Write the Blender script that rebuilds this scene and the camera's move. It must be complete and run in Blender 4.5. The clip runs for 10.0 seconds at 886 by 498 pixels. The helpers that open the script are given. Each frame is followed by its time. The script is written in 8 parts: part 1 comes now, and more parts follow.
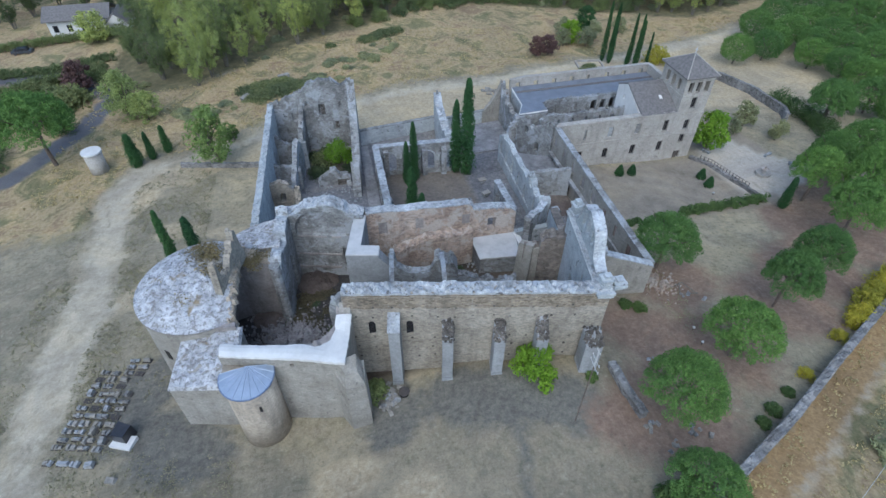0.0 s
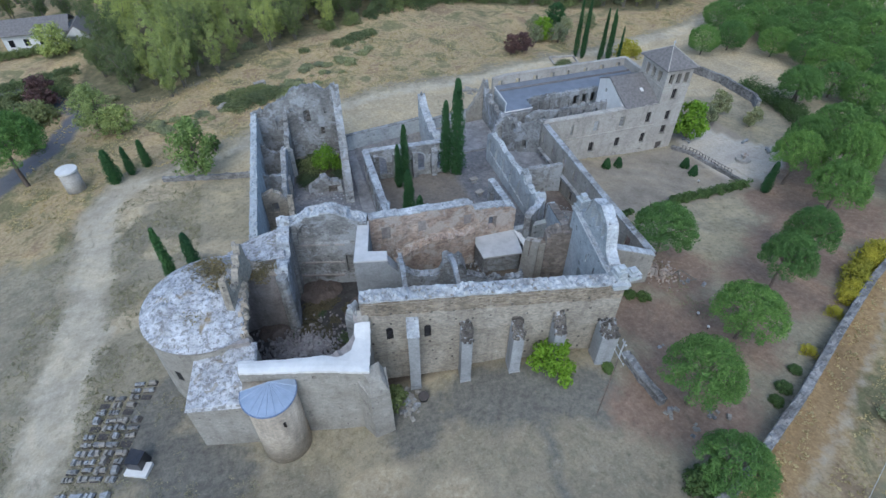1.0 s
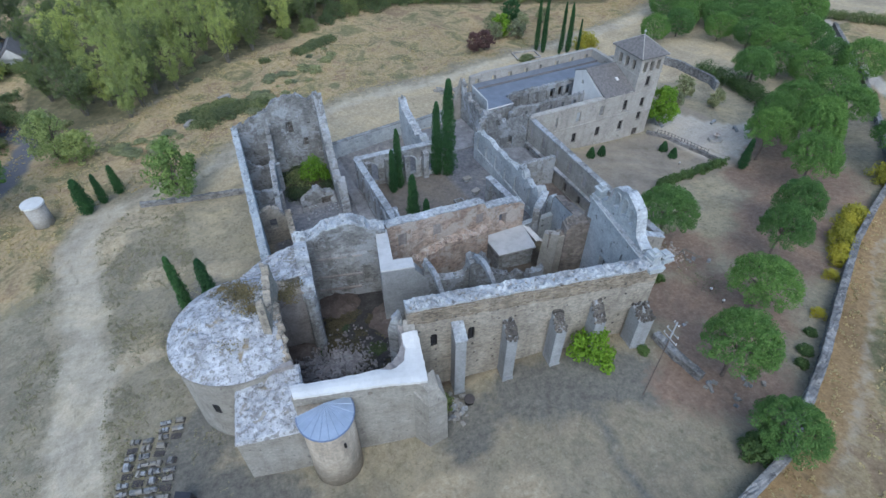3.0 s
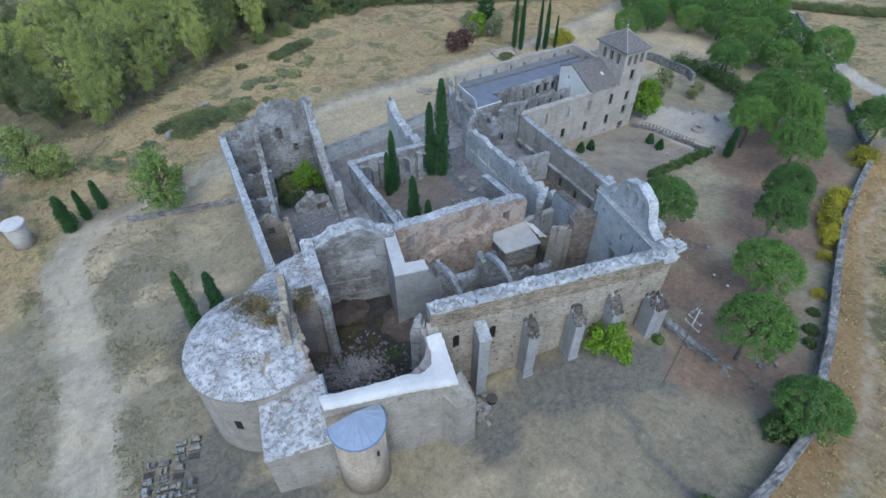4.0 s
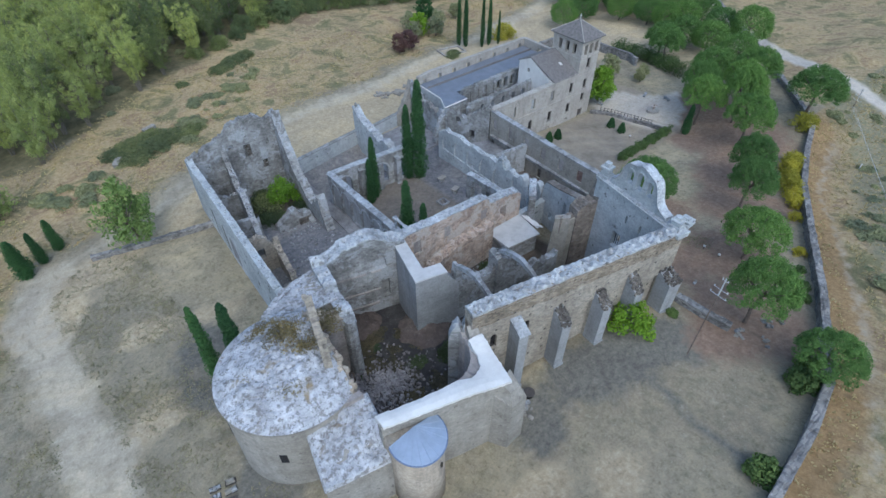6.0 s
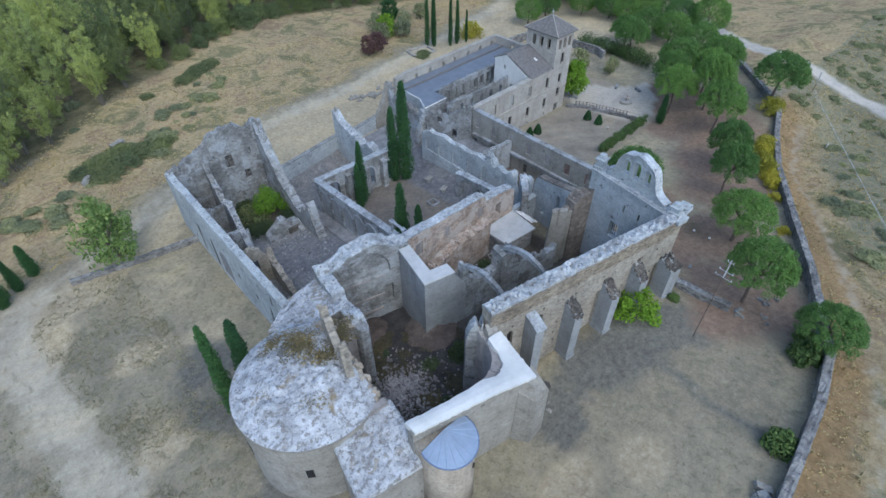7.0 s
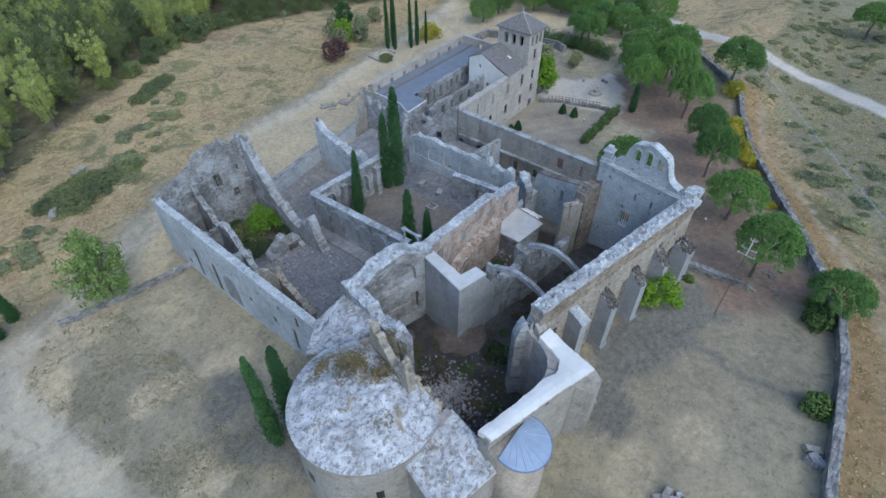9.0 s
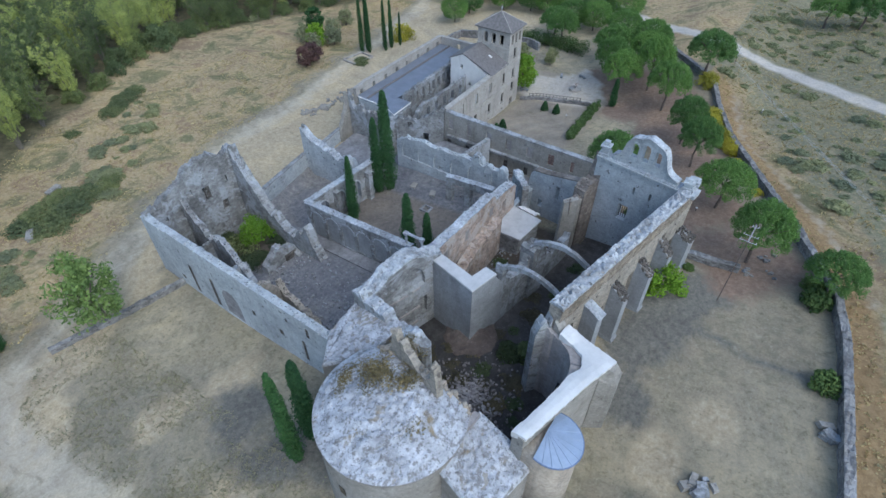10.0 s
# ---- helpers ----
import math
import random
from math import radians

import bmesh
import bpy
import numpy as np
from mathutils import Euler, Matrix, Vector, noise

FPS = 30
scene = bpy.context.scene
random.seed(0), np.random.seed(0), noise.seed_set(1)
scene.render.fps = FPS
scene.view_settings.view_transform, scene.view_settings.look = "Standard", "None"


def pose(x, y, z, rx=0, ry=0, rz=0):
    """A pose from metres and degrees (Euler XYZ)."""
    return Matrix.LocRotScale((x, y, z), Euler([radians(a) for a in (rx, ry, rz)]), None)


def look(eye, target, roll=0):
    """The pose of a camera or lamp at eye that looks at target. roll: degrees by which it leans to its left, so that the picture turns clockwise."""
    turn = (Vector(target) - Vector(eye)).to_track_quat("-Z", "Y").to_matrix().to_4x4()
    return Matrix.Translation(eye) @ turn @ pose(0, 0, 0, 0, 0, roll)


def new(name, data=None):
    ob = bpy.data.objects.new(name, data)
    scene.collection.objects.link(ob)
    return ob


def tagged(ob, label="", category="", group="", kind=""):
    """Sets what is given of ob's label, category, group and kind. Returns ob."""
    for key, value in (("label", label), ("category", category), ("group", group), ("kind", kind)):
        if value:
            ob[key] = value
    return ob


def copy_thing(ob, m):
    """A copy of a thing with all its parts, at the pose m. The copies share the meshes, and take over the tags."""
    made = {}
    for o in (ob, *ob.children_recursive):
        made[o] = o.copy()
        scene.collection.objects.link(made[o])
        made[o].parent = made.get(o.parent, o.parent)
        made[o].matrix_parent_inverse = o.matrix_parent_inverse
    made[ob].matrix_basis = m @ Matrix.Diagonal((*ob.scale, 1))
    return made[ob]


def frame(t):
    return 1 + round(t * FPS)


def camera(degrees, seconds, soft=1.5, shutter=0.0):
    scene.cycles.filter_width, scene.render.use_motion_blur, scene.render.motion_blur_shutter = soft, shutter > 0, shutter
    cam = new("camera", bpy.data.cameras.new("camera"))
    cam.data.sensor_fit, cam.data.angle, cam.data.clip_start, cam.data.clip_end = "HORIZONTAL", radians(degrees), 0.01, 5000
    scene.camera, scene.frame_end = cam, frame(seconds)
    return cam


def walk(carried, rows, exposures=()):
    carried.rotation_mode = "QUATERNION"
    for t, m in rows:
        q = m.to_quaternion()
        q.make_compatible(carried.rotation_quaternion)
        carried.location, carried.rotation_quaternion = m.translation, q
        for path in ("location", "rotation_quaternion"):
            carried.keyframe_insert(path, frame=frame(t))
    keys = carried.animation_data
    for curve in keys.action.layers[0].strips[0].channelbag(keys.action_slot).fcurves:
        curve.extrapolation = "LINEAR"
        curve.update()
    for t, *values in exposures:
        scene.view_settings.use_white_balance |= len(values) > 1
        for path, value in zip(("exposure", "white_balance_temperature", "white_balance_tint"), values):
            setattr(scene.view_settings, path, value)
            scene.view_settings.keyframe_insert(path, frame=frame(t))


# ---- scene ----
cam = camera(79.5, 10.0, 1.52)
METRES, EYE, TILT, LEAN, TURN = 40.0, 44.0, 0.0, 0.0, -13.3
ROWS = [
    (0.0, 0.0, 0.0, 0.0, 0.21, -43.46, -0.22),
    (0.5, -0.0479, 0.0033, -0.0005, -2.16, -43.43, -0.16),
    (1.0, -0.0993, 0.0089, 0.0002, -4.39, -43.42, -0.1),
    (1.5, -0.1461, 0.0156, 0.0002, -6.26, -43.41, -0.06),
    (2.0, -0.1967, 0.024, -0.0006, -8.13, -43.38, -0.03),
    (2.5, -0.2442, 0.0336, -0.0015, -10.04, -43.35, -0.02),
    (4.0, -0.3906, 0.0773, -0.0082, -16.27, -43.29, -0.01),
    (4.5, -0.4365, 0.0948, -0.009, -18.33, -43.26, -0.03),
    (5.0, -0.4845, 0.1151, -0.0111, -20.65, -43.22, -0.03),
    (5.5, -0.5279, 0.1371, -0.0139, -23.04, -43.21, -0.03),
    (7.0, -0.6579, 0.2136, -0.0202, -30.95, -43.19, 0.06),
    (7.5, -0.6965, 0.2406, -0.0206, -32.92, -43.18, 0.01),
    (8.0, -0.74, 0.2734, -0.0202, -35.18, -43.18, -0.06),
    (8.5, -0.7763, 0.3037, -0.0192, -36.83, -43.17, -0.1),
    (9.0, -0.8152, 0.3395, -0.0182, -38.68, -43.16, -0.11),
    (9.5, -0.8477, 0.3723, -0.0178, -40.56, -43.15, -0.12),
    (10.0, -0.8836, 0.4089, -0.018, -43.15, -43.12, -0.12),
]
walk(cam, [(t, pose(0, 0, EYE, TILT, LEAN, TURN) @ pose(METRES * x, METRES * y, METRES * z, 90 + pitch, roll, yaw)) for t, x, y, z, yaw, pitch, roll in ROWS],
     [(0.0, 0.5, 5350, 2), (10.0, 0.5, 5350, 2)])

# ---- light: dusk sky, the sun low and veiled ----
SUN_UP, SUN_TURN = 50.0, 205.0
world = bpy.data.worlds.new("sky")
scene.world = world
world.use_nodes = True
wn = world.node_tree.nodes
sky = wn.new("ShaderNodeTexSky")
sky.sky_type, sky.sun_disc = "NISHITA", False
sky.sun_elevation, sky.sun_rotation = radians(SUN_UP), radians(SUN_TURN)
sky.air_density, sky.dust_density, sky.ozone_density = 1.0, 3.0, 1.0
world.node_tree.links.new(sky.outputs[0], wn["Background"].inputs[0])
wn["Background"].inputs[1].default_value = 0.16
sun = new("sun", bpy.data.lights.new("sun", "SUN"))
sun.data.energy, sun.data.angle, sun.data.color = 0.45, radians(60), (1.0, 0.96, 0.9)
az = radians(SUN_TURN)
sun.matrix_world = look((0, 0, 0), (-math.sin(az) * math.cos(radians(SUN_UP)), -math.cos(az) * math.cos(radians(SUN_UP)), -math.sin(radians(SUN_UP))))

# ---- plan: one unit of the plan is U metres; x east along the residence, y north ----
U = 0.8
rnd = random.Random(7)


def smoothstep(a, b, v):
    v = min(1, max(0, (v - a) / (b - a)))
    return v * v * (3 - 2 * v)


def terrain(x, y):
    x, y = min(max(x, -100), 100), min(max(y, -30), 151)
    q = 4.12 + 0.0159 * x - 0.1742 * y - 0.000663 * x * x - 0.0001155 * x * y + 0.000575 * y * y
    q -= 0.85 * math.exp(-((x + 6) ** 2 / 160 + (y - 30.5) ** 2 / 40))
    q -= 1.15 * math.exp(-((x + 13) ** 2 / 230 + (y - 34) ** 2 / 90))
    q -= 0.8 * math.exp(-((x + 15) ** 2 / 128 + (y - 84) ** 2 / 400))
    q += (3.2 * smoothstep(62, 96, x) * smoothstep(150, 105, y) + 1.4 * smoothstep(82, 98, x) * smoothstep(68, 52, y)) * smoothstep(26, 46, y)
    q += 1.7 * math.exp(-((x - 20.5) ** 2 / 85 + (y - 32.5) ** 2 / 48))
    d = q + 14
    return -14 + (d if d > 20 else math.log1p(math.exp(d)))


def nz(x, y, z=0.0):
    return noise.noise((x, y, z))


# ---- materials ----
def nodes_of(name):
    m = bpy.data.materials.new(name)
    m.use_nodes = True
    t = m.node_tree
    return m, t, t.nodes["Principled BSDF"]


def ramp(t, src, stops):
    r = t.nodes.new("ShaderNodeValToRGB")
    e = r.color_ramp.elements
    while len(e) < len(stops):
        e.new(0.5)
    for k, (p, c) in zip(e, stops):
        k.position, k.color = p, (*c, 1) if len(c) == 3 else (c[0], c[0], c[0], 1)
    t.links.new(src, r.inputs[0])
    return r.outputs[0]


def noise_node(t, scale, detail=5.0, rough=0.6, vec=None, distort=0.0):
    n = t.nodes.new("ShaderNodeTexNoise")
    n.inputs["Scale"].default_value, n.inputs["Detail"].default_value, n.inputs["Roughness"].default_value = scale, detail, rough
    n.inputs["Distortion"].default_value = distort
    if vec is None:
        vec = t.nodes.new("ShaderNodeNewGeometry").outputs["Position"]
    t.links.new(vec, n.inputs["Vector"])
    return n.outputs["Fac"]


def mix(t, fac, a, b, kind="MIX"):
    m = t.nodes.new("ShaderNodeMix")
    m.data_type, m.blend_type = "RGBA", kind
    for sock, v in ((m.inputs["Factor"], fac), (m.inputs["A"], a), (m.inputs["B"], b)):
        if hasattr(v, "is_output"):
            t.links.new(v, sock)
        elif isinstance(v, (int, float)):
            sock.default_value = v
        else:
            sock.default_value = (*v, 1)
    return m.outputs["Result"]


def bump(t, bsdf, height, strength, dist):
    b = t.nodes.new("ShaderNodeBump")
    b.inputs["Strength"].default_value, b.inputs["Distance"].default_value = strength, dist
    t.links.new(height, b.inputs["Height"])
    t.links.new(b.outputs["Normal"], bsdf.inputs["Normal"])


def stretched(t, sx, sy, sz):
    g = t.nodes.new("ShaderNodeNewGeometry").outputs["Position"]
    m = t.nodes.new("ShaderNodeMapping")
    m.inputs["Scale"].default_value = (sx, sy, sz)
    t.links.new(g, m.inputs["Vector"])
    return m.outputs["Vector"]


def stone(name, dark, mid, light, stain=(0.10, 0.09, 0.085), rubble=0.45, stain_amt=0.5, cell=2.6, rough=0.95, patchy=0.75, plaster=None, relief=0.4, pits=0.75, grain=0.32):
    """Masonry: blotches, single stones, vertical weather stains."""
    m, t, p = nodes_of(name)
    big = noise_node(t, 0.22, 4, 0.6)
    col = ramp(t, big, [(0.3, dark), (0.5, mid), (0.72, light)])
    v = t.nodes.new("ShaderNodeTexVoronoi")
    v.inputs["Scale"].default_value = cell
    t.links.new(stretched(t, 1.0, 1.0, 1.7), v.inputs["Vector"])
    tone = t.nodes.new("ShaderNodeSeparateColor")
    t.links.new(v.outputs["Color"], tone.inputs[0])
    stones = ramp(t, tone.outputs[0], [(0.0, (0.42, 0.39, 0.37)), (0.5, (0.95, 0.95, 0.95)), (1.0, (1.35, 1.3, 1.2))])
    col = mix(t, rubble, col, stones, "MULTIPLY")
    streak = noise_node(t, 0.9, 5, 0.65, stretched(t, 1.0, 1.0, 0.16))
    mask = ramp(t, streak, [(0.5, (0.0,)), (0.72, (stain_amt,))])
    col = mix(t, mask, col, stain)
    patch = noise_node(t, 0.8, 6, 0.72)
    col = mix(t, patchy, col, ramp(t, patch, [(0.3, (0.5, 0.49, 0.48)), (0.5, (1.0, 1.0, 1.0)), (0.68, (1.3, 1.3, 1.3))]), "MULTIPLY")
    if plaster is not None:
        left = noise_node(t, 0.42, 7, 0.72, distort=0.4)
        col = mix(t, ramp(t, left, [(0.5, (0.0,)), (0.56, (0.8,))]), col, plaster)
    fine = noise_node(t, 5.0, 4, 0.7)
    col = mix(t, grain, col, ramp(t, fine, [(0.32, (0.46, 0.46, 0.46)), (0.68, (1.36, 1.36, 1.36))]), "MULTIPLY")
    if pits:
        hole = noise_node(t, 1.9, 3, 0.55)
        col = mix(t, ramp(t, hole, [(0.645, (0.0,)), (0.69, (pits,))]), col, (0.075, 0.068, 0.065))
        chip = noise_node(t, 3.4, 3, 0.6)
        col = mix(t, ramp(t, chip, [(0.63, (0.0,)), (0.68, (0.5 * pits,))]), col, (0.55, 0.54, 0.53))
    t.links.new(col, p.inputs["Base Color"])
    p.inputs["Roughness"].default_value = rough
    p.inputs["Specular IOR Level"].default_value = 0.2
    h = mix(t, 0.5, v.outputs["Distance"], fine)
    bump(t, p, h, relief, 0.06)
    return m


def plain(name, c, rough=0.7, metal=0.0, var=0.25, scale=3.0, bumpy=0.0):
    m, t, p = nodes_of(name)
    n = noise_node(t, scale, 5, 0.6)
    lo, hi = tuple(v * (1 - var) for v in c), tuple(min(1, v * (1 + var)) for v in c)
    t.links.new(ramp(t, n, [(0.3, lo), (0.7, hi)]), p.inputs["Base Color"])
    p.inputs["Roughness"].default_value, p.inputs["Metallic"].default_value = rough, metal
    if bumpy:
        bump(t, p, n, bumpy, 0.08)
    return m


def leafy(name, a, b, c):
    """Foliage: tone by tree, by clump and by leaf."""
    m, t, p = nodes_of(name)
    g = t.nodes.new("ShaderNodeNewGeometry")
    o = t.nodes.new("ShaderNodeObjectInfo")
    col = ramp(t, g.outputs["Random Per Island"], [(0.0, tuple((u + v) / 2 for u, v in zip(a, b))), (0.5, b), (1.0, tuple((u + v) / 2 for u, v in zip(b, c)))])
    tone = ramp(t, o.outputs["Random"], [(0.0, (0.75, 0.78, 0.8)), (1.0, (1.2, 1.15, 0.95))])
    col = mix(t, 1.0, col, tone, "MULTIPLY")
    col = mix(t, 0.6, col, ramp(t, noise_node(t, 0.5, 3, 0.6), [(0.3, (0.6, 0.65, 0.7)), (0.7, (1.3, 1.25, 1.1))]), "MULTIPLY")
    t.links.new(col, p.inputs["Base Color"])
    p.inputs["Roughness"].default_value = 0.75
    p.inputs["Specular IOR Level"].default_value = 0.15
    thin = t.nodes.new("ShaderNodeBsdfTranslucent")
    t.links.new(mix(t, 1.0, col, (1.3, 1.35, 0.9), "MULTIPLY"), thin.inputs["Color"])
    both = t.nodes.new("ShaderNodeMixShader")
    both.inputs[0].default_value = 0.15
    t.links.new(p.outputs[0], both.inputs[1])
    t.links.new(thin.outputs[0], both.inputs[2])
    t.links.new(both.outputs[0], t.nodes["Material Output"].inputs["Surface"])
    return m


M_NAVE = stone("warm_masonry", (0.265, 0.236, 0.195), (0.325, 0.293, 0.247), (0.385, 0.353, 0.304), rubble=0.4, patchy=0.4, relief=0.3, cell=3.6, pits=0.25)
M_BAND = stone("brown_rubble_courses", (0.17, 0.145, 0.115), (0.26, 0.222, 0.175), (0.36, 0.318, 0.262), rubble=0.65, patchy=0.5, cell=3.2, pits=0.35)
M_CREAM = stone("cream_rubble_render", (0.33, 0.282, 0.22), (0.40, 0.346, 0.278), (0.46, 0.406, 0.338), rubble=0.22, patchy=0.35, relief=0.25, cell=3.4, pits=0.25)
M_PALE = stone("pale_render", (0.235, 0.218, 0.19), (0.30, 0.281, 0.25), (0.357, 0.337, 0.306), rubble=0.12, stain_amt=0.35, patchy=0.4, relief=0.25, pits=0.5)
M_GREY = stone("grey_ruin_masonry", (0.164, 0.162, 0.16), (0.251, 0.252, 0.25), (0.343, 0.352, 0.354), rubble=0.42, stain_amt=0.5, patchy=0.6, plaster=(0.36, 0.372, 0.39), pits=0.6)
M_RED = stone("reddish_masonry", (0.28, 0.215, 0.175), (0.40, 0.32, 0.265), (0.50, 0.425, 0.37), rubble=0.5, patchy=0.5, plaster=(0.47, 0.425, 0.385), pits=0.4)
M_CAP = stone("lime_mortar_capping", (0.261, 0.272, 0.29), (0.391, 0.411, 0.435), (0.531, 0.559, 0.595), rubble=0.35, stain=(0.22, 0.2, 0.17), stain_amt=0.5, cell=3.5)
M_WHITE = stone("white_mortar_top", (0.56, 0.55, 0.535), (0.63, 0.62, 0.605), (0.69, 0.68, 0.665), rubble=0.03, stain_amt=0.12, patchy=0.12, relief=0.1, pits=0.0, grain=0.06)
M_SLABTOP = stone("pale_concrete", (0.41, 0.405, 0.40), (0.48, 0.475, 0.47), (0.54, 0.535, 0.53), rubble=0.03, stain_amt=0.2, patchy=0.2, relief=0.1, pits=0.0, grain=0.08)
M_CORE = stone("brown_rubble_core", (0.145, 0.125, 0.11), (0.215, 0.188, 0.165), (0.30, 0.268, 0.238), rubble=0.5, patchy=0.6, cell=2.2, pits=0.3)
M_DARKINSIDE = stone("dark_church_inside", (0.036, 0.0348, 0.0352), (0.0612, 0.0577, 0.056), (0.101, 0.0947, 0.092), rubble=0.3, stain_amt=0.2, patchy=0.5, cell=2.0, pits=0.2)
M_PLASTER = stone("weathered_limewash", (0.315, 0.335, 0.35), (0.405, 0.43, 0.445), (0.475, 0.50, 0.515), stain=(0.2, 0.2, 0.19), rubble=0.15, stain_amt=0.35, patchy=0.4)


def lichened(name):
    """White limed rubble with grey specks and patches of ochre weed."""
    m, t, p = nodes_of(name)
    col = ramp(t, noise_node(t, 0.7, 6, 0.7), [(0.34, (0.29, 0.29, 0.30)), (0.48, (0.42, 0.425, 0.445)), (0.64, (0.57, 0.58, 0.61))])
    speck = noise_node(t, 1.7, 5, 0.68)
    col = mix(t, ramp(t, speck, [(0.53, (0.0,)), (0.60, (0.78,))]), col, (0.20, 0.19, 0.18))
    dot = noise_node(t, 3.6, 3, 0.6)
    col = mix(t, ramp(t, dot, [(0.57, (0.0,)), (0.63, (0.75,))]), col, (0.17, 0.16, 0.15))
    weed = noise_node(t, 0.36, 5, 0.7, distort=0.5)
    col = mix(t, ramp(t, weed, [(0.56, (0.0,)), (0.68, (0.85,))]), col, ramp(t, speck, [(0.35, (0.15, 0.11, 0.05)), (0.65, (0.29, 0.215, 0.10))]))
    fine = noise_node(t, 7.0, 4, 0.7)
    col = mix(t, 0.5, col, ramp(t, fine, [(0.25, (0.55, 0.55, 0.55)), (0.75, (1.2, 1.2, 1.2))]), "MULTIPLY")
    t.links.new(col, p.inputs["Base Color"])
    p.inputs["Roughness"].default_value = 0.95
    p.inputs["Specular IOR Level"].default_value = 0.2
    bump(t, p, mix(t, 0.4, speck, fine), 0.9, 0.15)
    return m


M_CHOIR = stone("bare_brown_plaster", (0.235, 0.214, 0.205), (0.31, 0.284, 0.272), (0.39, 0.364, 0.35), rubble=0.14, stain_amt=0.5, patchy=0.5, relief=0.25, pits=0.25)
M_RENDER = stone("smooth_grey_render", (0.232, 0.235, 0.24), (0.299, 0.305, 0.312), (0.357, 0.367, 0.378), rubble=0.08, stain_amt=0.3, patchy=0.3, relief=0.2, pits=0.12)
M_HEAP = stone("fallen_rubble", (0.163, 0.146, 0.142), (0.244, 0.225, 0.222), (0.375, 0.352, 0.349), rubble=0.3, patchy=0.6, pits=0.2)
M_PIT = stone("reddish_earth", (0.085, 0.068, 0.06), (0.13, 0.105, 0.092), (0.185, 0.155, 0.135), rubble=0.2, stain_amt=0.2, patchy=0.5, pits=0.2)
M_LICHEN = lichened("lichened_vault_cover")
M_ASHLAR = stone("pale_ashlar", (0.33, 0.305, 0.27), (0.39, 0.365, 0.33), (0.435, 0.41, 0.375), rubble=0.12, stain_amt=0.25, patchy=0.35, relief=0.2, pits=0.3)
# Dark broken rubble; also the shade in holes, slits and recesses.
M_RUBBLE_HOLE = stone("dark_rubble_and_hole_shade", (0.06, 0.055, 0.05), (0.12, 0.11, 0.10), (0.26, 0.235, 0.21), rubble=0.7, cell=3.2)
M_FLOOR = stone("grey_floor", (0.17, 0.165, 0.17), (0.24, 0.235, 0.24), (0.32, 0.31, 0.31), rubble=0.1, stain_amt=0.2, pits=0.3)
M_DRYSTONE = stone("dry_grey_stone", (0.15, 0.145, 0.14), (0.23, 0.225, 0.22), (0.33, 0.325, 0.32), rubble=0.65, cell=2.4, patchy=0.5)
M_ZINC = plain("zinc_sheet", (0.36, 0.42, 0.52), 0.45, 0.5, 0.1, 1.2)
M_SLATE = plain("grey_tiles", (0.15, 0.138, 0.132), 0.8, 0.0, 0.3, 2.5, 0.4)
M_METALROOF = plain("grey_sheet_roof", (0.185, 0.20, 0.235), 0.5, 0.2, 0.15, 0.6)
M_BRICK = stone("old_brick", (0.15, 0.105, 0.09), (0.22, 0.155, 0.135), (0.30, 0.225, 0.20), rubble=0.4, cell=4.0)
M_DARK = plain("dark_pane_and_opening", (0.02, 0.02, 0.024), 0.2, 0.0, 0.3)
M_FRAME = plain("dark_wood_frame", (0.07, 0.06, 0.055), 0.7)
M_BARK = plain("bark", (0.13, 0.10, 0.08), 0.95, 0.0, 0.4, 6.0, 0.6)
M_PALEBARK = plain("pale_bark", (0.17, 0.152, 0.125), 0.95, 0.0, 0.3, 4.0, 0.4)
M_POLE = plain("galvanised_steel", (0.50, 0.50, 0.50), 0.5, 0.3, 0.1)
M_WIRE = plain("aluminium_wire", (0.55, 0.55, 0.55), 0.5, 0.2, 0.1)
M_PINE = leafy("pine_needles", (0.062, 0.122, 0.040), (0.125, 0.222, 0.066), (0.215, 0.335, 0.105))
M_CYPRESS = leafy("cypress_leaf", (0.027, 0.068, 0.033), (0.045, 0.105, 0.042), (0.075, 0.143, 0.053))
M_POPLAR = leafy("poplar_leaf", (0.209, 0.254, 0.0921), (0.339, 0.392, 0.141), (0.508, 0.541, 0.204))
M_DARKLEAF = leafy("dark_wood_leaf", (0.0816, 0.11, 0.054), (0.144, 0.181, 0.084), (0.234, 0.269, 0.125))
M_ELM = leafy("elm_leaf", (0.085, 0.135, 0.05), (0.155, 0.225, 0.08), (0.25, 0.335, 0.12))
M_LIME = leafy("lime_green_leaf", (0.10, 0.18, 0.02), (0.17, 0.29, 0.03), (0.26, 0.40, 0.05))
M_YELLOW = leafy("yellow_autumn_leaf", (0.24, 0.225, 0.03), (0.38, 0.35, 0.05), (0.50, 0.46, 0.09))
M_PURPLE = leafy("purple_plum_leaf", (0.075, 0.045, 0.05), (0.125, 0.075, 0.08), (0.18, 0.11, 0.105))
M_OLIVE = leafy("olive_leaf", (0.165, 0.18, 0.11), (0.245, 0.26, 0.16), (0.33, 0.34, 0.215))
M_BRAMBLE = leafy("bramble_leaf", (0.095, 0.115, 0.055), (0.155, 0.18, 0.09), (0.23, 0.25, 0.13))
M_WEED = leafy("withered_weed", (0.13, 0.108, 0.066), (0.205, 0.17, 0.10), (0.29, 0.245, 0.15))
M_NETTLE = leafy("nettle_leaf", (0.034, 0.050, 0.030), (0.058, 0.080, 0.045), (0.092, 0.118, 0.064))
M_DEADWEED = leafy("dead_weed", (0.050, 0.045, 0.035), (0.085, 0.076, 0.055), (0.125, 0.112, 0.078))
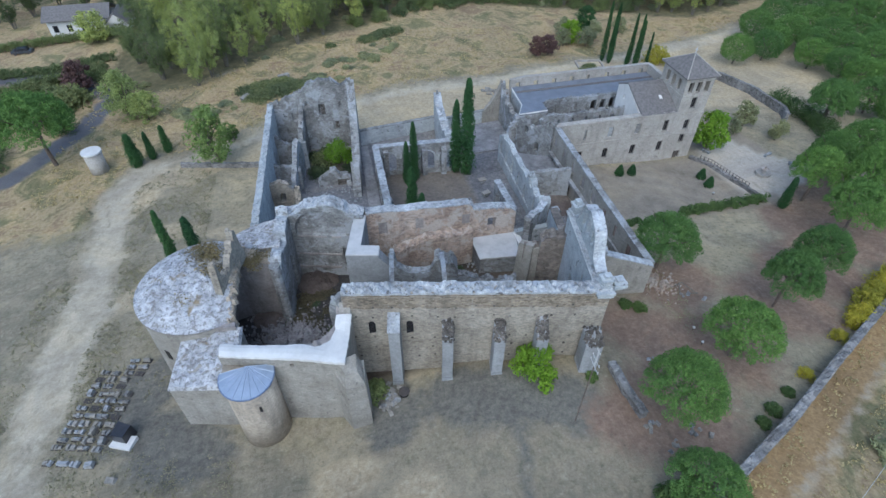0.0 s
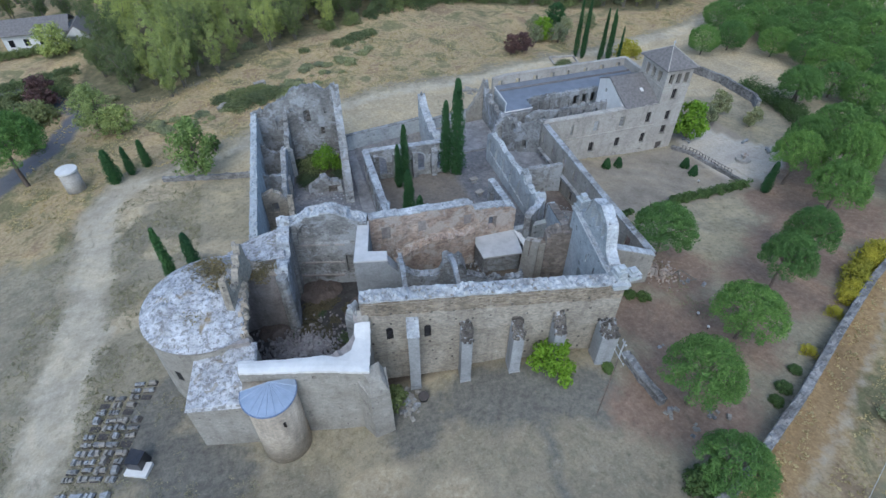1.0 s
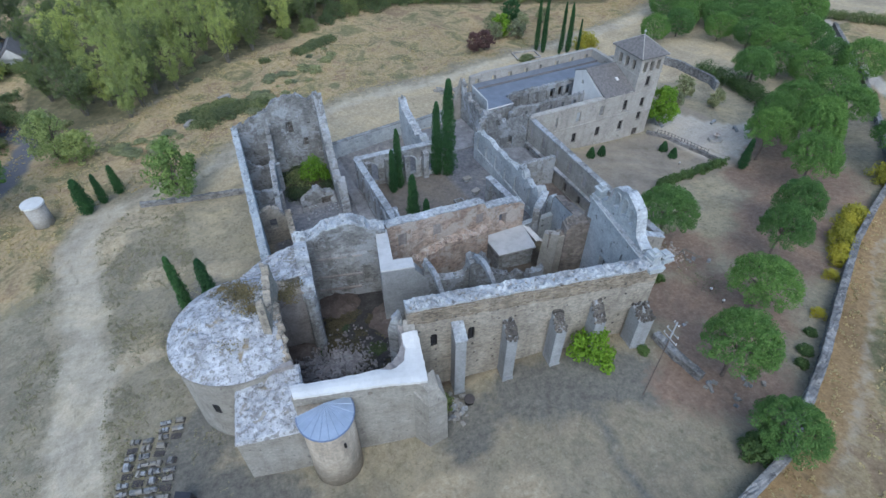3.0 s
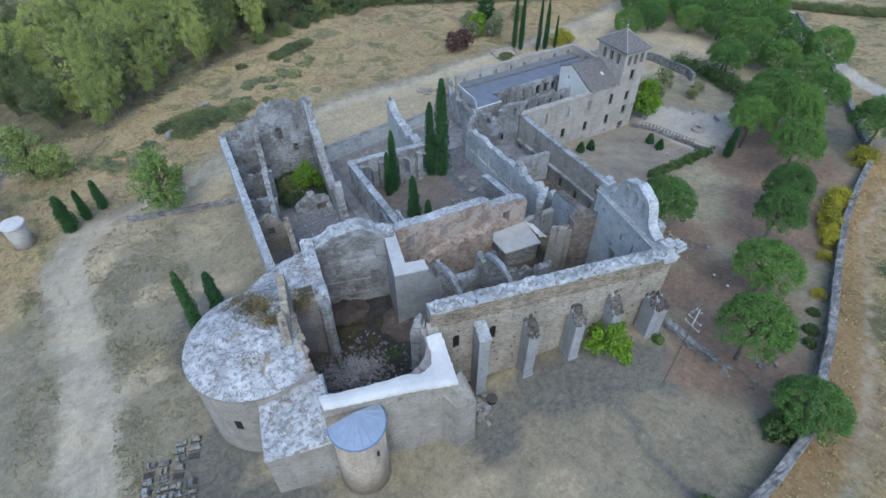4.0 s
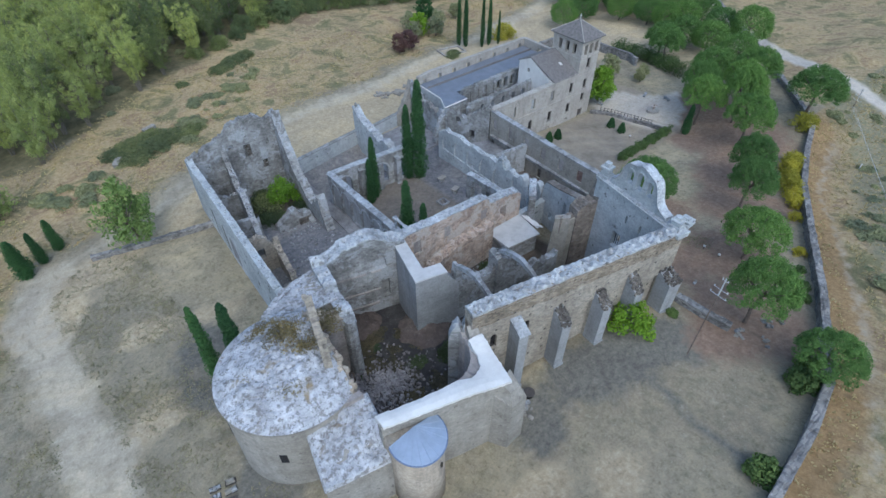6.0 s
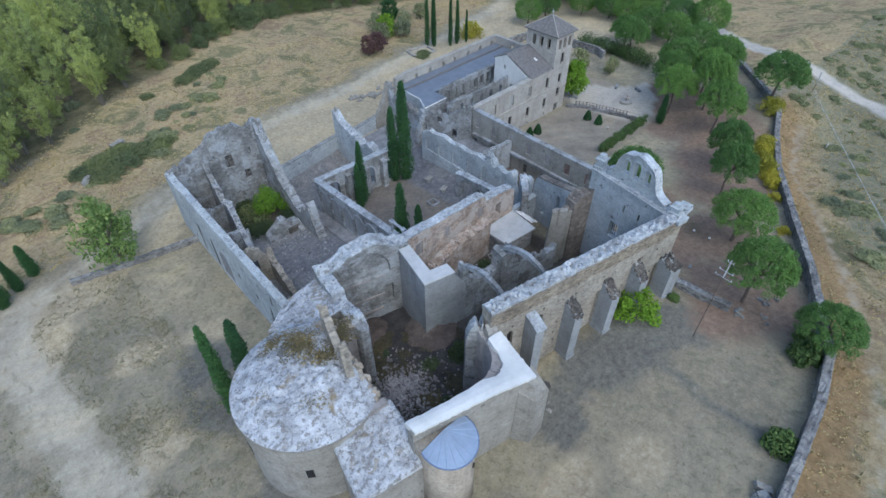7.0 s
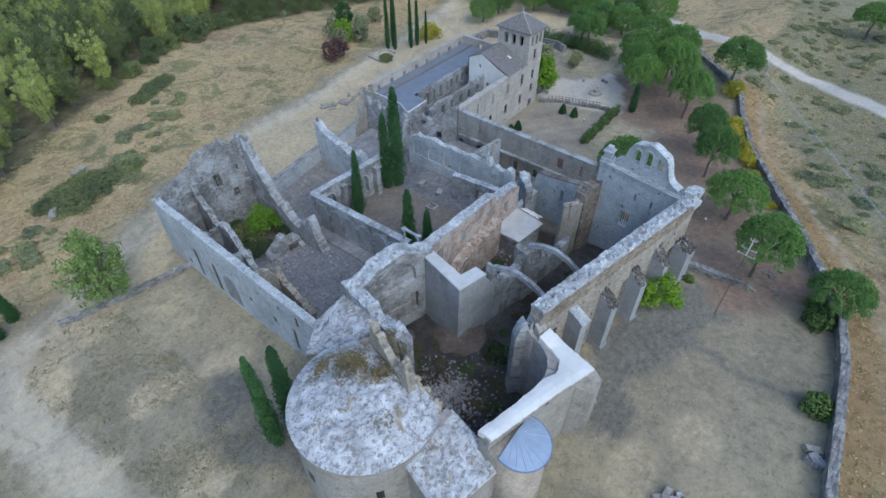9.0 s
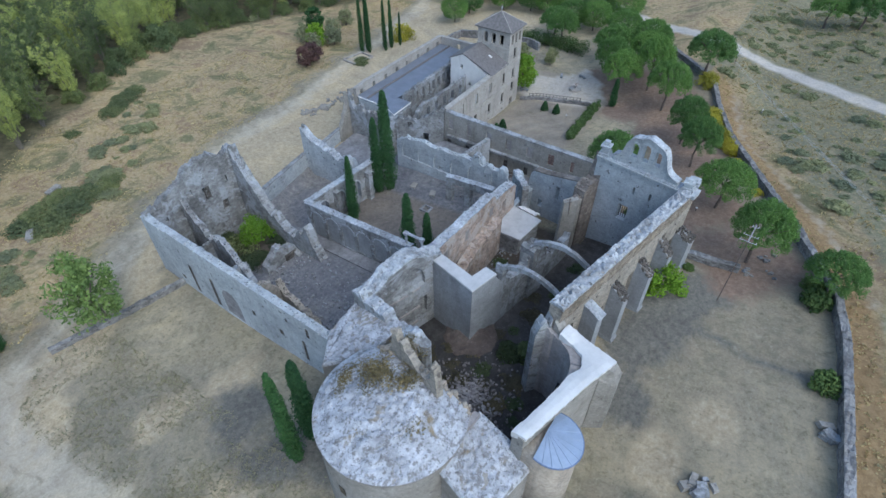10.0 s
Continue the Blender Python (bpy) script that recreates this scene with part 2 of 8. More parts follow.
M_SHRUB = leafy("green_shrub_leaf", (0.055, 0.092, 0.036), (0.098, 0.150, 0.055), (0.160, 0.225, 0.080))
M_TUFT = leafy("field_grass", (0.20, 0.19, 0.13), (0.28, 0.26, 0.185), (0.36, 0.33, 0.24))
M_STRAW = leafy("dry_weed", (0.36, 0.29, 0.165), (0.46, 0.37, 0.215), (0.56, 0.47, 0.29))


# ---- building blocks ----
class Mesh:
    """Vertices and faces of one part, in plan units."""

    def __init__(self):
        self.v, self.f = [], []

    def add(self, verts, faces):
        n = len(self.v)
        self.v += verts
        self.f += [tuple(i + n for i in f) for f in faces]
        return self

    def prism(self, low, high):
        """A solid between two rings of as many points."""
        n = len(low)
        sides = [(i, (i + 1) % n, n + (i + 1) % n, n + i) for i in range(n)]
        return self.add(list(low) + list(high), [tuple(range(n))[::-1], tuple(range(n, 2 * n))] + sides)

    def box(self, x0, y0, z0, x1, y1, z1):
        r = [(x0, y0), (x1, y0), (x1, y1), (x0, y1)]
        return self.prism([(x, y, z0) for x, y in r], [(x, y, z1) for x, y in r])

    def weld(self):
        """Joins equal corners and drops the faces that lie between two solids."""
        seen, index, v = {}, [], []
        for p in self.v:
            k = (round(p[0], 3), round(p[1], 3), round(p[2], 3))
            if k not in seen:
                seen[k] = len(v)
                v.append(p)
            index.append(seen[k])
        faces, count = [], {}
        for f in self.f:
            g = []
            for i in f:
                if index[i] not in g:
                    g.append(index[i])
            if len(g) > 2:
                faces.append(tuple(g))
                count[frozenset(g)] = count.get(frozenset(g), 0) + 1
        self.v, self.f = v, [f for f in faces if count[frozenset(f)] == 1]

    def tube(self, a, b, ra, rb, n=7):
        a, b = Vector(a), Vector(b)
        q = (b - a).to_track_quat("Z", "Y")
        ring = [q @ Vector((math.cos(k * math.tau / n), math.sin(k * math.tau / n), 0)) for k in range(n)]
        return self.prism([tuple(a + r * ra) for r in ring], [tuple(b + r * rb) for r in ring])


def thing(name, label, category, at=(0, 0, 0), group="", kind=""):
    e = tagged(new(name), label, category, group, kind)
    e.location = tuple(c * U for c in at)
    return e


def part(name, mesh, material, parent=None, label="", smooth=False):
    """Links one mesh object; its plan units become metres."""
    mesh.weld()
    me = bpy.data.meshes.new(name)
    me.from_pydata([(x * U, y * U, z * U) for x, y, z in mesh.v], [], mesh.f)
    me.materials.append(material)
    me.polygons.foreach_set("use_smooth", [smooth] * len(me.polygons))
    me.validate()
    me.update()
    b = bmesh.new()
    b.from_mesh(me)
    bmesh.ops.recalc_face_normals(b, faces=b.faces)
    b.to_mesh(me)
    b.free()
    ob = new(name, me)
    if parent is not None:
        ob.parent = parent
    if label:
        ob["label"] = label
    return ob


def at(x, y, z=None, turn=0.0):
    return pose(x * U, y * U, (terrain(x, y) if z is None else z) * U, 0, 0, turn)


def interp(prof, f):
    for (a, va), (b, vb) in zip(prof, prof[1:]):
        if f <= b:
            return va + (vb - va) * (f - a) / max(b - a, 1e-6)
    return prof[-1][1]


def arch_top(o, s):
    s0, s1, z0, z1 = o[:4]
    if len(o) > 4 and o[4] == "a":
        r = (s1 - s0) / 2
        d = min(1.0, abs(s - (s0 + r)) / r)
        return z1 - r + r * math.sqrt(1 - d * d)
    return z1


class Wall:
    """A wall from p0 to p1 with a top profile [(fraction, z)], openings (s0, s1, z0, z1, kind) along it and worn edges."""

    def __init__(self, p0, p1, prof, thick=1.0, ops=(), rag=0.25, step=0.55, base=None, seed=0.0, lean=0.05):
        self.a, self.b = Vector((*p0, 0)), Vector((*p1, 0))
        self.len = (self.b - self.a).length
        self.u = (self.b - self.a) / self.len
        self.n = Vector((self.u.y, -self.u.x, 0))
        self.prof, self.th, self.ops, self.rag, self.step, self.low, self.seed, self.lean = prof, thick, list(ops), rag, step, base, seed, lean

    def top(self, s):
        p = self.a + self.u * s
        r = nz(p.x * 0.45, p.y * 0.45, self.seed) * 1.3 + nz(p.x * 1.5, p.y * 1.5, self.seed + 9) * 0.6
        r += 1.5 * max(0.0, self.rag - 0.1) * nz(math.floor(s / 0.62 + 3 * self.seed) * 7.31, self.seed * 3.7, 2.2) / max(self.rag, 0.01) * 2.0
        return interp(self.prof, s / self.len) + self.rag * r

    def bottom(self, s):
        if self.low is not None:
            return self.low
        p = self.a + self.u * s
        return terrain(p.x, p.y) - 0.7

    def columns(self):
        k = max(2, int(self.len / self.step))
        c = {round(self.len * i / k, 3) for i in range(k + 1)}
        c |= {round(f * self.len, 3) for f, _ in self.prof}
        for o in self.ops:
            w = o[1] - o[0]
            c |= {round(o[0] + w * i / 8, 3) for i in range(9)} if len(o) > 4 and o[4] == "a" else {o[0], o[1]}
        c = sorted(v for v in c if 0 <= v <= self.len)
        keep = [c[0]]
        for v in c[1:]:
            if v - keep[-1] > 0.04:
                keep.append(v)
        keep[-1] = self.len
        return keep

    def layer(self, mesh, d0, d1, ops):
        cols = self.columns()
        for sa, sb in zip(cols, cols[1:]):
            mid = (sa + sb) / 2
            lo, hi, ta, tb = self.bottom(sa), self.bottom(sb), self.top(sa), self.top(sb)
            spans = [((lo, hi), (ta, tb))]
            for o in ops:
                if o[0] - 1e-3 <= sa and sb <= o[1] + 1e-3:
                    oa, ob = arch_top(o, sa), arch_top(o, sb)
                    out = []
                    for (la, lb), (ha, hb) in spans:
                        z0 = o[2]
                        if z0 >= max(ha, hb) or min(oa, ob) <= min(la, lb) - 1e-3 and max(oa, ob) <= max(la, lb):
                            out.append(((la, lb), (ha, hb)))
                            continue
                        if z0 > min(la, lb):
                            out.append(((la, lb), (min(z0, ha), min(z0, hb))))
                        if min(ha - oa, hb - ob) > 0.05:
                            out.append(((oa, ob), (ha, hb)))
                    spans = out
            for (la, lb), (ha, hb) in spans:
                if max(ha - la, hb - lb) < 0.03:
                    continue
                ring = []
                for s, l, h in ((sa, la, ha), (sb, lb, hb)):
                    p = self.a + self.u * s
                    j = nz(p.x * 0.8, p.y * 0.8, self.seed + 3) * self.lean
                    ring.append((p + self.n * (d0 + j), p + self.n * (d1 + j), l, max(h, l + 0.01)))
                (f0, k0, l0, h0), (f1, k1, l1, h1) = ring
                mesh.prism([(f0.x, f0.y, l0), (f1.x, f1.y, l1), (k1.x, k1.y, l1), (k0.x, k0.y, l0)],
                           [(f0.x, f0.y, h0), (f1.x, f1.y, h1), (k1.x, k1.y, h1), (k0.x, k0.y, h0)])

    def build(self):
        m = Mesh()
        t = self.th / 2
        cut = [o for o in self.ops if len(o) < 6]
        front = [o for o in self.ops if len(o) == 6 and o[5] > 0]
        back = [o for o in self.ops if len(o) == 6 and o[5] < 0]
        f = max([o[5] for o in front], default=0.0)
        g = -min([o[5] for o in back], default=0.0)
        if front:
            self.layer(m, t, t - f, cut + front)
        self.layer(m, t - f, -t + g, cut)
        if back:
            self.layer(m, -t + g, -t, cut + back)
        return m

    def cap(self, lump=0.22, over=0.06, step=0.28, s0=0.0, s1=None, lift=0.03):
        """The lumpy mortar and rubble capping along the top."""
        m = Mesh()
        s1 = self.len if s1 is None else s1
        k = max(2, int((s1 - s0) / step))
        w = self.th / 2 + over
        offs = [-w, -w, -0.72 * w, -0.36 * w, 0.0, 0.36 * w, 0.72 * w, w, w]
        last = len(offs) - 1
        rows = []
        for i in range(k + 1):
            s = s0 + (s1 - s0) * i / k
            p, z = self.a + self.u * s, self.top(s)
            row = []
            for q, o in enumerate(offs):
                c = p + self.n * (o + 0.1 * lump * nz(p.x * 3, p.y * 3, o))
                up = -0.14 if q in (0, last) else lift + lump * (0.35 + 0.9 * nz(c.x * 1.7, c.y * 1.7, self.seed) + 0.7 * nz(c.x * 4.1, c.y * 4.1, self.seed + 5)) * (0.5 if q in (1, last - 1) else 1.0)
                row.append((c.x, c.y, z + up))
            rows.append(row)
        n = len(offs)
        v = [p for r in rows for p in r]
        f = [(i * n + q, i * n + q + 1, (i + 1) * n + q + 1, (i + 1) * n + q) for i in range(k) for q in range(n - 1)]
        f += [(i * n + n - 1, i * n, (i + 1) * n, (i + 1) * n + n - 1) for i in range(k)]
        f += [tuple(range(n))[::-1], tuple(k * n + q for q in range(n))]
        return m.add(v, f)


def loose_stones(w, seed, density=3.2):
    """Single stones left standing along a broken top."""
    m, r = Mesh(), random.Random(seed)
    for i in range(int(w.len * density)):
        s, o = r.uniform(0.1, w.len - 0.1), r.uniform(-0.42, 0.42) * w.th
        p = w.a + w.u * s + w.n * o
        e, t, z = r.uniform(0.12, 0.32), r.uniform(0, 3), w.top(s)
        m.prism([(p.x + e * math.cos(t + q) * r.uniform(0.7, 1.25), p.y + e * math.sin(t + q) * r.uniform(0.7, 1.25), z - 0.25) for q in (0, 1.6, 3.1, 4.7)],
                [(p.x + 0.75 * e * math.cos(t + q), p.y + 0.75 * e * math.sin(t + q), z + e * r.uniform(0.3, 1.1)) for q in (0, 1.6, 3.1, 4.7)])
    return m


def put_wall(parent, material, *args, cap=None, lump=0.22, over=0.06, label="", name="wall", **kw):
    if kw.get("rag", 0.25) > 0.25:
        kw["step"] = min(kw.get("step", 0.55), 0.31)
    w = Wall(*args, **kw)
    ob = part(name, w.build(), material, parent, label)
    if cap is not None and (cap is not M_GREY or w.rag < 0.1):
        part("capping", w.cap(lump, over), cap, ob)
    if w.rag >= 0.12:
        tagged(part("rubble", loose_stones(w, int(w.seed * 10) + int(w.len * 7)), material if cap is None or cap is M_GREY else cap, ob), kind="stuff")
    return w


def archivolt(w, o, side, material, parent, wide=0.3, proud=0.1):
    """The raised ring of dressed stone round an arched opening."""
    s0, s1, _, z1 = o[:4]
    r, c = (s1 - s0) / 2, (s0 + s1) / 2
    m, f = Mesh(), w.n * side

    def at_(ang, rad, d):
        p = w.a + w.u * (c - rad * math.cos(ang)) + f * (w.th / 2 + d)
        return (p.x, p.y, z1 - r + rad * math.sin(ang))

    for i in range(10):
        a, b = math.pi * i / 10, math.pi * (i + 1) / 10
        m.prism([at_(a, r, -0.1), at_(b, r, -0.1), at_(b, r + wide, -0.1), at_(a, r + wide, -0.1)], [at_(a, r, proud), at_(b, r, proud), at_(b, r + wide, proud), at_(a, r + wide, proud)])
    part("archivolt", m, material, parent, "raised stone arch ring")


def lunette(w, o, side, depth, material, parent, rim=0.0):
    """The plastered field inside a blind arch."""
    s0, s1, z0, z1 = o[:4]
    r, c = (s1 - s0) / 2 - rim, (s0 + s1) / 2
    ring = [(c - r, z0), (c + r, z0)] + [(c + r * math.cos(math.pi * i / 10), z1 - r - rim + r * math.sin(math.pi * i / 10)) for i in range(11)]
    f = w.n * side
    lo, hi = [], []
    for s, z in ring:
        p = w.a + w.u * s + f * (w.th / 2 - depth - 0.02)
        q = p + f * 0.08
        lo.append((p.x, p.y, z))
        hi.append((q.x, q.y, z))
    part("lunette", Mesh().prism(lo, hi), material, parent, "plastered field of a blind arch")


# ---- ground: one sheet to the horizon ----
def lines(a, b, step, far):
    out = [a + step * i for i in range(int((b - a) / step) + 1)]
    d, s = out[-1], step
    while d < far:
        s *= 1.35
        d += s
        out.append(d)
    d, s = out[0], step
    while d > -far:
        s *= 1.35
        d -= s
        out.insert(0, d)
    return out


def near(x, y, way):
    """Distance to a line of plan points."""
    best = 1e9
    for (ax, ay), (bx, by) in zip(way, way[1:]):
        dx, dy = bx - ax, by - ay
        f = min(1, max(0, ((x - ax) * dx + (y - ay) * dy) / (dx * dx + dy * dy)))
        best = min(best, math.hypot(x - ax - f * dx, y - ay - f * dy))
    return best


TRACK = [(-36, 5), (-39, 34), (-40.4, 52), (-39.4, 66), (-41.6, 81), (-42.6, 94), (-39, 102), (-31, 104), (-21, 106.5), (-8, 113.5), (17, 124), (39, 126), (67.9, 134.9), (116.8, 145.8), (190, 170)]
LANE = [(198.5, 139.1), (171.1, 106.1), (149.6, 83.5), (133.9, 61.1), (120.8, 40.9), (119.4, 36.8), (118.2, 28.4), (110.3, 18.5), (102, 8.5), (90, -6)]
STONEWALL = [(-20, 9.2), (0, 9.9), (11, 10.8), (20, 11.6), (27.7, 13), (34.5, 15.8), (44.6, 20.3), (57, 26.5), (72.1, 33.7), (84.1, 38.5), (92.4, 41.5), (97.2, 44)]
FOOTPATH = [(10, 3.5), (22, 6), (34.5, 10.6), (49, 17.5), (64, 25.5), (72.8, 30.8), (76.1, 31.9), (87.3, 35), (93.5, 36.6)]
VILLAGE_ROAD = [(-90, 95), (-67, 108), (-57, 126), (-53, 142), (-70, 160), (-120, 170)]
WOOD_EDGE = [(-60, 156), (-46, 140), (-34, 139.5), (-26, 145), (-15, 153), (0, 164), (14, 170), (30, 182), (44, 188), (65, 187), (89, 181), (109, 173), (127, 165), (140, 170), (230, 196)]
GARDEN = [(46, 62), (80, 62), (84.3, 67), (90.5, 79.4), (89.1, 87.3), (74.2, 90.5), (74.1, 80.2), (46, 81.5)]
SUNKEN = [(5.8, 90), (22, 88.6), (22, 101.6), (6.2, 98.6)]
PATIO = [(74.4, 65.5), (80.7, 63.3), (88.7, 66.3), (96.4, 73.4), (90, 74.9), (87.8, 78.1), (85.3, 84.5), (80.1, 85.2), (75.4, 83.5), (74, 75.8)]
LANE_WALL = [(97.2, 44), (105.8, 50.3), (125.1, 64.3), (142.2, 77.9), (158.4, 93.1), (175.9, 109.7)]
PINE_LITTER = [((33, 24), 9), ((45, 33), 8), ((60, 38), 9), ((69.3, 43.7), 9), ((81.4, 50.3), 12), ((77.1, 56.7), 7), ((91.1, 62), 12), ((46, 46), 7), ((28, 24), 5), ((36, 38), 6)]


def inside(x, y, ring):
    hit = False
    for (ax, ay), (bx, by) in zip(ring, ring[1:] + ring[:1]):
        if (ay > y) != (by > y) and x < ax + (y - ay) * (bx - ax) / (by - ay):
            hit = not hit
    return hit


def beyond(x, y, way):
    """How far a point lies on the left-hand side of a line that runs to the east."""
    d = near(x, y, way)
    for (ax, ay), (bx, by) in zip(way, way[1:]):
        if ax <= x <= bx:
            return d if y > ay + (by - ay) * (x - ax) / (bx - ax) else -d
    return d if y > (way[0][1] if x < way[0][0] else way[-1][1]) else -d


def build_ground():
    xs, ys = lines(-72, 206, 1.4, 2400), lines(-8, 190, 1.4, 2400)
    verts, za, zb, zc, zd = [], [], [], [], []
    for y in ys:
        for x in xs:
            z = terrain(x, y)
            close = abs(x) < 200 and -40 < y < 300
            w = nz(x * 0.12, y * 0.12) * 2.2 + nz(x * 0.5, y * 0.5) * 0.7
            if close:
                z += 0.10 * nz(x * 0.25, y * 0.25, 5) + 0.05 * nz(x * 0.9, y * 0.9, 8)
            if inside(x, y, SUNKEN):
                z -= 1.6
            track = (smoothstep(5.6, 1.6, near(x, y, TRACK) + w) if y < 100 else smoothstep(4.4, 0.8, near(x, y, TRACK) + w)) if close else 0
            lane = smoothstep(2.6, 1.8, near(x, y, LANE)) if close else 0
            foot = smoothstep(1.1, 0.3, near(x, y, FOOTPATH) + 0.3 * w) if close else 0
            if inside(x, y, PATIO):
                lane = max(lane, 0.75)
            court = 1.0 if inside(x, y, GARDEN) else 0.0
            road = smoothstep(3.2, 2.6, near(x, y, VILLAGE_ROAD)) if close else 0
            out = -beyond(x, y, STONEWALL)
            straw = max(smoothstep(0, 2, out) * (0.9 if out < 9 else 0.62), smoothstep(0, 3, -beyond(x, y, LANE_WALL)) * 0.75 if x > 108 else 0)
            north = smoothstep(1, 9, beyond(x, y, TRACK[5:]) + w * 1.6) * smoothstep(-5, 2, -beyond(x, y, WOOD_EDGE) + w)
            west = smoothstep(-40, -48, x + w * 2) * smoothstep(75, 92, y + w)
            straw = max(straw, north * (0.75 + 0.25 * nz(x * 0.1, y * 0.1, 3)), west * 0.8)
            litter = max(smoothstep(r + 3, r * 0.35, math.hypot(x - c[0], y - c[1]) + w) for c, r in PINE_LITTER) if close else 0
            wood = smoothstep(-3, 5, beyond(x, y, WOOD_EDGE) + w) * smoothstep(-60, -52, x)
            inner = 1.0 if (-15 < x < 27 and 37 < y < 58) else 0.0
            ruin = 1.0 if (-11 < x < 40.5 and 58 < y < 103 and (x > 4 or y < 101)) else 0.0
            bare = smoothstep(5, 0, -beyond(x, y, TRACK[5:]) - 6 + w * 2) * smoothstep(2, -6, beyond(x, y, TRACK[5:]) + w)
            south = smoothstep(33, 25, y + w) * smoothstep(-14, -5, x + w) * smoothstep(35, 27, x + w)
            bare = max(bare, 0.2 * south, 0.85 * smoothstep(99, 104, y) * smoothstep(3, -2, beyond(x, y, TRACK[5:])) * smoothstep(-14, -4, x))
            ditch = smoothstep(1.6, 0.2, near(x, y, [(17, 32), (15, 25), (13.4, 19), (13, 11.5)]) + 0.3 * w) if close else 0
            chalk = max(smoothstep(6, 1, math.hypot(x - a, (y - b) * 1.4) + w * 1.2) for a, b in ((-4.5, 25.5), (-20, 75), (3, 22), (-14, 22), (-31, 62), (-29, 78)))
            # Dark ground; the last three spots paint soil and shade along the nave.
            soil_shade = max(smoothstep(7, 1, math.hypot(x - a, y - b) + w * 1.5) for a, b in ((-27, 43), (-24, 47), (-29, 38), (-25, 36), (-20, 34), (-25, 61), (-22, 56), (-23, 70), (22, 28), (-24, 33), (2, 32), (9, 32), (16, 31)))
            verts.append((x, y, z))
            zd.append((0.8 * smoothstep(0, 1, out) * smoothstep(6.5, 2, out + 0.8 * w) if close else 0, smoothstep(6, 13, out + w) * (1 if close else 0.5), 0.0, 1.0))
            yard = 1.0 if 7.3 < x < 24.5 and 65 < y < 86 else 0.0
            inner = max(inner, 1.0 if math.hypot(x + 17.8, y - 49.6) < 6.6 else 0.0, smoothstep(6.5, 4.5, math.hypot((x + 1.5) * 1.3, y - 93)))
            zc.append((ruin, max(bare, chalk * 0.9), max(ditch * 0.5, soil_shade * 0.8), yard))
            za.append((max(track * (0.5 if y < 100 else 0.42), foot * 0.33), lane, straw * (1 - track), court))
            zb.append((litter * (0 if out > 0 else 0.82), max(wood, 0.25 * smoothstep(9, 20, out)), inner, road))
    nx = len(xs)
    m = Mesh().add(verts, [(j * nx + i, j * nx + i + 1, (j + 1) * nx + i + 1, (j + 1) * nx + i) for j in range(len(ys) - 1) for i in range(nx - 1)])
    me = bpy.data.meshes.new("ground")
    me.from_pydata([(x * U, y * U, z * U) for x, y, z in m.v], [], m.f)
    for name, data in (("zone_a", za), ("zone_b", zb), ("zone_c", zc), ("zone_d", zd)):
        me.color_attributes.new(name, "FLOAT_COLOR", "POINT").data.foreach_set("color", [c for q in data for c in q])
    me.polygons.foreach_set("use_smooth", [True] * len(me.polygons))
    mt, t, p = nodes_of("dry_ground")

    def zone(name):
        a = t.nodes.new("ShaderNodeAttribute")
        a.attribute_name = name
        s = t.nodes.new("ShaderNodeSeparateColor")
        t.links.new(a.outputs["Color"], s.inputs[0])
        return (*s.outputs[:3], a.outputs["Alpha"])

    track, lane, straw, court = zone("zone_a")
    litter, wood, inner, road = zone("zone_b")
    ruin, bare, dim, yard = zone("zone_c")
    n1, n2, n3 = noise_node(t, 0.09, 5, 0.65, distort=0.6), noise_node(t, 0.55, 6, 0.7), noise_node(t, 4.5, 5, 0.75)
    col = ramp(t, n1, [(0.32, (0.24, 0.208, 0.15)), (0.5, (0.32, 0.275, 0.195)), (0.68, (0.41, 0.345, 0.235))])
    col = mix(t, ramp(t, n2, [(0.42, (0.0,)), (0.66, (0.75,))]), col, (0.215, 0.197, 0.137))
    n4 = noise_node(t, 1.7, 6, 0.75)
    col = mix(t, ramp(t, n4, [(0.53, (0.0,)), (0.66, (0.7,))]), col, (0.15, 0.138, 0.09))
    col = mix(t, ramp(t, n4, [(0.33, (0.55,)), (0.45, (0.0,))]), col, (0.42, 0.375, 0.28))
    fray = noise_node(t, 0.8, 5, 0.7)

    def over(c, mask, paint, soft=0.25):
        a = t.nodes.new("ShaderNodeMath")
        a.operation = "MULTIPLY_ADD"
        t.links.new(fray, a.inputs[0])
        a.inputs[1].default_value = 0.9
        t.links.new(mask, a.inputs[2])
        return mix(t, ramp(t, a.outputs[0], [(0.62, (0.0,)), (0.62 + soft + 0.2, (1.0,))]), c, paint)

    straw_c = ramp(t, n4, [(0.3, (0.25, 0.19, 0.10)), (0.5, (0.375, 0.29, 0.165)), (0.7, (0.475, 0.38, 0.235))])
    wood_c = ramp(t, n2, [(0.3, (0.09, 0.088, 0.05)), (0.55, (0.17, 0.15, 0.085)), (0.75, (0.28, 0.23, 0.14))])
    litter_c = ramp(t, n4, [(0.3, (0.18, 0.125, 0.09)), (0.5, (0.245, 0.175, 0.13)), (0.72, (0.32, 0.25, 0.185))])
    track_c = ramp(t, n2, [(0.3, (0.415, 0.362, 0.272)), (0.7, (0.52, 0.458, 0.352))])
    col = over(col, bare, ramp(t, n4, [(0.32, (0.325, 0.262, 0.168)), (0.5, (0.43, 0.355, 0.238)), (0.7, (0.52, 0.445, 0.315))]), 0.6)
    # Dark soil; along the nave foot shade is put into this colour too.
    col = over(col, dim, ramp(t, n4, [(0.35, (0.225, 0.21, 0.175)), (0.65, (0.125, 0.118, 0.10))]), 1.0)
    n5 = noise_node(t, 0.16, 6, 0.7, distort=0.8)
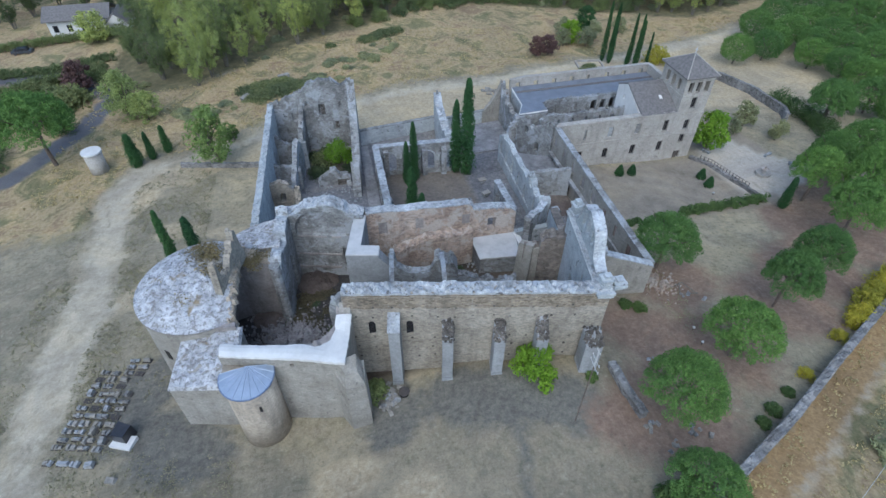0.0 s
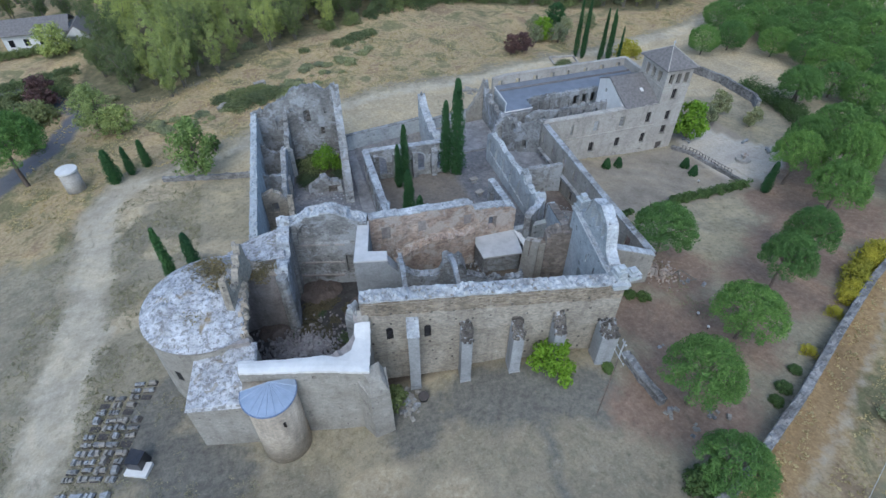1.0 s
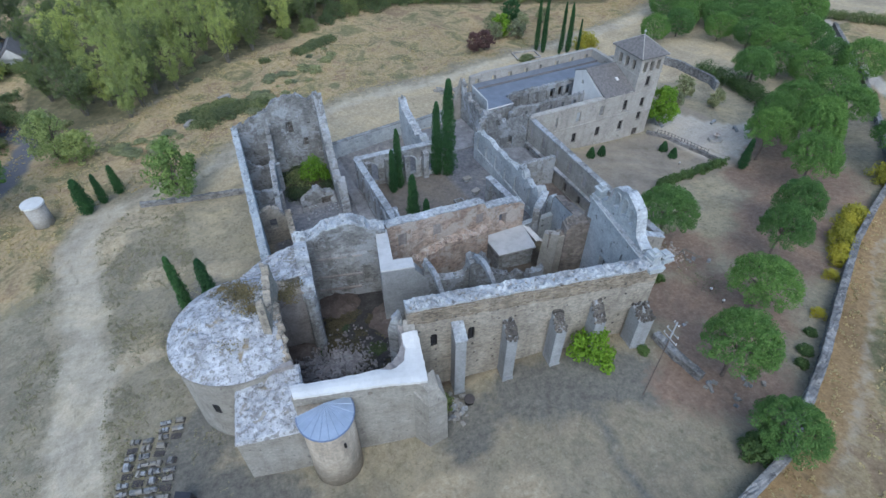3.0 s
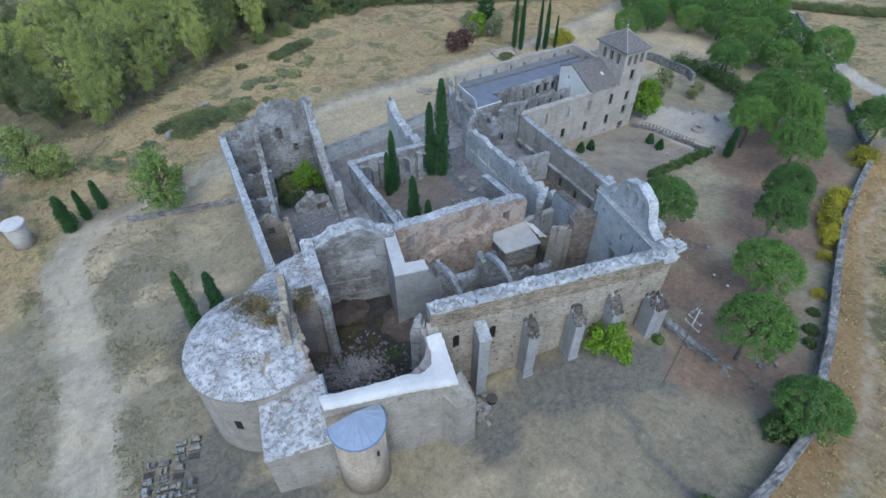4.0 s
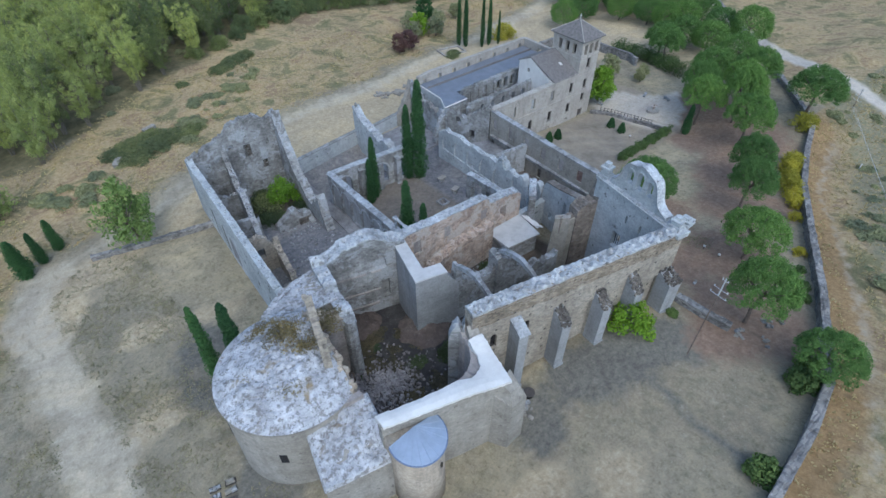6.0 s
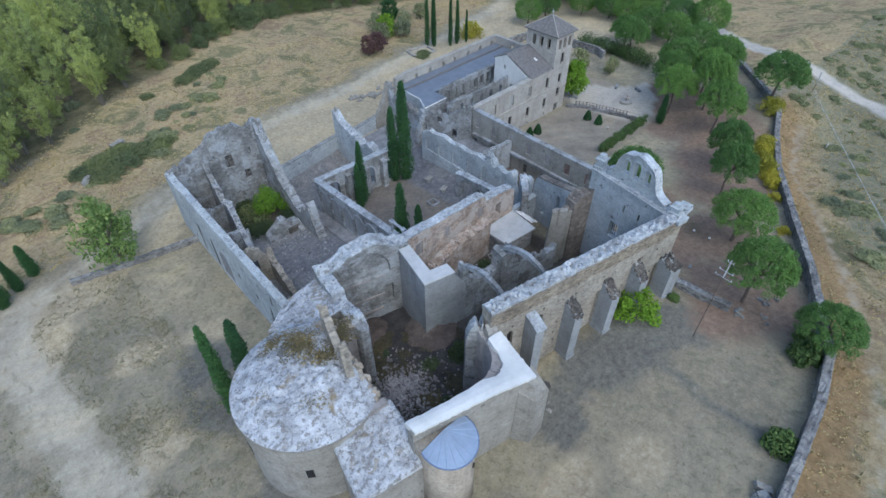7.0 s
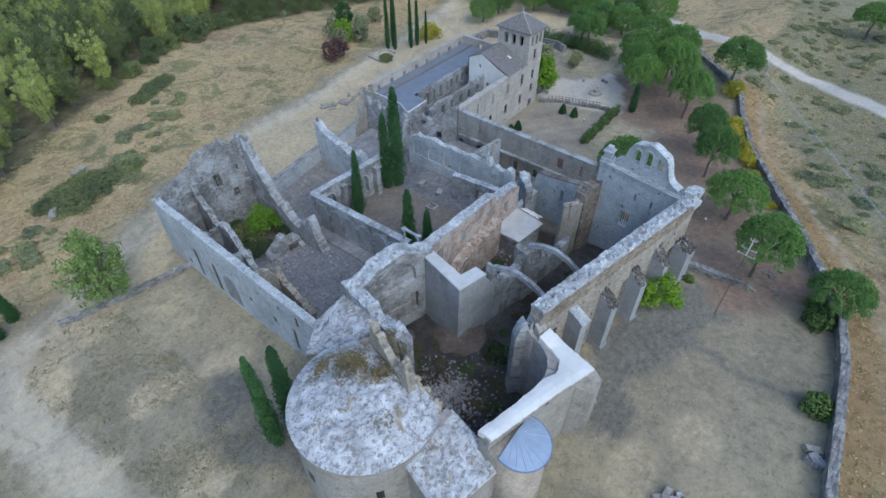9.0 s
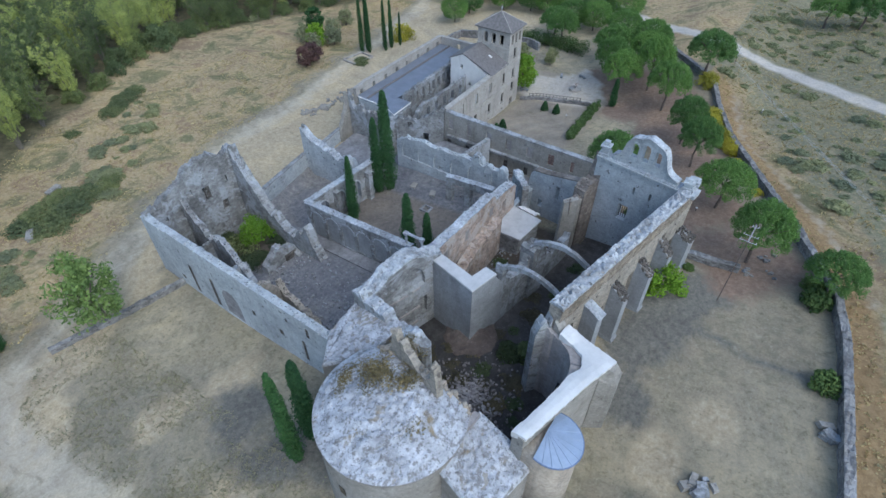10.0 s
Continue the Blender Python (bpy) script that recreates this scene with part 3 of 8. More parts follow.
    straw_c = mix(t, ramp(t, n5, [(0.5, (0.0,)), (0.6, (0.85,))]), straw_c, ramp(t, n4, [(0.35, (0.12, 0.125, 0.062)), (0.65, (0.21, 0.195, 0.10))]))
    straw_c = mix(t, ramp(t, n5, [(0.38, (0.75,)), (0.46, (0.0,))]), straw_c, ramp(t, n4, [(0.35, (0.20, 0.135, 0.085)), (0.65, (0.30, 0.22, 0.14))]))
    col = over(col, straw, straw_c)
    russet, scrub, _, _ = zone("zone_d")
    col = over(col, scrub, mix(t, ramp(t, n4, [(0.42, (0.0,)), (0.58, (1.0,))]), (0.30, 0.255, 0.165), (0.19, 0.19, 0.12)), 0.5)
    col = over(col, russet, ramp(t, n4, [(0.35, (0.25, 0.165, 0.08)), (0.65, (0.40, 0.28, 0.145))]), 0.5)
    col = over(col, wood, wood_c)
    col = over(col, litter, litter_c)
    col = over(col, track, track_c, 0.75)
    col = mix(t, court, col, ramp(t, n2, [(0.3, (0.235, 0.20, 0.155)), (0.7, (0.325, 0.285, 0.23))]))
    # Cool grey floors between the walls carry their skylit shade in the colour.
    col = mix(t, ruin, col, ramp(t, n4, [(0.3, (0.115, 0.113, 0.12)), (0.5, (0.185, 0.182, 0.188)), (0.72, (0.29, 0.282, 0.28))]))
    col = mix(t, yard, col, ramp(t, n4, [(0.35, (0.15, 0.13, 0.11)), (0.65, (0.225, 0.195, 0.165))]))
    # Darker tone inside the church, the apse and the west pit.
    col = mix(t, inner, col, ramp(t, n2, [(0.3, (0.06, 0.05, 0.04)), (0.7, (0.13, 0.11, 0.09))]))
    col = mix(t, lane, col, ramp(t, n4, [(0.35, (0.45, 0.405, 0.345)), (0.65, (0.56, 0.51, 0.445))]))
    col = mix(t, road, col, (0.13, 0.13, 0.14))
    macro = noise_node(t, 0.075, 6, 0.68, distort=1.2)
    col = mix(t, 0.8, col, ramp(t, macro, [(0.34, (0.76, 0.76, 0.78)), (0.5, (1.0, 1.0, 1.0)), (0.66, (1.24, 1.19, 1.08))]), "MULTIPLY")
    marks = noise_node(t, 1.0, 5, 0.65, stretched(t, 1.6, 0.55, 1.0))
    col = mix(t, ramp(t, marks, [(0.58, (0.0,)), (0.66, (0.3,))]), col, (0.13, 0.122, 0.085))
    col = mix(t, 0.55, col, ramp(t, n3, [(0.25, (0.6, 0.6, 0.6)), (0.75, (1.3, 1.3, 1.3))]), "MULTIPLY")
    t.links.new(col, p.inputs["Base Color"])
    p.inputs["Roughness"].default_value = 0.97
    p.inputs["Specular IOR Level"].default_value = 0.1
    bump(t, p, n3, 0.6, 0.10)
    me.materials.append(mt)
    return tagged(new("ground", me), "dry pale earth with straw grass, tracks and pine litter", "ground", kind="structure")


build_ground()


# ---- the ruined church ----
church = thing("ruined_church", "roofless ruined stone church with apse, turret and bell gable", "church")

# south wall of the nave, with its two small windows and a blocked arch
NAVE = put_wall(church, M_NAVE, (-1.75, 40.15), (26.75, 34.05), [(0, 12.3), (1, 12.3)], thick=1.5,
                ops=[(2.5, 3.3, 5.4, 7.7, "a"), (6.8, 7.6, 5.4, 7.7, "a"), (12.2, 16.8, -3.0, 6.3, "r", 0.5), (23.0, 27.4, -3.0, 5.6, "r", 0.5)],
                rag=0.12, cap=M_CAP, lump=0.55, over=0.12, label="warm rubble wall with a broken white top", name="nave_wall")
course = Mesh()
for k in range(2):
    a, b = NAVE.a + NAVE.n * (0.75 + 0.1), NAVE.b + NAVE.n * (0.75 + 0.1)
    z = 11.85 - 0.42 * k
    q = NAVE.n * 0.14
    course.prism([(a.x, a.y, z), (b.x, b.y, z), (b.x - q.x, b.y - q.y, z), (a.x - q.x, a.y - q.y, z)],
                 [(a.x, a.y, z + 0.2), (b.x, b.y, z + 0.2), (b.x - q.x, b.y - q.y, z + 0.2), (a.x - q.x, a.y - q.y, z + 0.2)])
part("string_course", course, M_BAND, church)
# coarser courses of brown rubble under the top
band = Mesh()
for k in range(58):
    p, q = (NAVE.a + NAVE.u * (0.1 + 0.5 * (k + e)) for e in (0, 1))
    f, g = NAVE.n * 0.6, NAVE.n * (0.78 + 0.03 * nz(k * 0.7, 1))
    low = 9.9 + 0.35 * nz(k * 0.35, 4)
    band.prism([(*(p + f).xy, low), (*(q + f).xy, low), (*(q + g).xy, low), (*(p + g).xy, low)], [(*(p + f).xy, 11.4), (*(q + f).xy, 11.4), (*(q + g).xy, 11.4), (*(p + g).xy, 11.4)])
part("rubble_band", band, M_BAND, church, "coarse brown rubble courses")
# Dark plates in the two windows stand in for the unlit inside.
for s in (2.9, 7.2):
    c = NAVE.a + NAVE.u * s
    c = c + NAVE.n * 0.5
    part("window", Mesh().box(c.x - 0.45, c.y - 0.05, 5.3, c.x + 0.45, c.y + 0.05, 7.8), M_DARK, church, "dark plate in a small arched window, for its shade")


def buttress(wall, s, width, depth, top, drop, broken):
    """A pier against a wall's outer face, its head sloped or broken to rubble."""
    f = wall.a + wall.u * s + wall.n * (wall.th / 2 - 0.05)
    z0 = terrain(f.x, f.y) - 1.0
    h, o = wall.u * (width / 2), wall.n * depth
    m = Mesh()

    def ring(z, k, slope=0.0, w=1.0):
        return [(*(f - h * w).xy, z), (*(f + h * w).xy, z), (*(f + h * w + o * k).xy, z - slope), (*(f - h * w + o * k).xy, z - slope)]

    m.prism(ring(z0, 1.12, 0, 1.08), ring(z0 + 1.6, 1.1, 0, 1.06))
    m.prism(ring(z0 + 1.6, 1.0), ring(top, 1.0, drop))
    ob = part("buttress", m, M_RENDER, church, "pale stone buttress")
    lump = Mesh()
    r = random.Random(int(s * 10))
    if broken:
        for i in range(95):
            a, b = r.uniform(-0.5, 0.5), r.uniform(0.03, 0.99)
            c = f + wall.u * (a * width) + o * b
            z = top - drop * b + r.uniform(-0.05, 0.22)
            e = r.uniform(0.12, 0.24)
            lump.prism([(c.x + e * math.cos(q + i) * r.uniform(0.7, 1.2), c.y + e * math.sin(q + i), z - 0.2) for q in (0, 1.5, 3.1, 4.6)],
                       [(c.x + 0.7 * e * math.cos(q + i), c.y + 0.7 * e * math.sin(q + i), z + e * 0.7) for q in (0, 1.5, 3.1, 4.6)])
        tagged(part("broken_head", lump, M_RUBBLE_HOLE, ob, "dark broken rubble head"), kind="stuff")
    else:
        lump.prism(ring(top + 0.02, 1.12, drop, 1.12), ring(top + 0.2, 1.12, drop, 1.12))
        part("coping", lump, M_CAP, ob, "white mortar coping")


for s, top, drop, broken in ((5.5, 9.1, 0.9, False), (11.5, 7.9, 1.5, True), (17.4, 7.9, 1.6, True), (22.2, 8.4, 2.0, True)):
    buttress(NAVE, s, 1.25, 2.0, top, drop, broken)
buttress(NAVE, 28.2, 2.0, 2.2, 6.4, 1.0, True)

# putlog holes left by the scaffolding, as dark boxes that paint their shade
r = random.Random(9)
for z in (1.2, 3.0, 4.8, 8.4, 10.0):
    for k in range(12):
        s = 1.2 + 2.2 * k + r.uniform(-0.4, 0.4)
        if s > 26.5 or 12.0 < s < 17.2 and z < 6.5:
            continue
        c = NAVE.a + NAVE.u * s + NAVE.n * 0.76
        h = z + r.uniform(-0.25, 0.25)
        part("putlog_hole", Mesh().box(c.x - 0.12, c.y - 0.05, h, c.x + 0.12, c.y + 0.05, h + 0.22), M_RUBBLE_HOLE, church)

# south arm of the crossing, its walls closed with smooth white mortar
SOUTH = put_wall(church, M_PALE, (-15.0, 37.3), (-2.6, 34.0), [(0, 9.1), (0.2, 9.0), (0.5, 9.2), (1, 9.2)], thick=1.3, ops=[(6.7, 7.7, 7.6, 8.1, "r", 0.35)], rag=0.05,
                 label="pale rendered wall", name="transept_wall")
EAST = put_wall(church, M_PALE, (-3.05, 34.0), (-1.65, 39.7), [(0, 9.2), (0.7, 9.2), (0.85, 9.5), (1, 10.6)], thick=1.2, rag=0.06, name="transept_wall")
r = random.Random(3)
top = Mesh()
outer = [(-15, 36.5), (-11, 35.4), (-6.5, 34.1), (-4.6, 33.4), (-2.5, 32.7), (-1.9, 35), (-1.1, 38.6)]
inner = [(-15, 38.0), (-11.2, 37.0), (-7.6, 36.3), (-5.4, 35.6), (-3.7, 35.9), (-3.0, 37.3), (-2.8, 39.0)]
n = 60


def along(way, f):
    lens = [math.dist(a, b) for a, b in zip(way, way[1:])]
    d = f * sum(lens)
    for (a, b), q in zip(zip(way, way[1:]), lens):
        if d <= q or (a, b) == (way[-2], way[-1]):
            return a[0] + (b[0] - a[0]) * d / q, a[1] + (b[1] - a[1]) * d / q
        d -= q


rows = []
for i in range(n + 1):
    (ox, oy), (ix, iy) = along(outer, i / n), along(inner, i / n)
    ix, iy = ix + 0.22 * nz(i * 0.17, 1), iy + 0.34 * nz(i * 0.13, 7) + 0.08 * nz(i * 0.9, 5)
    ox, oy = ox + 0.12 * nz(i * 0.8, 11), oy + 0.14 * nz(i * 0.8, 13)
    z = 9.32 + 0.06 * nz(i * 0.15, 3) + 0.45 * smoothstep(0.86, 1, i / n)
    rows.append([(ox, oy, z - 0.35), (ox, oy, z), (ox * 0.66 + ix * 0.34, oy * 0.66 + iy * 0.34, z + 0.1), (ox * 0.3 + ix * 0.7, oy * 0.3 + iy * 0.7, z + 0.08), (ix, iy, z - 0.05), (ix, iy, z - 0.9)])
top.add([p for q in rows for p in q], [(i * 6 + k, i * 6 + k + 1, i * 6 + k + 7, i * 6 + k + 6) for i in range(n) for k in range(5)] + [(0, 1, 2, 3, 4, 5), tuple(n * 6 + k for k in range(6))])
part("mortar_top", top, M_WHITE, church, "smooth white mortar wall top")
corner = Mesh()
ring = [(-3.9, 33.6), (-2.9, 31.7), (-0.6, 31.8), (-0.4, 34.6)]
steps = ((-4.6, 1.0), (5.8, 0.92), (7.6, 0.55))
for (z0, k0), (z1, k1) in zip(steps, steps[1:]):
    corner.prism([(-2.4 + (x + 2.4) * k0, 33.6 + (y - 33.6) * k0, z0) for x, y in ring], [(-2.4 + (x + 2.4) * k1, 33.6 + (y - 33.6) * k1, z1 + (1.0 if z1 > 5 and y > 33 else 0)) for x, y in ring])
part("corner_buttress", corner, M_PALE, church, "slanting corner buttress")
# web of the fallen vault that still hangs in the corner
web = Mesh()
for i in range(22):
    ring = []
    for k in (i, i + 1):
        a = radians(-96 + 108 * k / 22)
        lean = 0.18 * nz(k * 0.7, 2)
        ring.append((-6.4 + 3.7 * math.cos(a), 40.0 + 3.7 * math.sin(a), -6.4 + 4.9 * math.cos(a), 40.0 + 4.9 * math.sin(a), 8.9 + 0.3 * nz(k * 0.9, 5) + 0.9 * smoothstep(17, 22, k), lean))
    (ax, ay, bx, by, za, la), (cx, cy, dx, dy, zc, lc) = ring
    web.prism([(ax, ay, -5.5), (cx, cy, -5.5), (dx, dy, -5.5), (bx, by, -5.5)], [(ax + la, ay, za), (cx + lc, cy, zc), (dx, dy, zc), (bx, by, za)])
part("vault_web", web, M_CHOIR, church, "concave limewashed vault springing")
# Near-black block, the painted shade of a small opening.
part("niche", Mesh().box(-4.35, 36.9, 1.6, -3.75, 37.6, 3.0), M_DARK, church, "dark block standing in for a small shaded opening")
put_wall(church, M_GREY, (-3.2, 41.6), (-1.9, 40.5), [(0, 8.6), (0.25, 10.2), (0.55, 10.6), (0.8, 10.0), (1, 11.4)], thick=1.2, rag=0.5, step=0.25, seed=4, name="pier", label="jagged crossing pier")

# stair turret with its half-round zinc roof
tur = Mesh()
cx, cy, rad = -12.6, 34.7, 2.55
angs = [radians(170 + 200 * i / 28) for i in range(29)]
plan = [(math.cos(a), math.sin(a)) for a in angs] + [(0.97, 0.75), (-0.97, 0.75)]
tur.prism([(cx + rad * 1.04 * a, cy + rad * 1.04 * b, -4.6) for a, b in plan], [(cx + rad * a, cy + rad * b, 7.24 + 0.2 * (b + 1)) for a, b in plan])
turret = part("turret", tur, M_CREAM, church, "half-round stair turret of warm stone", True)
# Near-black box on the turret face for the slit's shade.
part("slit", Mesh().box(cx + 0.75, cy - rad * 0.99, 4.3, cx + 1.0, cy - rad * 0.94, 5.1), M_DARK, turret)
cone = Mesh()
angs = [radians(165 + 210 * i / 22) for i in range(23)]
edge = [(cx + 2.8 * math.cos(a), cy + 2.8 * math.sin(a), 7.26 + 0.24 * (1 + math.sin(a))) for a in angs]
cone.add(edge + [(x, y, z + 0.12) for x, y, z in edge] + [(cx + 0.2, cy + 0.78, 8.1)],
         [(i, i + 1, 24 + i, 23 + i) for i in range(22)] + [(23 + i, 24 + i, 46) for i in range(22)] + [tuple(range(23))[::-1]])
zinc = part("turret_roof", cone, M_ZINC, church, "blue-grey half-round zinc roof")
for i in range(0, 23, 2):
    x, y, z = edge[i]
    part("seam", Mesh().tube((x, y, z + 0.15), (cx + 0.2, cy + 0.76, 8.14), 0.035, 0.02, 4), M_ZINC, zinc)
rim = Mesh()
for a, b in zip(edge, edge[1:]):
    rim.tube((a[0], a[1], a[2] + 0.05), (b[0], b[1], b[2] + 0.05), 0.09, 0.09, 5)
rim.v = [(x, y, z) for x, y, z in rim.v]
part("gutter", rim, plain("gutter_zinc", (0.16, 0.2, 0.3), 0.5, 0.4), zinc)

# low chapel beside the turret, under a cover of lichened rubble
low = Mesh()
ring = [(-21.5, 37.0), (-14.4, 35.4), (-13.6, 42.0), (-20.2, 42.6)]
low.prism([(x, y, terrain(x, y) - 1) for x, y in ring], [(ring[0][0], ring[0][1], 4.7), (ring[1][0], ring[1][1], 4.9), (ring[2][0], ring[2][1], 6.9), (ring[3][0], ring[3][1], 6.1)])
part("chapel", low, M_PALE, church, "pale low side chapel")


def rough_cover(corners, amp, n=34, over=0.2, drop=0.3):
    """A lumpy roof cover over a four-sided field, corners in order."""
    m = Mesh()
    a, b, c, d = (Vector(p) for p in corners)
    mid = (a + b + c + d) / 4
    a, b, c, d = (p + (p - mid).normalized() * over for p in (a, b, c, d))
    for i in range(n + 1):
        for k in range(n + 1):
            u, v = i / n, k / n
            p = (a * (1 - u) + b * u) * (1 - v) + (d * (1 - u) + c * u) * v
            rim = min(u, 1 - u, v, 1 - v) == 0
            z = p.z + amp * (nz(p.x * 0.9, p.y * 0.9) + 0.8 * nz(p.x * 2.4, p.y * 2.4, 4)) + 0.12 if not rim else p.z - drop
            m.v.append((p.x, p.y, z))
    m.f = [(i * (n + 1) + k, (i + 1) * (n + 1) + k, (i + 1) * (n + 1) + k + 1, i * (n + 1) + k + 1) for i in range(n) for k in range(n)]
    return m


part("chapel_cover", rough_cover([(-21.5, 37.0, 4.75), (-14.4, 35.4, 4.95), (-13.6, 42.0, 6.95), (-20.2, 42.6, 6.15)], 0.22), M_LICHEN, church, "lichened rubble roof cover")

# apse drum with its domed cover
AX, AY, AR, AZ = -18.3, 49.2, 7.4, 7.5
drum = Mesh()
angs = [radians(78 + 218 * i / 44) for i in range(45)]
wallr = [(AX + AR * math.cos(a), AY + AR * math.sin(a)) for a in angs] + [(-14.6, 42.6), (-13.4, 56.2)]
hollow = [(AX + (x - AX) * 0.86, AY + (y - AY) * 0.86) for x, y in wallr[:45]]
for i in range(44):
    a, b, c, d = wallr[i], wallr[i + 1], hollow[i + 1], hollow[i]
    drum.prism([(AX + (a[0] - AX) * 1.02, AY + (a[1] - AY) * 1.02, -5.5), (AX + (b[0] - AX) * 1.02, AY + (b[1] - AY) * 1.02, -5.5), (*c, -5.5), (*d, -5.5)], [(*a, AZ - 0.2), (*b, AZ - 0.2), (*c, AZ - 0.2), (*d, AZ - 0.2)])
apse = part("apse", drum, M_PALE, church, "pale rendered round apse")
corn = Mesh()
for (x0, y0), (x1, y1) in zip(wallr[:45], wallr[1:45]):
    def o(x, y, k):
        return AX + (x - AX) * k, AY + (y - AY) * k
    corn.prism([(*o(x0, y0, 0.98), AZ - 0.55), (*o(x1, y1, 0.98), AZ - 0.55), (*o(x1, y1, 1.025), AZ - 0.5), (*o(x0, y0, 1.025), AZ - 0.5)],
               [(*o(x0, y0, 0.98), AZ - 0.1), (*o(x1, y1, 0.98), AZ - 0.1), (*o(x1, y1, 1.03), AZ - 0.12), (*o(x0, y0, 1.03), AZ - 0.12)])
part("cornice", corn, M_PALE, apse)
# Near-black plates on the drum put the windows' darkness into colour.
for a in (232, 176):
    c, s = math.cos(radians(a)), math.sin(radians(a))
    win = Mesh()
    for w, d, z0, z1 in ((0.38, 0.03, 1.8, 3.3),):
        p = [(AX + (AR + 0.06 + d) * c + w * q * -s, AY + (AR + 0.06 + d) * s + w * q * c) for q in (-1, 1)]
        b = [(x - 0.3 * c, y - 0.3 * s) for x, y in p]
        win.prism([(*p[0], z0), (*p[1], z0), (*b[1], z0), (*b[0], z0)], [(*p[0], z1), (*p[1], z1), (*b[1], z1), (*b[0], z1)])
    part("window", win, M_DARK, church, "dark plate for a narrow shaded apse window")
dome = Mesh()
n, k = 64, 26
rings = []
for j in range(k + 1):
    f = 1 - j / k
    for i in range(n):
        a = math.tau * i / n
        x, y = AX + (AR + 0.22) * f * math.cos(a), AY + (AR + 0.22) * f * math.sin(a)
        d = x - (-14.5 + 0.07 * (y - 42.5))
        x -= max(0, d)
        z = AZ + 0.05 + 2.5 * (1 - f * f) * (0.75 + 0.25 * smoothstep(-25, -15, x))
        if 0 < j:
            z += 0.26 * nz(x * 0.8, y * 0.8) + 0.22 * nz(x * 2.1, y * 2.1, 4)
        dome.v.append((x, y, z))
dome.f = [(j * n + i, j * n + (i + 1) % n, (j + 1) * n + (i + 1) % n, (j + 1) * n + i) for j in range(k) for i in range(n)]
part("apse_cover", dome, M_LICHEN, church, "domed apse cover of white lichened rubble")
# inner wall of the apse, seen through the open side of the half dome
bowl = Mesh()
for i in range(24):
    ring = []
    for k in (i, i + 1):
        a = radians(88 + 186 * k / 24)
        ring.append([(-14.5 + q * math.cos(a), 47.6 + q * math.sin(a)) for q in (5.3, 5.9)])
    (a0, a1), (b0, b1) = ring
    bowl.prism([(*a0, -5.6), (*b0, -5.6), (*b1, -5.6), (*a1, -5.6)], [(*a0, 7.5), (*b0, 7.5), (*b1, 7.5), (*a1, 7.5)])
part("apse_lining", bowl, M_CHOIR, apse, "bare brownish plaster inside the apse")
# broken edge of the half dome towards the choir
lip, r = Mesh(), random.Random(29)
for i in range(150):
    y = r.uniform(42.3, 54.6)
    x = -14.5 + 0.07 * (y - 42.5)
    f = min(1.0, math.hypot(x - AX, y - AY) / (AR + 0.22))
    z = AZ + 0.05 + 2.5 * (1 - f * f) - 1.5 * r.random() ** 1.6
    e, t, h = r.uniform(0.16, 0.4), r.uniform(0, 3), r.uniform(0.2, 0.5)
    x += r.uniform(-0.35, 0.3)
    lip.prism([(x + e * math.cos(t + q) * r.uniform(0.7, 1.3), y + e * math.sin(t + q) * r.uniform(0.7, 1.3), z - 0.3) for q in (0, 1.6, 3.1, 4.7)],
              [(x + 0.75 * e * math.cos(t + q), y + 0.75 * e * math.sin(t + q), z + h) for q in (0, 1.6, 3.1, 4.7)])
tagged(part("broken_lip", lip, M_CREAM, apse, "broken cream rubble edge of the half dome"), kind="stuff")
# two horns and a sagging rib, all that is left of the triumphal arch
put_wall(church, M_NAVE, (-13.5, 52.6), (-15.5, 45.4), [(0, 9.2), (0.06, 10.6), (0.1, 13.1), (0.17, 13.2), (0.21, 12.0), (0.4, 11.7), (0.6, 10.9), (0.78, 10.3), (0.86, 10.6), (0.89, 12.8), (0.95, 13.2), (0.98, 11.0), (1, 9.6)],
         thick=0.8, rag=0.45, step=0.2, seed=2.0, base=8.0, label="jagged stub of the triumphal arch", name="broken_arch")

# choir north wall, pilaster, sloping block to the north
put_wall(church, M_CHOIR, (-14.7, 53.6), (-10.1, 52.3), [(0, 8.3), (0.4, 7.8), (1, 7.0)], thick=1.5, rag=0.3, name="choir_wall", cap=M_CREAM, label="bare brownish choir wall with a rubble top")
put_wall(church, M_GREY, (-9.9, 51.2), (-8.6, 60.6), [(0, 5.8), (0.08, 7.6), (0.25, 7.3), (0.5, 6.6), (0.62, 7.3), (0.85, 7.6), (1, 7.9)], thick=1.5, ops=[(3.0, 6.5, -5.0, 3.6, "a", 0.4)], rag=0.5, step=0.35, cap=M_CAP, name="transept_wall", seed=5.5)
shaft = Mesh()
shaft.prism([(-9.9 + 0.8 * math.cos(q * math.tau / 10), 51.1 + 0.8 * math.sin(q * math.tau / 10), -4.6) for q in range(10)],
            [(-9.9 + 0.7 * math.cos(q * math.tau / 10), 51.1 + 0.7 * math.sin(q * math.tau / 10), 7.0 + 0.5 * nz(q, 3)) for q in range(10)])
part("pilaster", shaft, M_GREY, church, "tall half-round pilaster")
block = Mesh()
ring = [(-17.2, 59.9), (-14.2, 55.6), (-9.4, 54.6), (-8.5, 61.2), (-13.2, 62.2)]
tops = [4.6, 6.2, 6.9, 6.2, 4.7]
block.prism([(x, y, terrain(x, y) - 1) for x, y in ring], [(x, y, z) for (x, y), z in zip(ring, tops)])
part("sacristy", block, M_PALE, church, "low block beside the north arm")
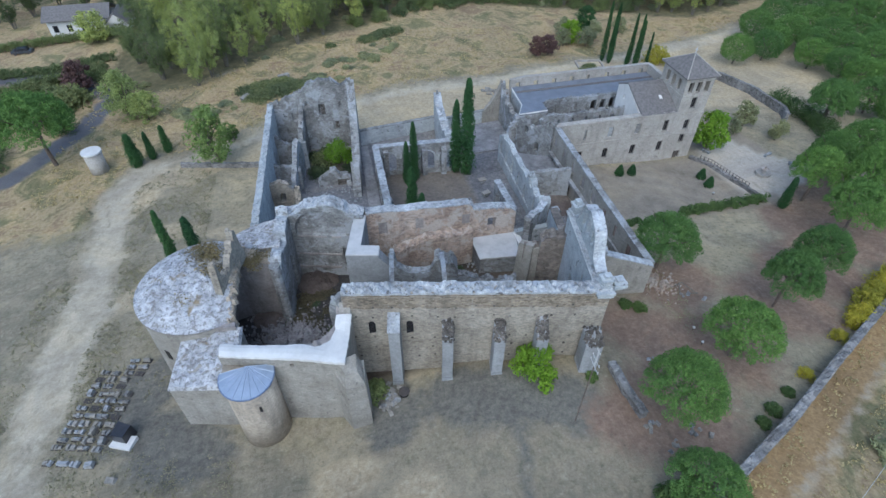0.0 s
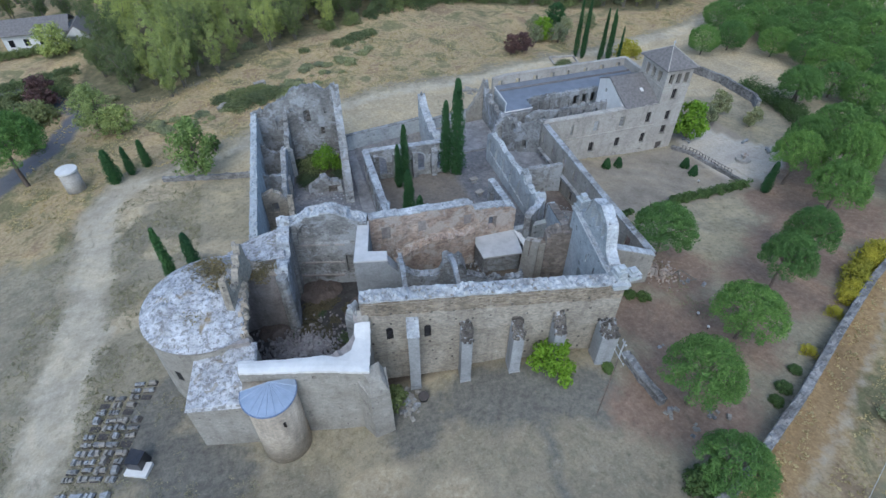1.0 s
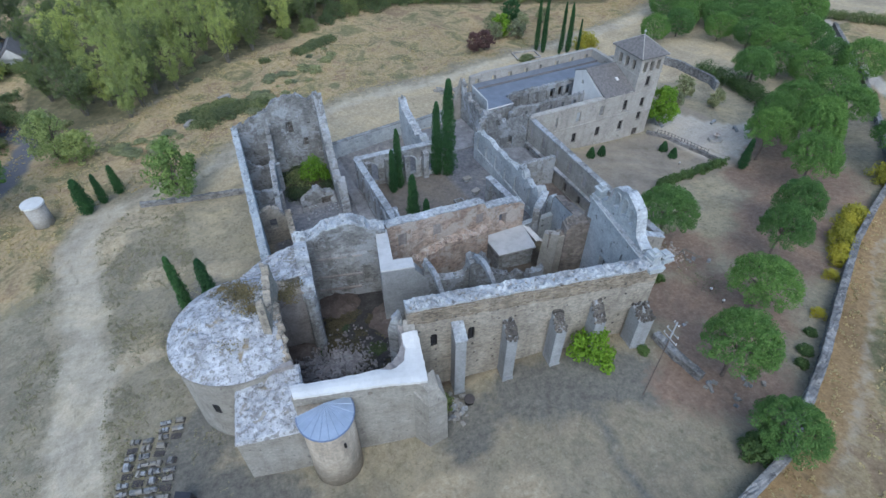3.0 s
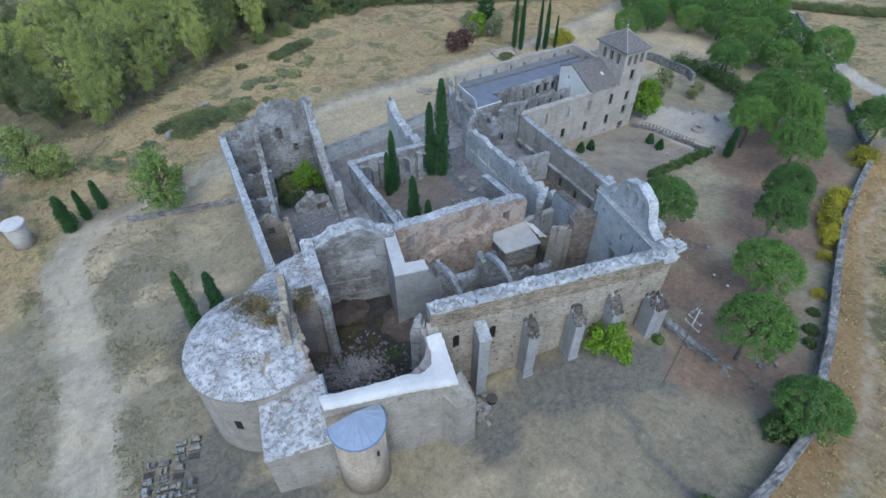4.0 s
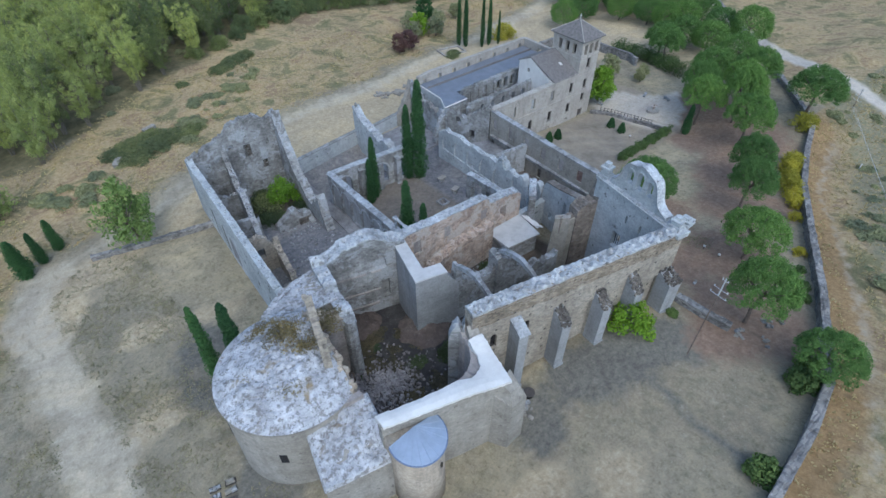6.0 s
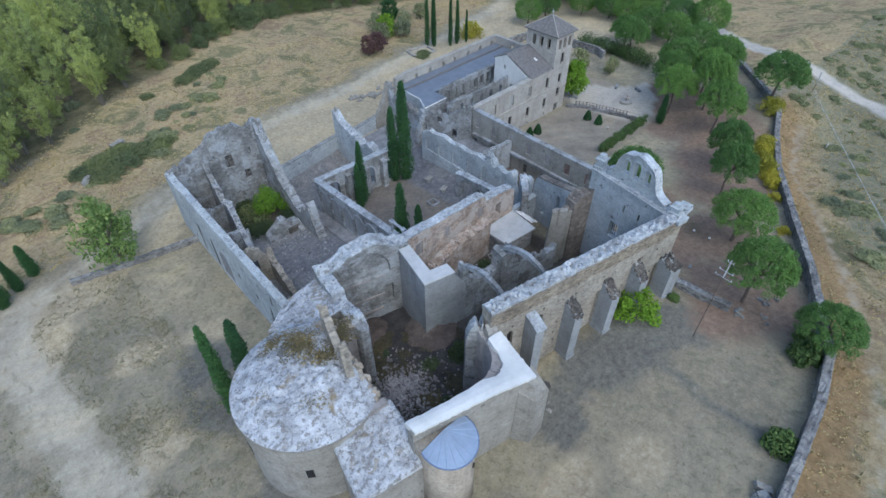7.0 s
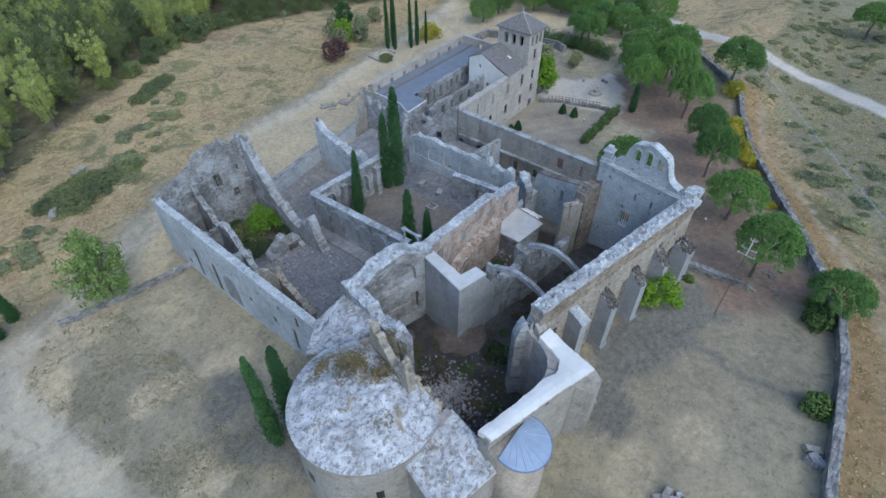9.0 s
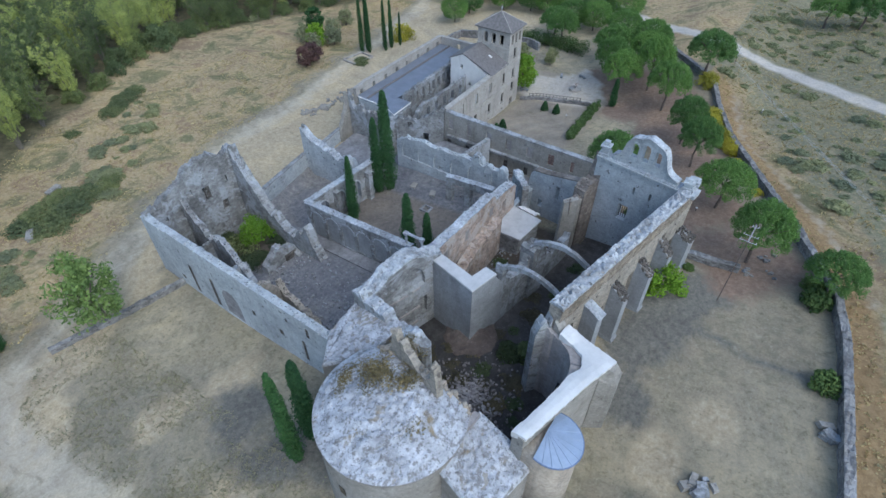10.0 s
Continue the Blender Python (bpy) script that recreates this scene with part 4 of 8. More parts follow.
part("sacristy_cover", rough_cover([(-17.2, 59.9, 4.7), (-14.0, 55.6, 6.3), (-9.2, 54.8, 7.0), (-8.8, 61.6, 6.0)], 0.26), M_LICHEN, church, "weathered sloping mortar cover")
part("sacristy_cover", rough_cover([(-17.2, 59.9, 4.7), (-8.8, 61.6, 6.02), (-8.8, 61.8, 6.0), (-13.2, 62.4, 4.7)], 0.12, 16), M_LICHEN, church)

# north arm: end wall with a blind arch, mortared pier towards the nave
put_wall(church, M_GREY, (-9.2, 61.2), (2.4, 58.0), [(0, 7.6), (0.1, 7.5), (0.22, 7.9), (0.32, 9.0), (0.5, 9.7), (0.68, 9.7), (0.78, 9.2), (0.82, 8.3), (1, 8.0)], thick=1.9,
         ops=[(2.2, 9.4, 4.2, 8.7, "a", 0.3), (2.7, 3.9, -5.6, -3.4, "r", 0.6), (8.5, 9.6, -1.3, 1.9, "r", 0.3), (5.2, 7.4, 4.7, 6.1, "a", 0.55)], rag=0.2, cap=M_CAP, lump=0.4, over=0.15, label="north wall with a blind round arch", name="transept_wall", seed=1.0)
for z, s0, s1, d in ((0.7, 2.0, 8.3, 0.16), (-1.9, 1.6, 8.3, 0.22), (4.1, 2.3, 9.2, 0.12)):
    for k in range(int((s1 - s0) / 0.7)):
        if nz(k * 0.9, z) > 0.45:
            continue
        p, q = (Vector((-9.2, 61.2)) + Vector((0.964, -0.266)) * (s0 + 0.7 * (k + e)) for e in (0.02, 0.98))
        f = Vector((-0.266, -0.964)) * 0.9
        g = Vector((-0.266, -0.964)) * (0.95 + d)
        h = 0.05 * nz(k, z, 2)
        part("ledge", Mesh().prism([(*(p + f), z - 0.3), (*(q + f), z - 0.3), (*(q + g), z - 0.22), (*(p + g), z - 0.22)], [(*(p + f), z + 0.06 + h), (*(q + f), z + 0.06 + h), (*(q + g), z - h), (*(p + g), z - h)]), M_CHOIR, church)
# Dark plate in the recess, coloured for the shade of a doorway.
part("door_recess", Mesh().prism([(-6.72, 59.95, -5.6), (-5.6, 59.64, -5.6), (-5.5, 60.0, -5.6), (-6.62, 60.3, -5.6)], [(-6.72, 59.95, -3.45), (-5.6, 59.64, -3.45), (-5.5, 60.0, -3.45), (-6.62, 60.3, -3.45)]), M_DARKINSIDE, church, "dark plate in a doorway recess, for its shade")
ring = [(1.1, 58.2), (-0.9, 50.6), (3.2, 49.6), (3.5, 51.3), (1.2, 51.9), (2.6, 57.8)]
leg = Mesh().prism([(x, y, -5.5) for x, y in ring], [(x, y, 7.3) for x, y in ring])
mortar = part("pier", leg, M_RENDER, church, "rendered pier on an angled plan")
part("mortar_top", Mesh().prism([(x + 0.04 * (x - 0.8), y + 0.02 * (y - 53), 7.3) for x, y in ring], [(x, y, 7.48) for x, y in ring]), M_SLABTOP, mortar, "smooth white mortar top")

part("shoulder", Mesh().prism([(3.0, 49.7, -5.5), (5.0, 49.3, -5.5), (5.3, 50.8, -5.5), (3.3, 51.3, -5.5)], [(3.0, 49.7, 7.2), (5.0, 49.3, 4.4), (5.3, 50.8, 4.4), (3.3, 51.3, 7.2)]), M_RENDER, mortar)
# stubs of the north arcade and the ribs that still span the nave
put_wall(church, M_GREY, (3.3, 50.3), (10.6, 48.8), [(0, 7.2), (0.08, 5.2), (0.13, 4.2), (0.17, 4.4), (0.2, 7.4), (0.26, 7.2), (0.3, 5.0), (0.42, 4.2), (0.6, 4.0), (0.75, 3.8), (0.9, 4.0), (1, 6.0)], thick=1.2, rag=0.2, step=0.3, name="arcade_wall", seed=7.0)
put_wall(church, M_GREY, (10.4, 48.9), (13.4, 48.3), [(0, 6.3), (0.3, 7.0), (0.7, 6.4), (1, 4.8)], thick=2.2, rag=0.6, step=0.3, name="arcade_pier", seed=8.0)
put_wall(church, M_GREY, (13.4, 48.4), (21.6, 47.4), [(0, 3.6), (0.3, 1.6), (0.7, 1.2), (1, 1.6)], thick=1.0, rag=0.5, step=0.35, name="arcade_wall", seed=8.5)
for x0, y0, x1, y1, crown, apex, bend in ((4.95, 49.7, 3.5, 39.6, 45.2, 8.95, 0.08), (11.15, 48.4, 9.65, 38.2, 44.0, 9.0, 0.09)):
    rib = Mesh()
    pts = []
    for i in range(17):
        f = i / 16
        y = y0 + (y1 - y0) * f
        pts.append((x0 + (x1 - x0) * f + 0.08 * nz(i * 0.8, x0), y, apex - bend * (y - crown) ** 2 + 0.1 * nz(i * 0.9, x1)))
    for a, b in zip(pts, pts[1:]):
        rib.prism([(a[0] - 0.3, a[1], a[2] - 0.5), (a[0] + 0.3, a[1], a[2] - 0.5), (b[0] + 0.3, b[1], b[2] - 0.5), (b[0] - 0.3, b[1], b[2] - 0.5)],
                  [(a[0] - 0.27, a[1], a[2] + 0.12), (a[0] + 0.27, a[1], a[2] + 0.12), (b[0] + 0.27, b[1], b[2] + 0.12), (b[0] - 0.27, b[1], b[2] + 0.12)])
    part("rib", rib, M_GREY, church, "bare stone vault rib")

# west front with its bell gable
put_wall(church, M_PLASTER, (28.2, 47.0), (25.9, 33.6), [(0, 12.4), (1, 12.4)], thick=1.5, ops=[(4.8, 6.3, 3.6, 6.2, "r"), (6.2, 6.5, 8.6, 9.8, "r"), (8.6, 8.9, 8.6, 9.8, "r")], rag=0.08, cap=M_CAP, label="pale west front", name="west_front")
ga, gb = Vector((27.9, 45.0, 0)), Vector((26.3, 35.6, 0))
gu = (gb - ga).normalized()
GL = (gb - ga).length
outline = [(0.0, 12.3), (0.0, 13.3), (0.8, 13.6), (1.2, 14.3), (1.45, 15.5), (1.9, 16.4), (2.5, 16.85), (3.3, 16.95), (3.8, 17.25), (4.5, 17.4), (5.2, 17.2), (6.0, 16.9), (6.8, 16.5), (7.3, 15.8), (7.5, 14.8), (7.8, 13.9), (8.5, 13.3), (GL, 13.0), (GL, 12.3)]
bell = Wall(ga.xy, gb.xy, [(s / GL, z) for s, z in outline[1:-1]], thick=0.9, ops=[(2.25, 3.25, 13.9, 16.0, "a"), (3.9, 4.9, 13.9, 16.35, "a"), (5.55, 6.55, 13.9, 16.0, "a")], rag=0.05, step=0.25, base=12.2)
bg = part("bell_gable", bell.build(), M_PLASTER, church, "curved baroque bell gable with three arched openings")
part("coping", bell.cap(0.12, 0.22, 0.3), M_CAP, bg)
for o in bell.ops:
    for side in (1, -1):
        archivolt(bell, o, side, M_PLASTER, bg, 0.18, 0.1)
for x, y, z0, h in ((28.1, 46.4, 12.4, 2.1), (26.3, 34.4, 12.4, 1.5), (27.6, 34.0, 12.4, 1.0)):
    pin = Mesh()
    for w, a, b in ((1.5, 0, 0.35), (1.1, 0.35, 0.6 * h), (1.4, 0.6 * h, 0.72 * h), (0.7, 0.72 * h, h)):
        pin.box(x - w / 2, y - w / 2, z0 + a, x + w / 2, y + w / 2, z0 + b)
    part("pinnacle", pin, M_PLASTER, church, "weathered stone pinnacle")
corn = Mesh()
for off, z, hgt in ((0.85, 11.7, 0.35), (1.02, 12.05, 0.3)):
    a, b = Vector((28.2, 47.1, 0)), Vector((25.85, 33.0, 0))
    q = (b - a).normalized()
    k = Vector((-q.y, q.x, 0)) * off
    corn.prism([(*(a - k).xy, z), (*(a + k).xy, z), (*(b + k).xy, z), (*(b - k).xy, z)], [(*(a - k).xy, z + hgt), (*(a + k).xy, z + hgt), (*(b + k).xy, z + hgt), (*(b - k).xy, z + hgt)])
part("cornice", corn, M_PLASTER, church, "projecting grey cornice")
for i in range(5):
    p = Vector((28.2, 47.0, 0)) + Vector((25.9 - 28.2, 33.6 - 47.0, 0)).normalized() * (4.9 + 0.32 * i)
    part("window_bar", Mesh().tube((p.x, p.y, 3.6), (p.x, p.y, 6.2), 0.05, 0.05, 5), M_FRAME, church)

# broken walls beside the west front
slab = Mesh().prism([(21.4, 48.9, -5), (22.9, 47.0, -5), (23.8, 47.6, -5), (22.2, 49.6, -5)], [(22.1, 48.9, 6.3), (23.4, 47.3, 6.9), (24.0, 47.8, 6.9), (22.7, 49.4, 6.4)])
part("wall_slab", slab, M_PALE, church, "leaning pale slab of wall")
part("wall_slab", Mesh().prism([(23.5, 47.4, -5), (24.9, 47.0, -5), (25.1, 47.9, -5), (23.7, 48.3, -5)], [(23.6, 47.4, 6.2), (24.9, 47.0, 6.6), (25.1, 47.9, 6.6), (23.8, 48.3, 6.2)]), M_PALE, church)
put_wall(church, M_CORE, (22.6, 48.5), (24.6, 47.7), [(0, 6.3), (0.5, 6.9), (1, 7.2)], thick=0.7, rag=0.4, step=0.25, name="wall", seed=3.1)
put_wall(church, M_CORE, (24.5, 47.8), (28.3, 46.8), [(0, 7.4), (0.1, 8.3), (0.4, 8.5), (0.75, 8.7), (0.85, 10.2), (1, 12.0)], thick=1.9, rag=0.4, step=0.25, name="wall", seed=3.3, label="brown rubble core of a broken wall")
put_wall(church, M_PLASTER, (28.4, 47.6), (31.0, 58.3), [(0, 6.9), (0.2, 6.2), (0.5, 5.2), (0.8, 4.4), (0.9, 4.2), (0.95, 3.7), (0.98, 2.6), (1, 0.6)], thick=1.1, rag=0.05, ops=[(4.6, 5.3, 0.9, 3.4, "r"), (7.6, 8.5, -2.2, -0.8, "r")], name="wall", cap=M_CORE, lump=0.1, label="limewashed wall with two small windows")
put_wall(church, M_PLASTER, (25.3, 58.5), (30.6, 57.7), [(0, -0.4), (0.4, -0.1), (0.7, 0.3), (1, 0.5)], thick=0.9, rag=0.08, step=0.3, name="wall", seed=4.4, label="low limewashed cross wall")
# earth floor of the church, much darker than the ground outside
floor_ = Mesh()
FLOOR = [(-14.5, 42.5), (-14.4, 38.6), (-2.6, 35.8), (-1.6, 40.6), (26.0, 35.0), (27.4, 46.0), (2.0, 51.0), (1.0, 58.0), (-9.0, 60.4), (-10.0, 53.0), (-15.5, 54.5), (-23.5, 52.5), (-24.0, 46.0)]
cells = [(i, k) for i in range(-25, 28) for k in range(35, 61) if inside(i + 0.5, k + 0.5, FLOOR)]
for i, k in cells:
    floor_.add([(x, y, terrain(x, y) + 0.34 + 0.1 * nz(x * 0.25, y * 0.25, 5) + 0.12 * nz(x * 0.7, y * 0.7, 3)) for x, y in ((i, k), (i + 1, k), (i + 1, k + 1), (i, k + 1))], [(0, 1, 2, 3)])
tagged(part("church_floor", floor_, M_DARKINSIDE), "dark earth floor of the roofless church", "floor", kind="structure")
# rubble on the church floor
# Dark mounds, added for the dark tone at the feet of pier and walls.
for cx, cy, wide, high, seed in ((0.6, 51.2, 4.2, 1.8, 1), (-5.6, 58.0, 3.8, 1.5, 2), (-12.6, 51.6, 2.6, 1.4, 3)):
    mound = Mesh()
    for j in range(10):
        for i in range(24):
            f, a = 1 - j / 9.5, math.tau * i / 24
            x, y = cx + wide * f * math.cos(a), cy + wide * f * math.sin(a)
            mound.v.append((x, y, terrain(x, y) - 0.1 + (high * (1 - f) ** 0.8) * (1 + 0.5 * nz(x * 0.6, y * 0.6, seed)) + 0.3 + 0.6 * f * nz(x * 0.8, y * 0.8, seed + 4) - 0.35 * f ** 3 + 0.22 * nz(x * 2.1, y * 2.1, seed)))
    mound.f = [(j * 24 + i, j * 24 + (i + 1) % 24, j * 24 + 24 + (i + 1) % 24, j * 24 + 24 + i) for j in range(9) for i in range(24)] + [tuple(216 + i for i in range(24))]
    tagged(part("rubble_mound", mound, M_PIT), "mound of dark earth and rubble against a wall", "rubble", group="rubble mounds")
heap = Mesh()
r = random.Random(11)
for i in range(1500):
    a, d = r.uniform(0, math.tau), abs(r.gauss(0, 1))
    x, y = -11.0 + 3.7 * d * math.cos(a) + r.uniform(-1.5, 4.5), 46.4 + 3.5 * d * math.sin(a)
    if not (-17.5 < x < 1 and 39.5 < y < 53.5) or math.hypot(x + 14.5, y - 47.6) > 5 and x < -14.5:
        continue
    e, z = r.uniform(0.09, 0.29) * r.uniform(0.7, 1.3), terrain(x, y) + 0.4 + 0.7 * math.exp(-((x + 11) ** 2 + (y - 47) ** 2) / 14)
    t = r.uniform(0, 3)
    heap.prism([(x + e * math.cos(t + q) * r.uniform(0.7, 1.3), y + e * math.sin(t + q) * r.uniform(0.7, 1.3), z - 0.5) for q in (0, 1.6, 3.1, 4.7)],
               [(x + 0.7 * e * math.cos(t + q), y + 0.7 * e * math.sin(t + q), z + e * r.uniform(0.3, 0.8)) for q in (0, 1.6, 3.1, 4.7)])
tagged(part("fallen_stones", heap, M_HEAP), "heap of pale fallen stones on the church floor", "rubble", kind="stuff")


# ---- the ruined cloister ranges ----
ranges = thing("ruined_monastery", "roofless grey stone monastery ranges round a cloister", "ruin")

# west range
WW = put_wall(ranges, M_PLASTER, (-13.4, 61.9), (-11.4, 102.0), [(0, 4.0), (0.5, 3.4), (1, 2.9)], thick=1.1, rag=0.12, cap=M_GREY, lump=0.15, name="west_wall", label="long limewashed outer wall",
              ops=[(29.9, 30.9, -7.4, -1.6, "r", -0.12), (24.7, 25.7, -7.0, -1.4, "r", -0.12), (33.4, 34.4, -6.6, -5.6, "r", -0.12), (19.2, 23.3, -7.0, -1.5, "a", -0.12), (15.4, 16.2, -2.8, -1.7, "r", -0.12), (9.6, 10.5, -2.7, -1.6, "r", -0.12), (3.9, 4.6, 1.0, 2.8, "r", -0.12), (5.2, 5.9, -4.6, -0.4, "r", -0.12), (7.9, 8.5, 1.3, 1.9, "r", -0.12)]
              + [(x, x + 1.4, z, z + 2.4, "a", 0.5) for x, z in ((17.2, -2.6), (27.6, -3.0), (35.4, -3.2))])
# Dark panels nearly flush with the wall paint the shade of the slits.
for s0, s1, z0, z1 in ((29.95, 30.85, -7.4, -1.65), (24.75, 25.65, -7.0, -1.45), (33.45, 34.35, -6.6, -5.65), (15.45, 16.15, -2.75, -1.75), (9.65, 10.45, -2.65, -1.65), (3.95, 4.55, 1.05, 2.75), (5.25, 5.85, -4.55, -0.45), (7.95, 8.45, 1.35, 1.85)):
    p, q = WW.a + WW.u * s0, WW.a + WW.u * s1
    part("slit", Mesh().prism([(p.x - 0.5, p.y, z0), (q.x - 0.5, q.y, z0), (q.x - 0.38, q.y, z0), (p.x - 0.38, p.y, z0)], [(p.x - 0.5, p.y, z1), (q.x - 0.5, q.y, z1), (q.x - 0.38, q.y, z1), (p.x - 0.38, p.y, z1)]), M_RUBBLE_HOLE, ranges, "dark panel in a shallow slit, for its shade")
put_wall(ranges, M_GREY, (-11.6, 101.8), (4.8, 100.4), [(0, 2.9), (0.25, 4.4), (0.42, 5.6), (0.5, 7.2), (0.62, 7.7), (0.78, 7.4), (0.86, 6.3), (0.93, 6.6), (1, 7.4)], thick=1.2, rag=0.28, cap=M_GREY, name="north_gable", label="high ragged gable wall",
         ops=[(9.5, 10.8, 0.2, 2.6, "r", 0.5), (12.0, 13.2, -3.2, -1.4, "r", 0.5), (4.0, 5.6, -1.0, 1.8, "a", 0.5), (7.0, 7.9, 2.4, 3.4, "r", 0.5), (2.2, 3.0, 0.2, 1.0, "r", 0.5), (13.6, 14.2, 1.6, 2.8, "r", 0.5)], seed=3)
# Two window recesses get dark panels that paint the shade within.
for x0, x1, z0, z1 in ((-1.7, -0.5, 0.25, 2.55), (0.75, 1.75, -3.15, -1.45)):
    part("dark_recess", Mesh().box(x0, 100.5, z0, x1, 100.75, z1), M_RUBBLE_HOLE, ranges, "dark panel in a window recess, for its shade")
put_wall(ranges, M_GREY, (4.7, 100.4), (2.6, 79.6), [(0, 7.2), (0.05, 7.3), (0.08, 5.6), (0.18, 3.0), (0.3, -0.4), (0.38, -2.2), (0.5, -3.2), (0.69, -4.2), (0.8, -2.4), (0.84, -0.6), (0.87, -1.0), (0.9, -3.4), (1, -7.0)], thick=1.5, rag=0.5, step=0.3, base=-12.0, cap=M_GREY, name="wall", label="wall broken down to a slope",
         ops=[(4.0, 5.2, -6.5, -3.6, "a")], seed=6)
put_wall(ranges, M_GREY, (-5.6, 100.8), (-8.8, 81.0), [(0, 3.0), (0.1, 0.8), (0.25, -1.2), (0.38, -1.4), (0.48, 0.0), (0.56, 0.6), (0.7, -0.8), (0.88, -3.0), (1, -5.2)], thick=0.9, rag=0.5, step=0.4, cap=M_GREY, name="wall", ops=[(5.0, 6.6, -7.5, -4.4, "a"), (12.0, 13.4, -7.5, -4.4, "r")], seed=9)
put_wall(ranges, M_GREY, (-11.6, 94.2), (-5.6, 93.6), [(0, 0.4), (0.5, -1.6), (1, -1.6)], thick=0.8, rag=0.3, cap=M_GREY, name="wall", seed=4)
put_wall(ranges, M_GREY, (-12.2, 86.6), (-7.0, 86.0), [(0, -0.6), (0.4, -1.8), (1, -2.2)], thick=0.8, rag=0.4, cap=M_GREY, name="wall", seed=5)
put_wall(ranges, M_NAVE, (-12.6, 78.6), (-7.6, 78.4), [(0, 0.6), (0.6, 0.2), (0.8, -0.8), (1, -3.2)], thick=1.0, rag=0.4, cap=M_GREY, name="wall", ops=[(1.8, 2.9, -3.6, -1.6, "r")], seed=7)
put_wall(ranges, M_NAVE, (-7.6, 78.4), (-8.4, 70.6), [(0, -0.4), (0.2, -2.6), (0.6, -3.6), (1, -4.6)], thick=0.9, rag=0.4, cap=M_GREY, name="wall", seed=8)
put_wall(ranges, M_GREY, (-12.4, 63.6), (-3.0, 62.4), [(0, 3.6), (0.1, 1.0), (1, 0.6)], thick=0.8, rag=0.2, name="wall", cap=M_GREY, seed=2)
put_wall(ranges, M_GREY, (-4.2, 86.4), (1.6, 86.2), [(0, -5.6), (0.15, -5.0), (0.3, -4.6), (0.45, -3.5), (0.6, -3.6), (0.75, -4.7), (1, -5.0)], thick=1.4, rag=0.3, step=0.3, name="wall", label="low ragged stump of a gabled wall", seed=17)
put_wall(ranges, M_GREY, (1.4, 86.4), (1.6, 83.0), [(0, -5.4), (0.5, -6.4), (1, -7.2)], thick=0.9, rag=0.3, step=0.3, name="wall", seed=18)
# Solid dark box that stands for the shade of a hole.
part("hole", Mesh().box(-0.6, 85.2, -7.0, 1.6, 86.02, -5.6), M_RUBBLE_HOLE, ranges)

# cloister: arcaded walls round the court
WEST = [(1.2 + 3.35 * i, 3.9 + 3.35 * i, -4.6 - 0.4 * i, -0.3 - 0.22 * i, "a", -0.25) for i in range(6)]
CW = put_wall(ranges, M_GREY, (6.8, 65.4), (7.3, 87.2), [(0, 1.2), (1, -0.2)], thick=0.9, rag=0.06, cap=M_CAP, lump=0.12, over=0.15, name="cloister_arcade", label="west cloister wall with blind round arches", ops=WEST, seed=1)
for o in WEST:
    archivolt(CW, o, -1, M_CAP, ranges, 0.28, 0.06)
    lunette(CW, (o[0], o[1], o[2] - 3.0, o[3]), -1, 0.25, M_RENDER, ranges)
NORTH = [(1.4 + 3.7 * i, 4.1 + 3.7 * i, -5.6, -1.6, "a") for i in range(5) if i != 1] + [(5.1, 7.8, -5.6, -1.6, "a", 0.3)]
CN = put_wall(ranges, M_GREY, (7.0, 87.0), (25.4, 85.0), [(0, -0.2), (1, 0.4)], thick=0.9, rag=0.06, cap=M_CAP, lump=0.12, over=0.15, name="cloister_arcade", label="north cloister arcade of round arches", base=-11.0, ops=NORTH, seed=2)
for o in NORTH:
    archivolt(CN, o, 1, M_CAP, ranges, 0.28, 0.06)
put_wall(ranges, M_GREY, (26.8, 72.2), (26.6, 62.6), [(0, -0.6), (1, 0.4)], thick=0.9, rag=0.05, cap=M_CAP, lump=0.12, over=0.15, name="cloister_arcade", label="remaining east cloister arcade",
         ops=[(1.2, 4.0, -6.0, -1.4, "r"), (5.2, 8.2, -6.0, -1.4, "r")], seed=3)
for wx, wy, dx, dy in [(7.05 + 0.55, 67.0 + 4.0 * i, 0.45, 0.5) for i in range(5)] + [(9.0 + 3.68 * i, 86.3 - 0.41 * i - 0.0, 0.5, 0.9) for i in range(5)]:
    part("pier_buttress", Mesh().box(wx - dx, wy - dy, terrain(wx, wy) - 1, wx + dx, wy + dy, -0.9), M_GREY, ranges)
hoop = Mesh()
for a, b in (((7.0, 66.4, -0.4), (7.0, 66.4, 3.0)), ((6.6, 63.3, 0.4), (6.6, 63.3, 3.5))):
    hoop.tube(a, b, 0.2, 0.2, 6)
    hoop.box(b[0] - 0.32, b[1] - 0.32, b[2] - 0.1, b[0] + 0.32, b[1] + 0.32, b[2] + 0.3)
hoop.tube((7.0, 66.4, 3.15), (6.6, 63.3, 3.65), 0.22, 0.22, 6)
part("arch_frame", hoop, M_CAP, ranges, "freestanding pale stone portal frame")
# the reddish wall between church and cloister
put_wall(ranges, M_RED, (2.6, 58.6), (25.0, 58.7), [(0, 7.8), (0.06, 7.6), (0.3, 7.2), (0.68, 6.7), (0.7, 5.5), (0.84, 5.2), (0.96, 4.7), (1, 4.0)], thick=1.3, rag=0.12, cap=M_CAP, lump=0.12, name="red_wall", label="reddish masonry wall with walled-up openings",
         ops=[(1.6, 2.9, 3.4, 5.6, "r", 0.3), (7.0, 8.2, 3.4, 5.4, "r", 0.18), (14.0, 15.2, 3.0, 4.8, "r", 0.2), (18.0, 19.3, 0.9, 3.4, "r")], seed=5)
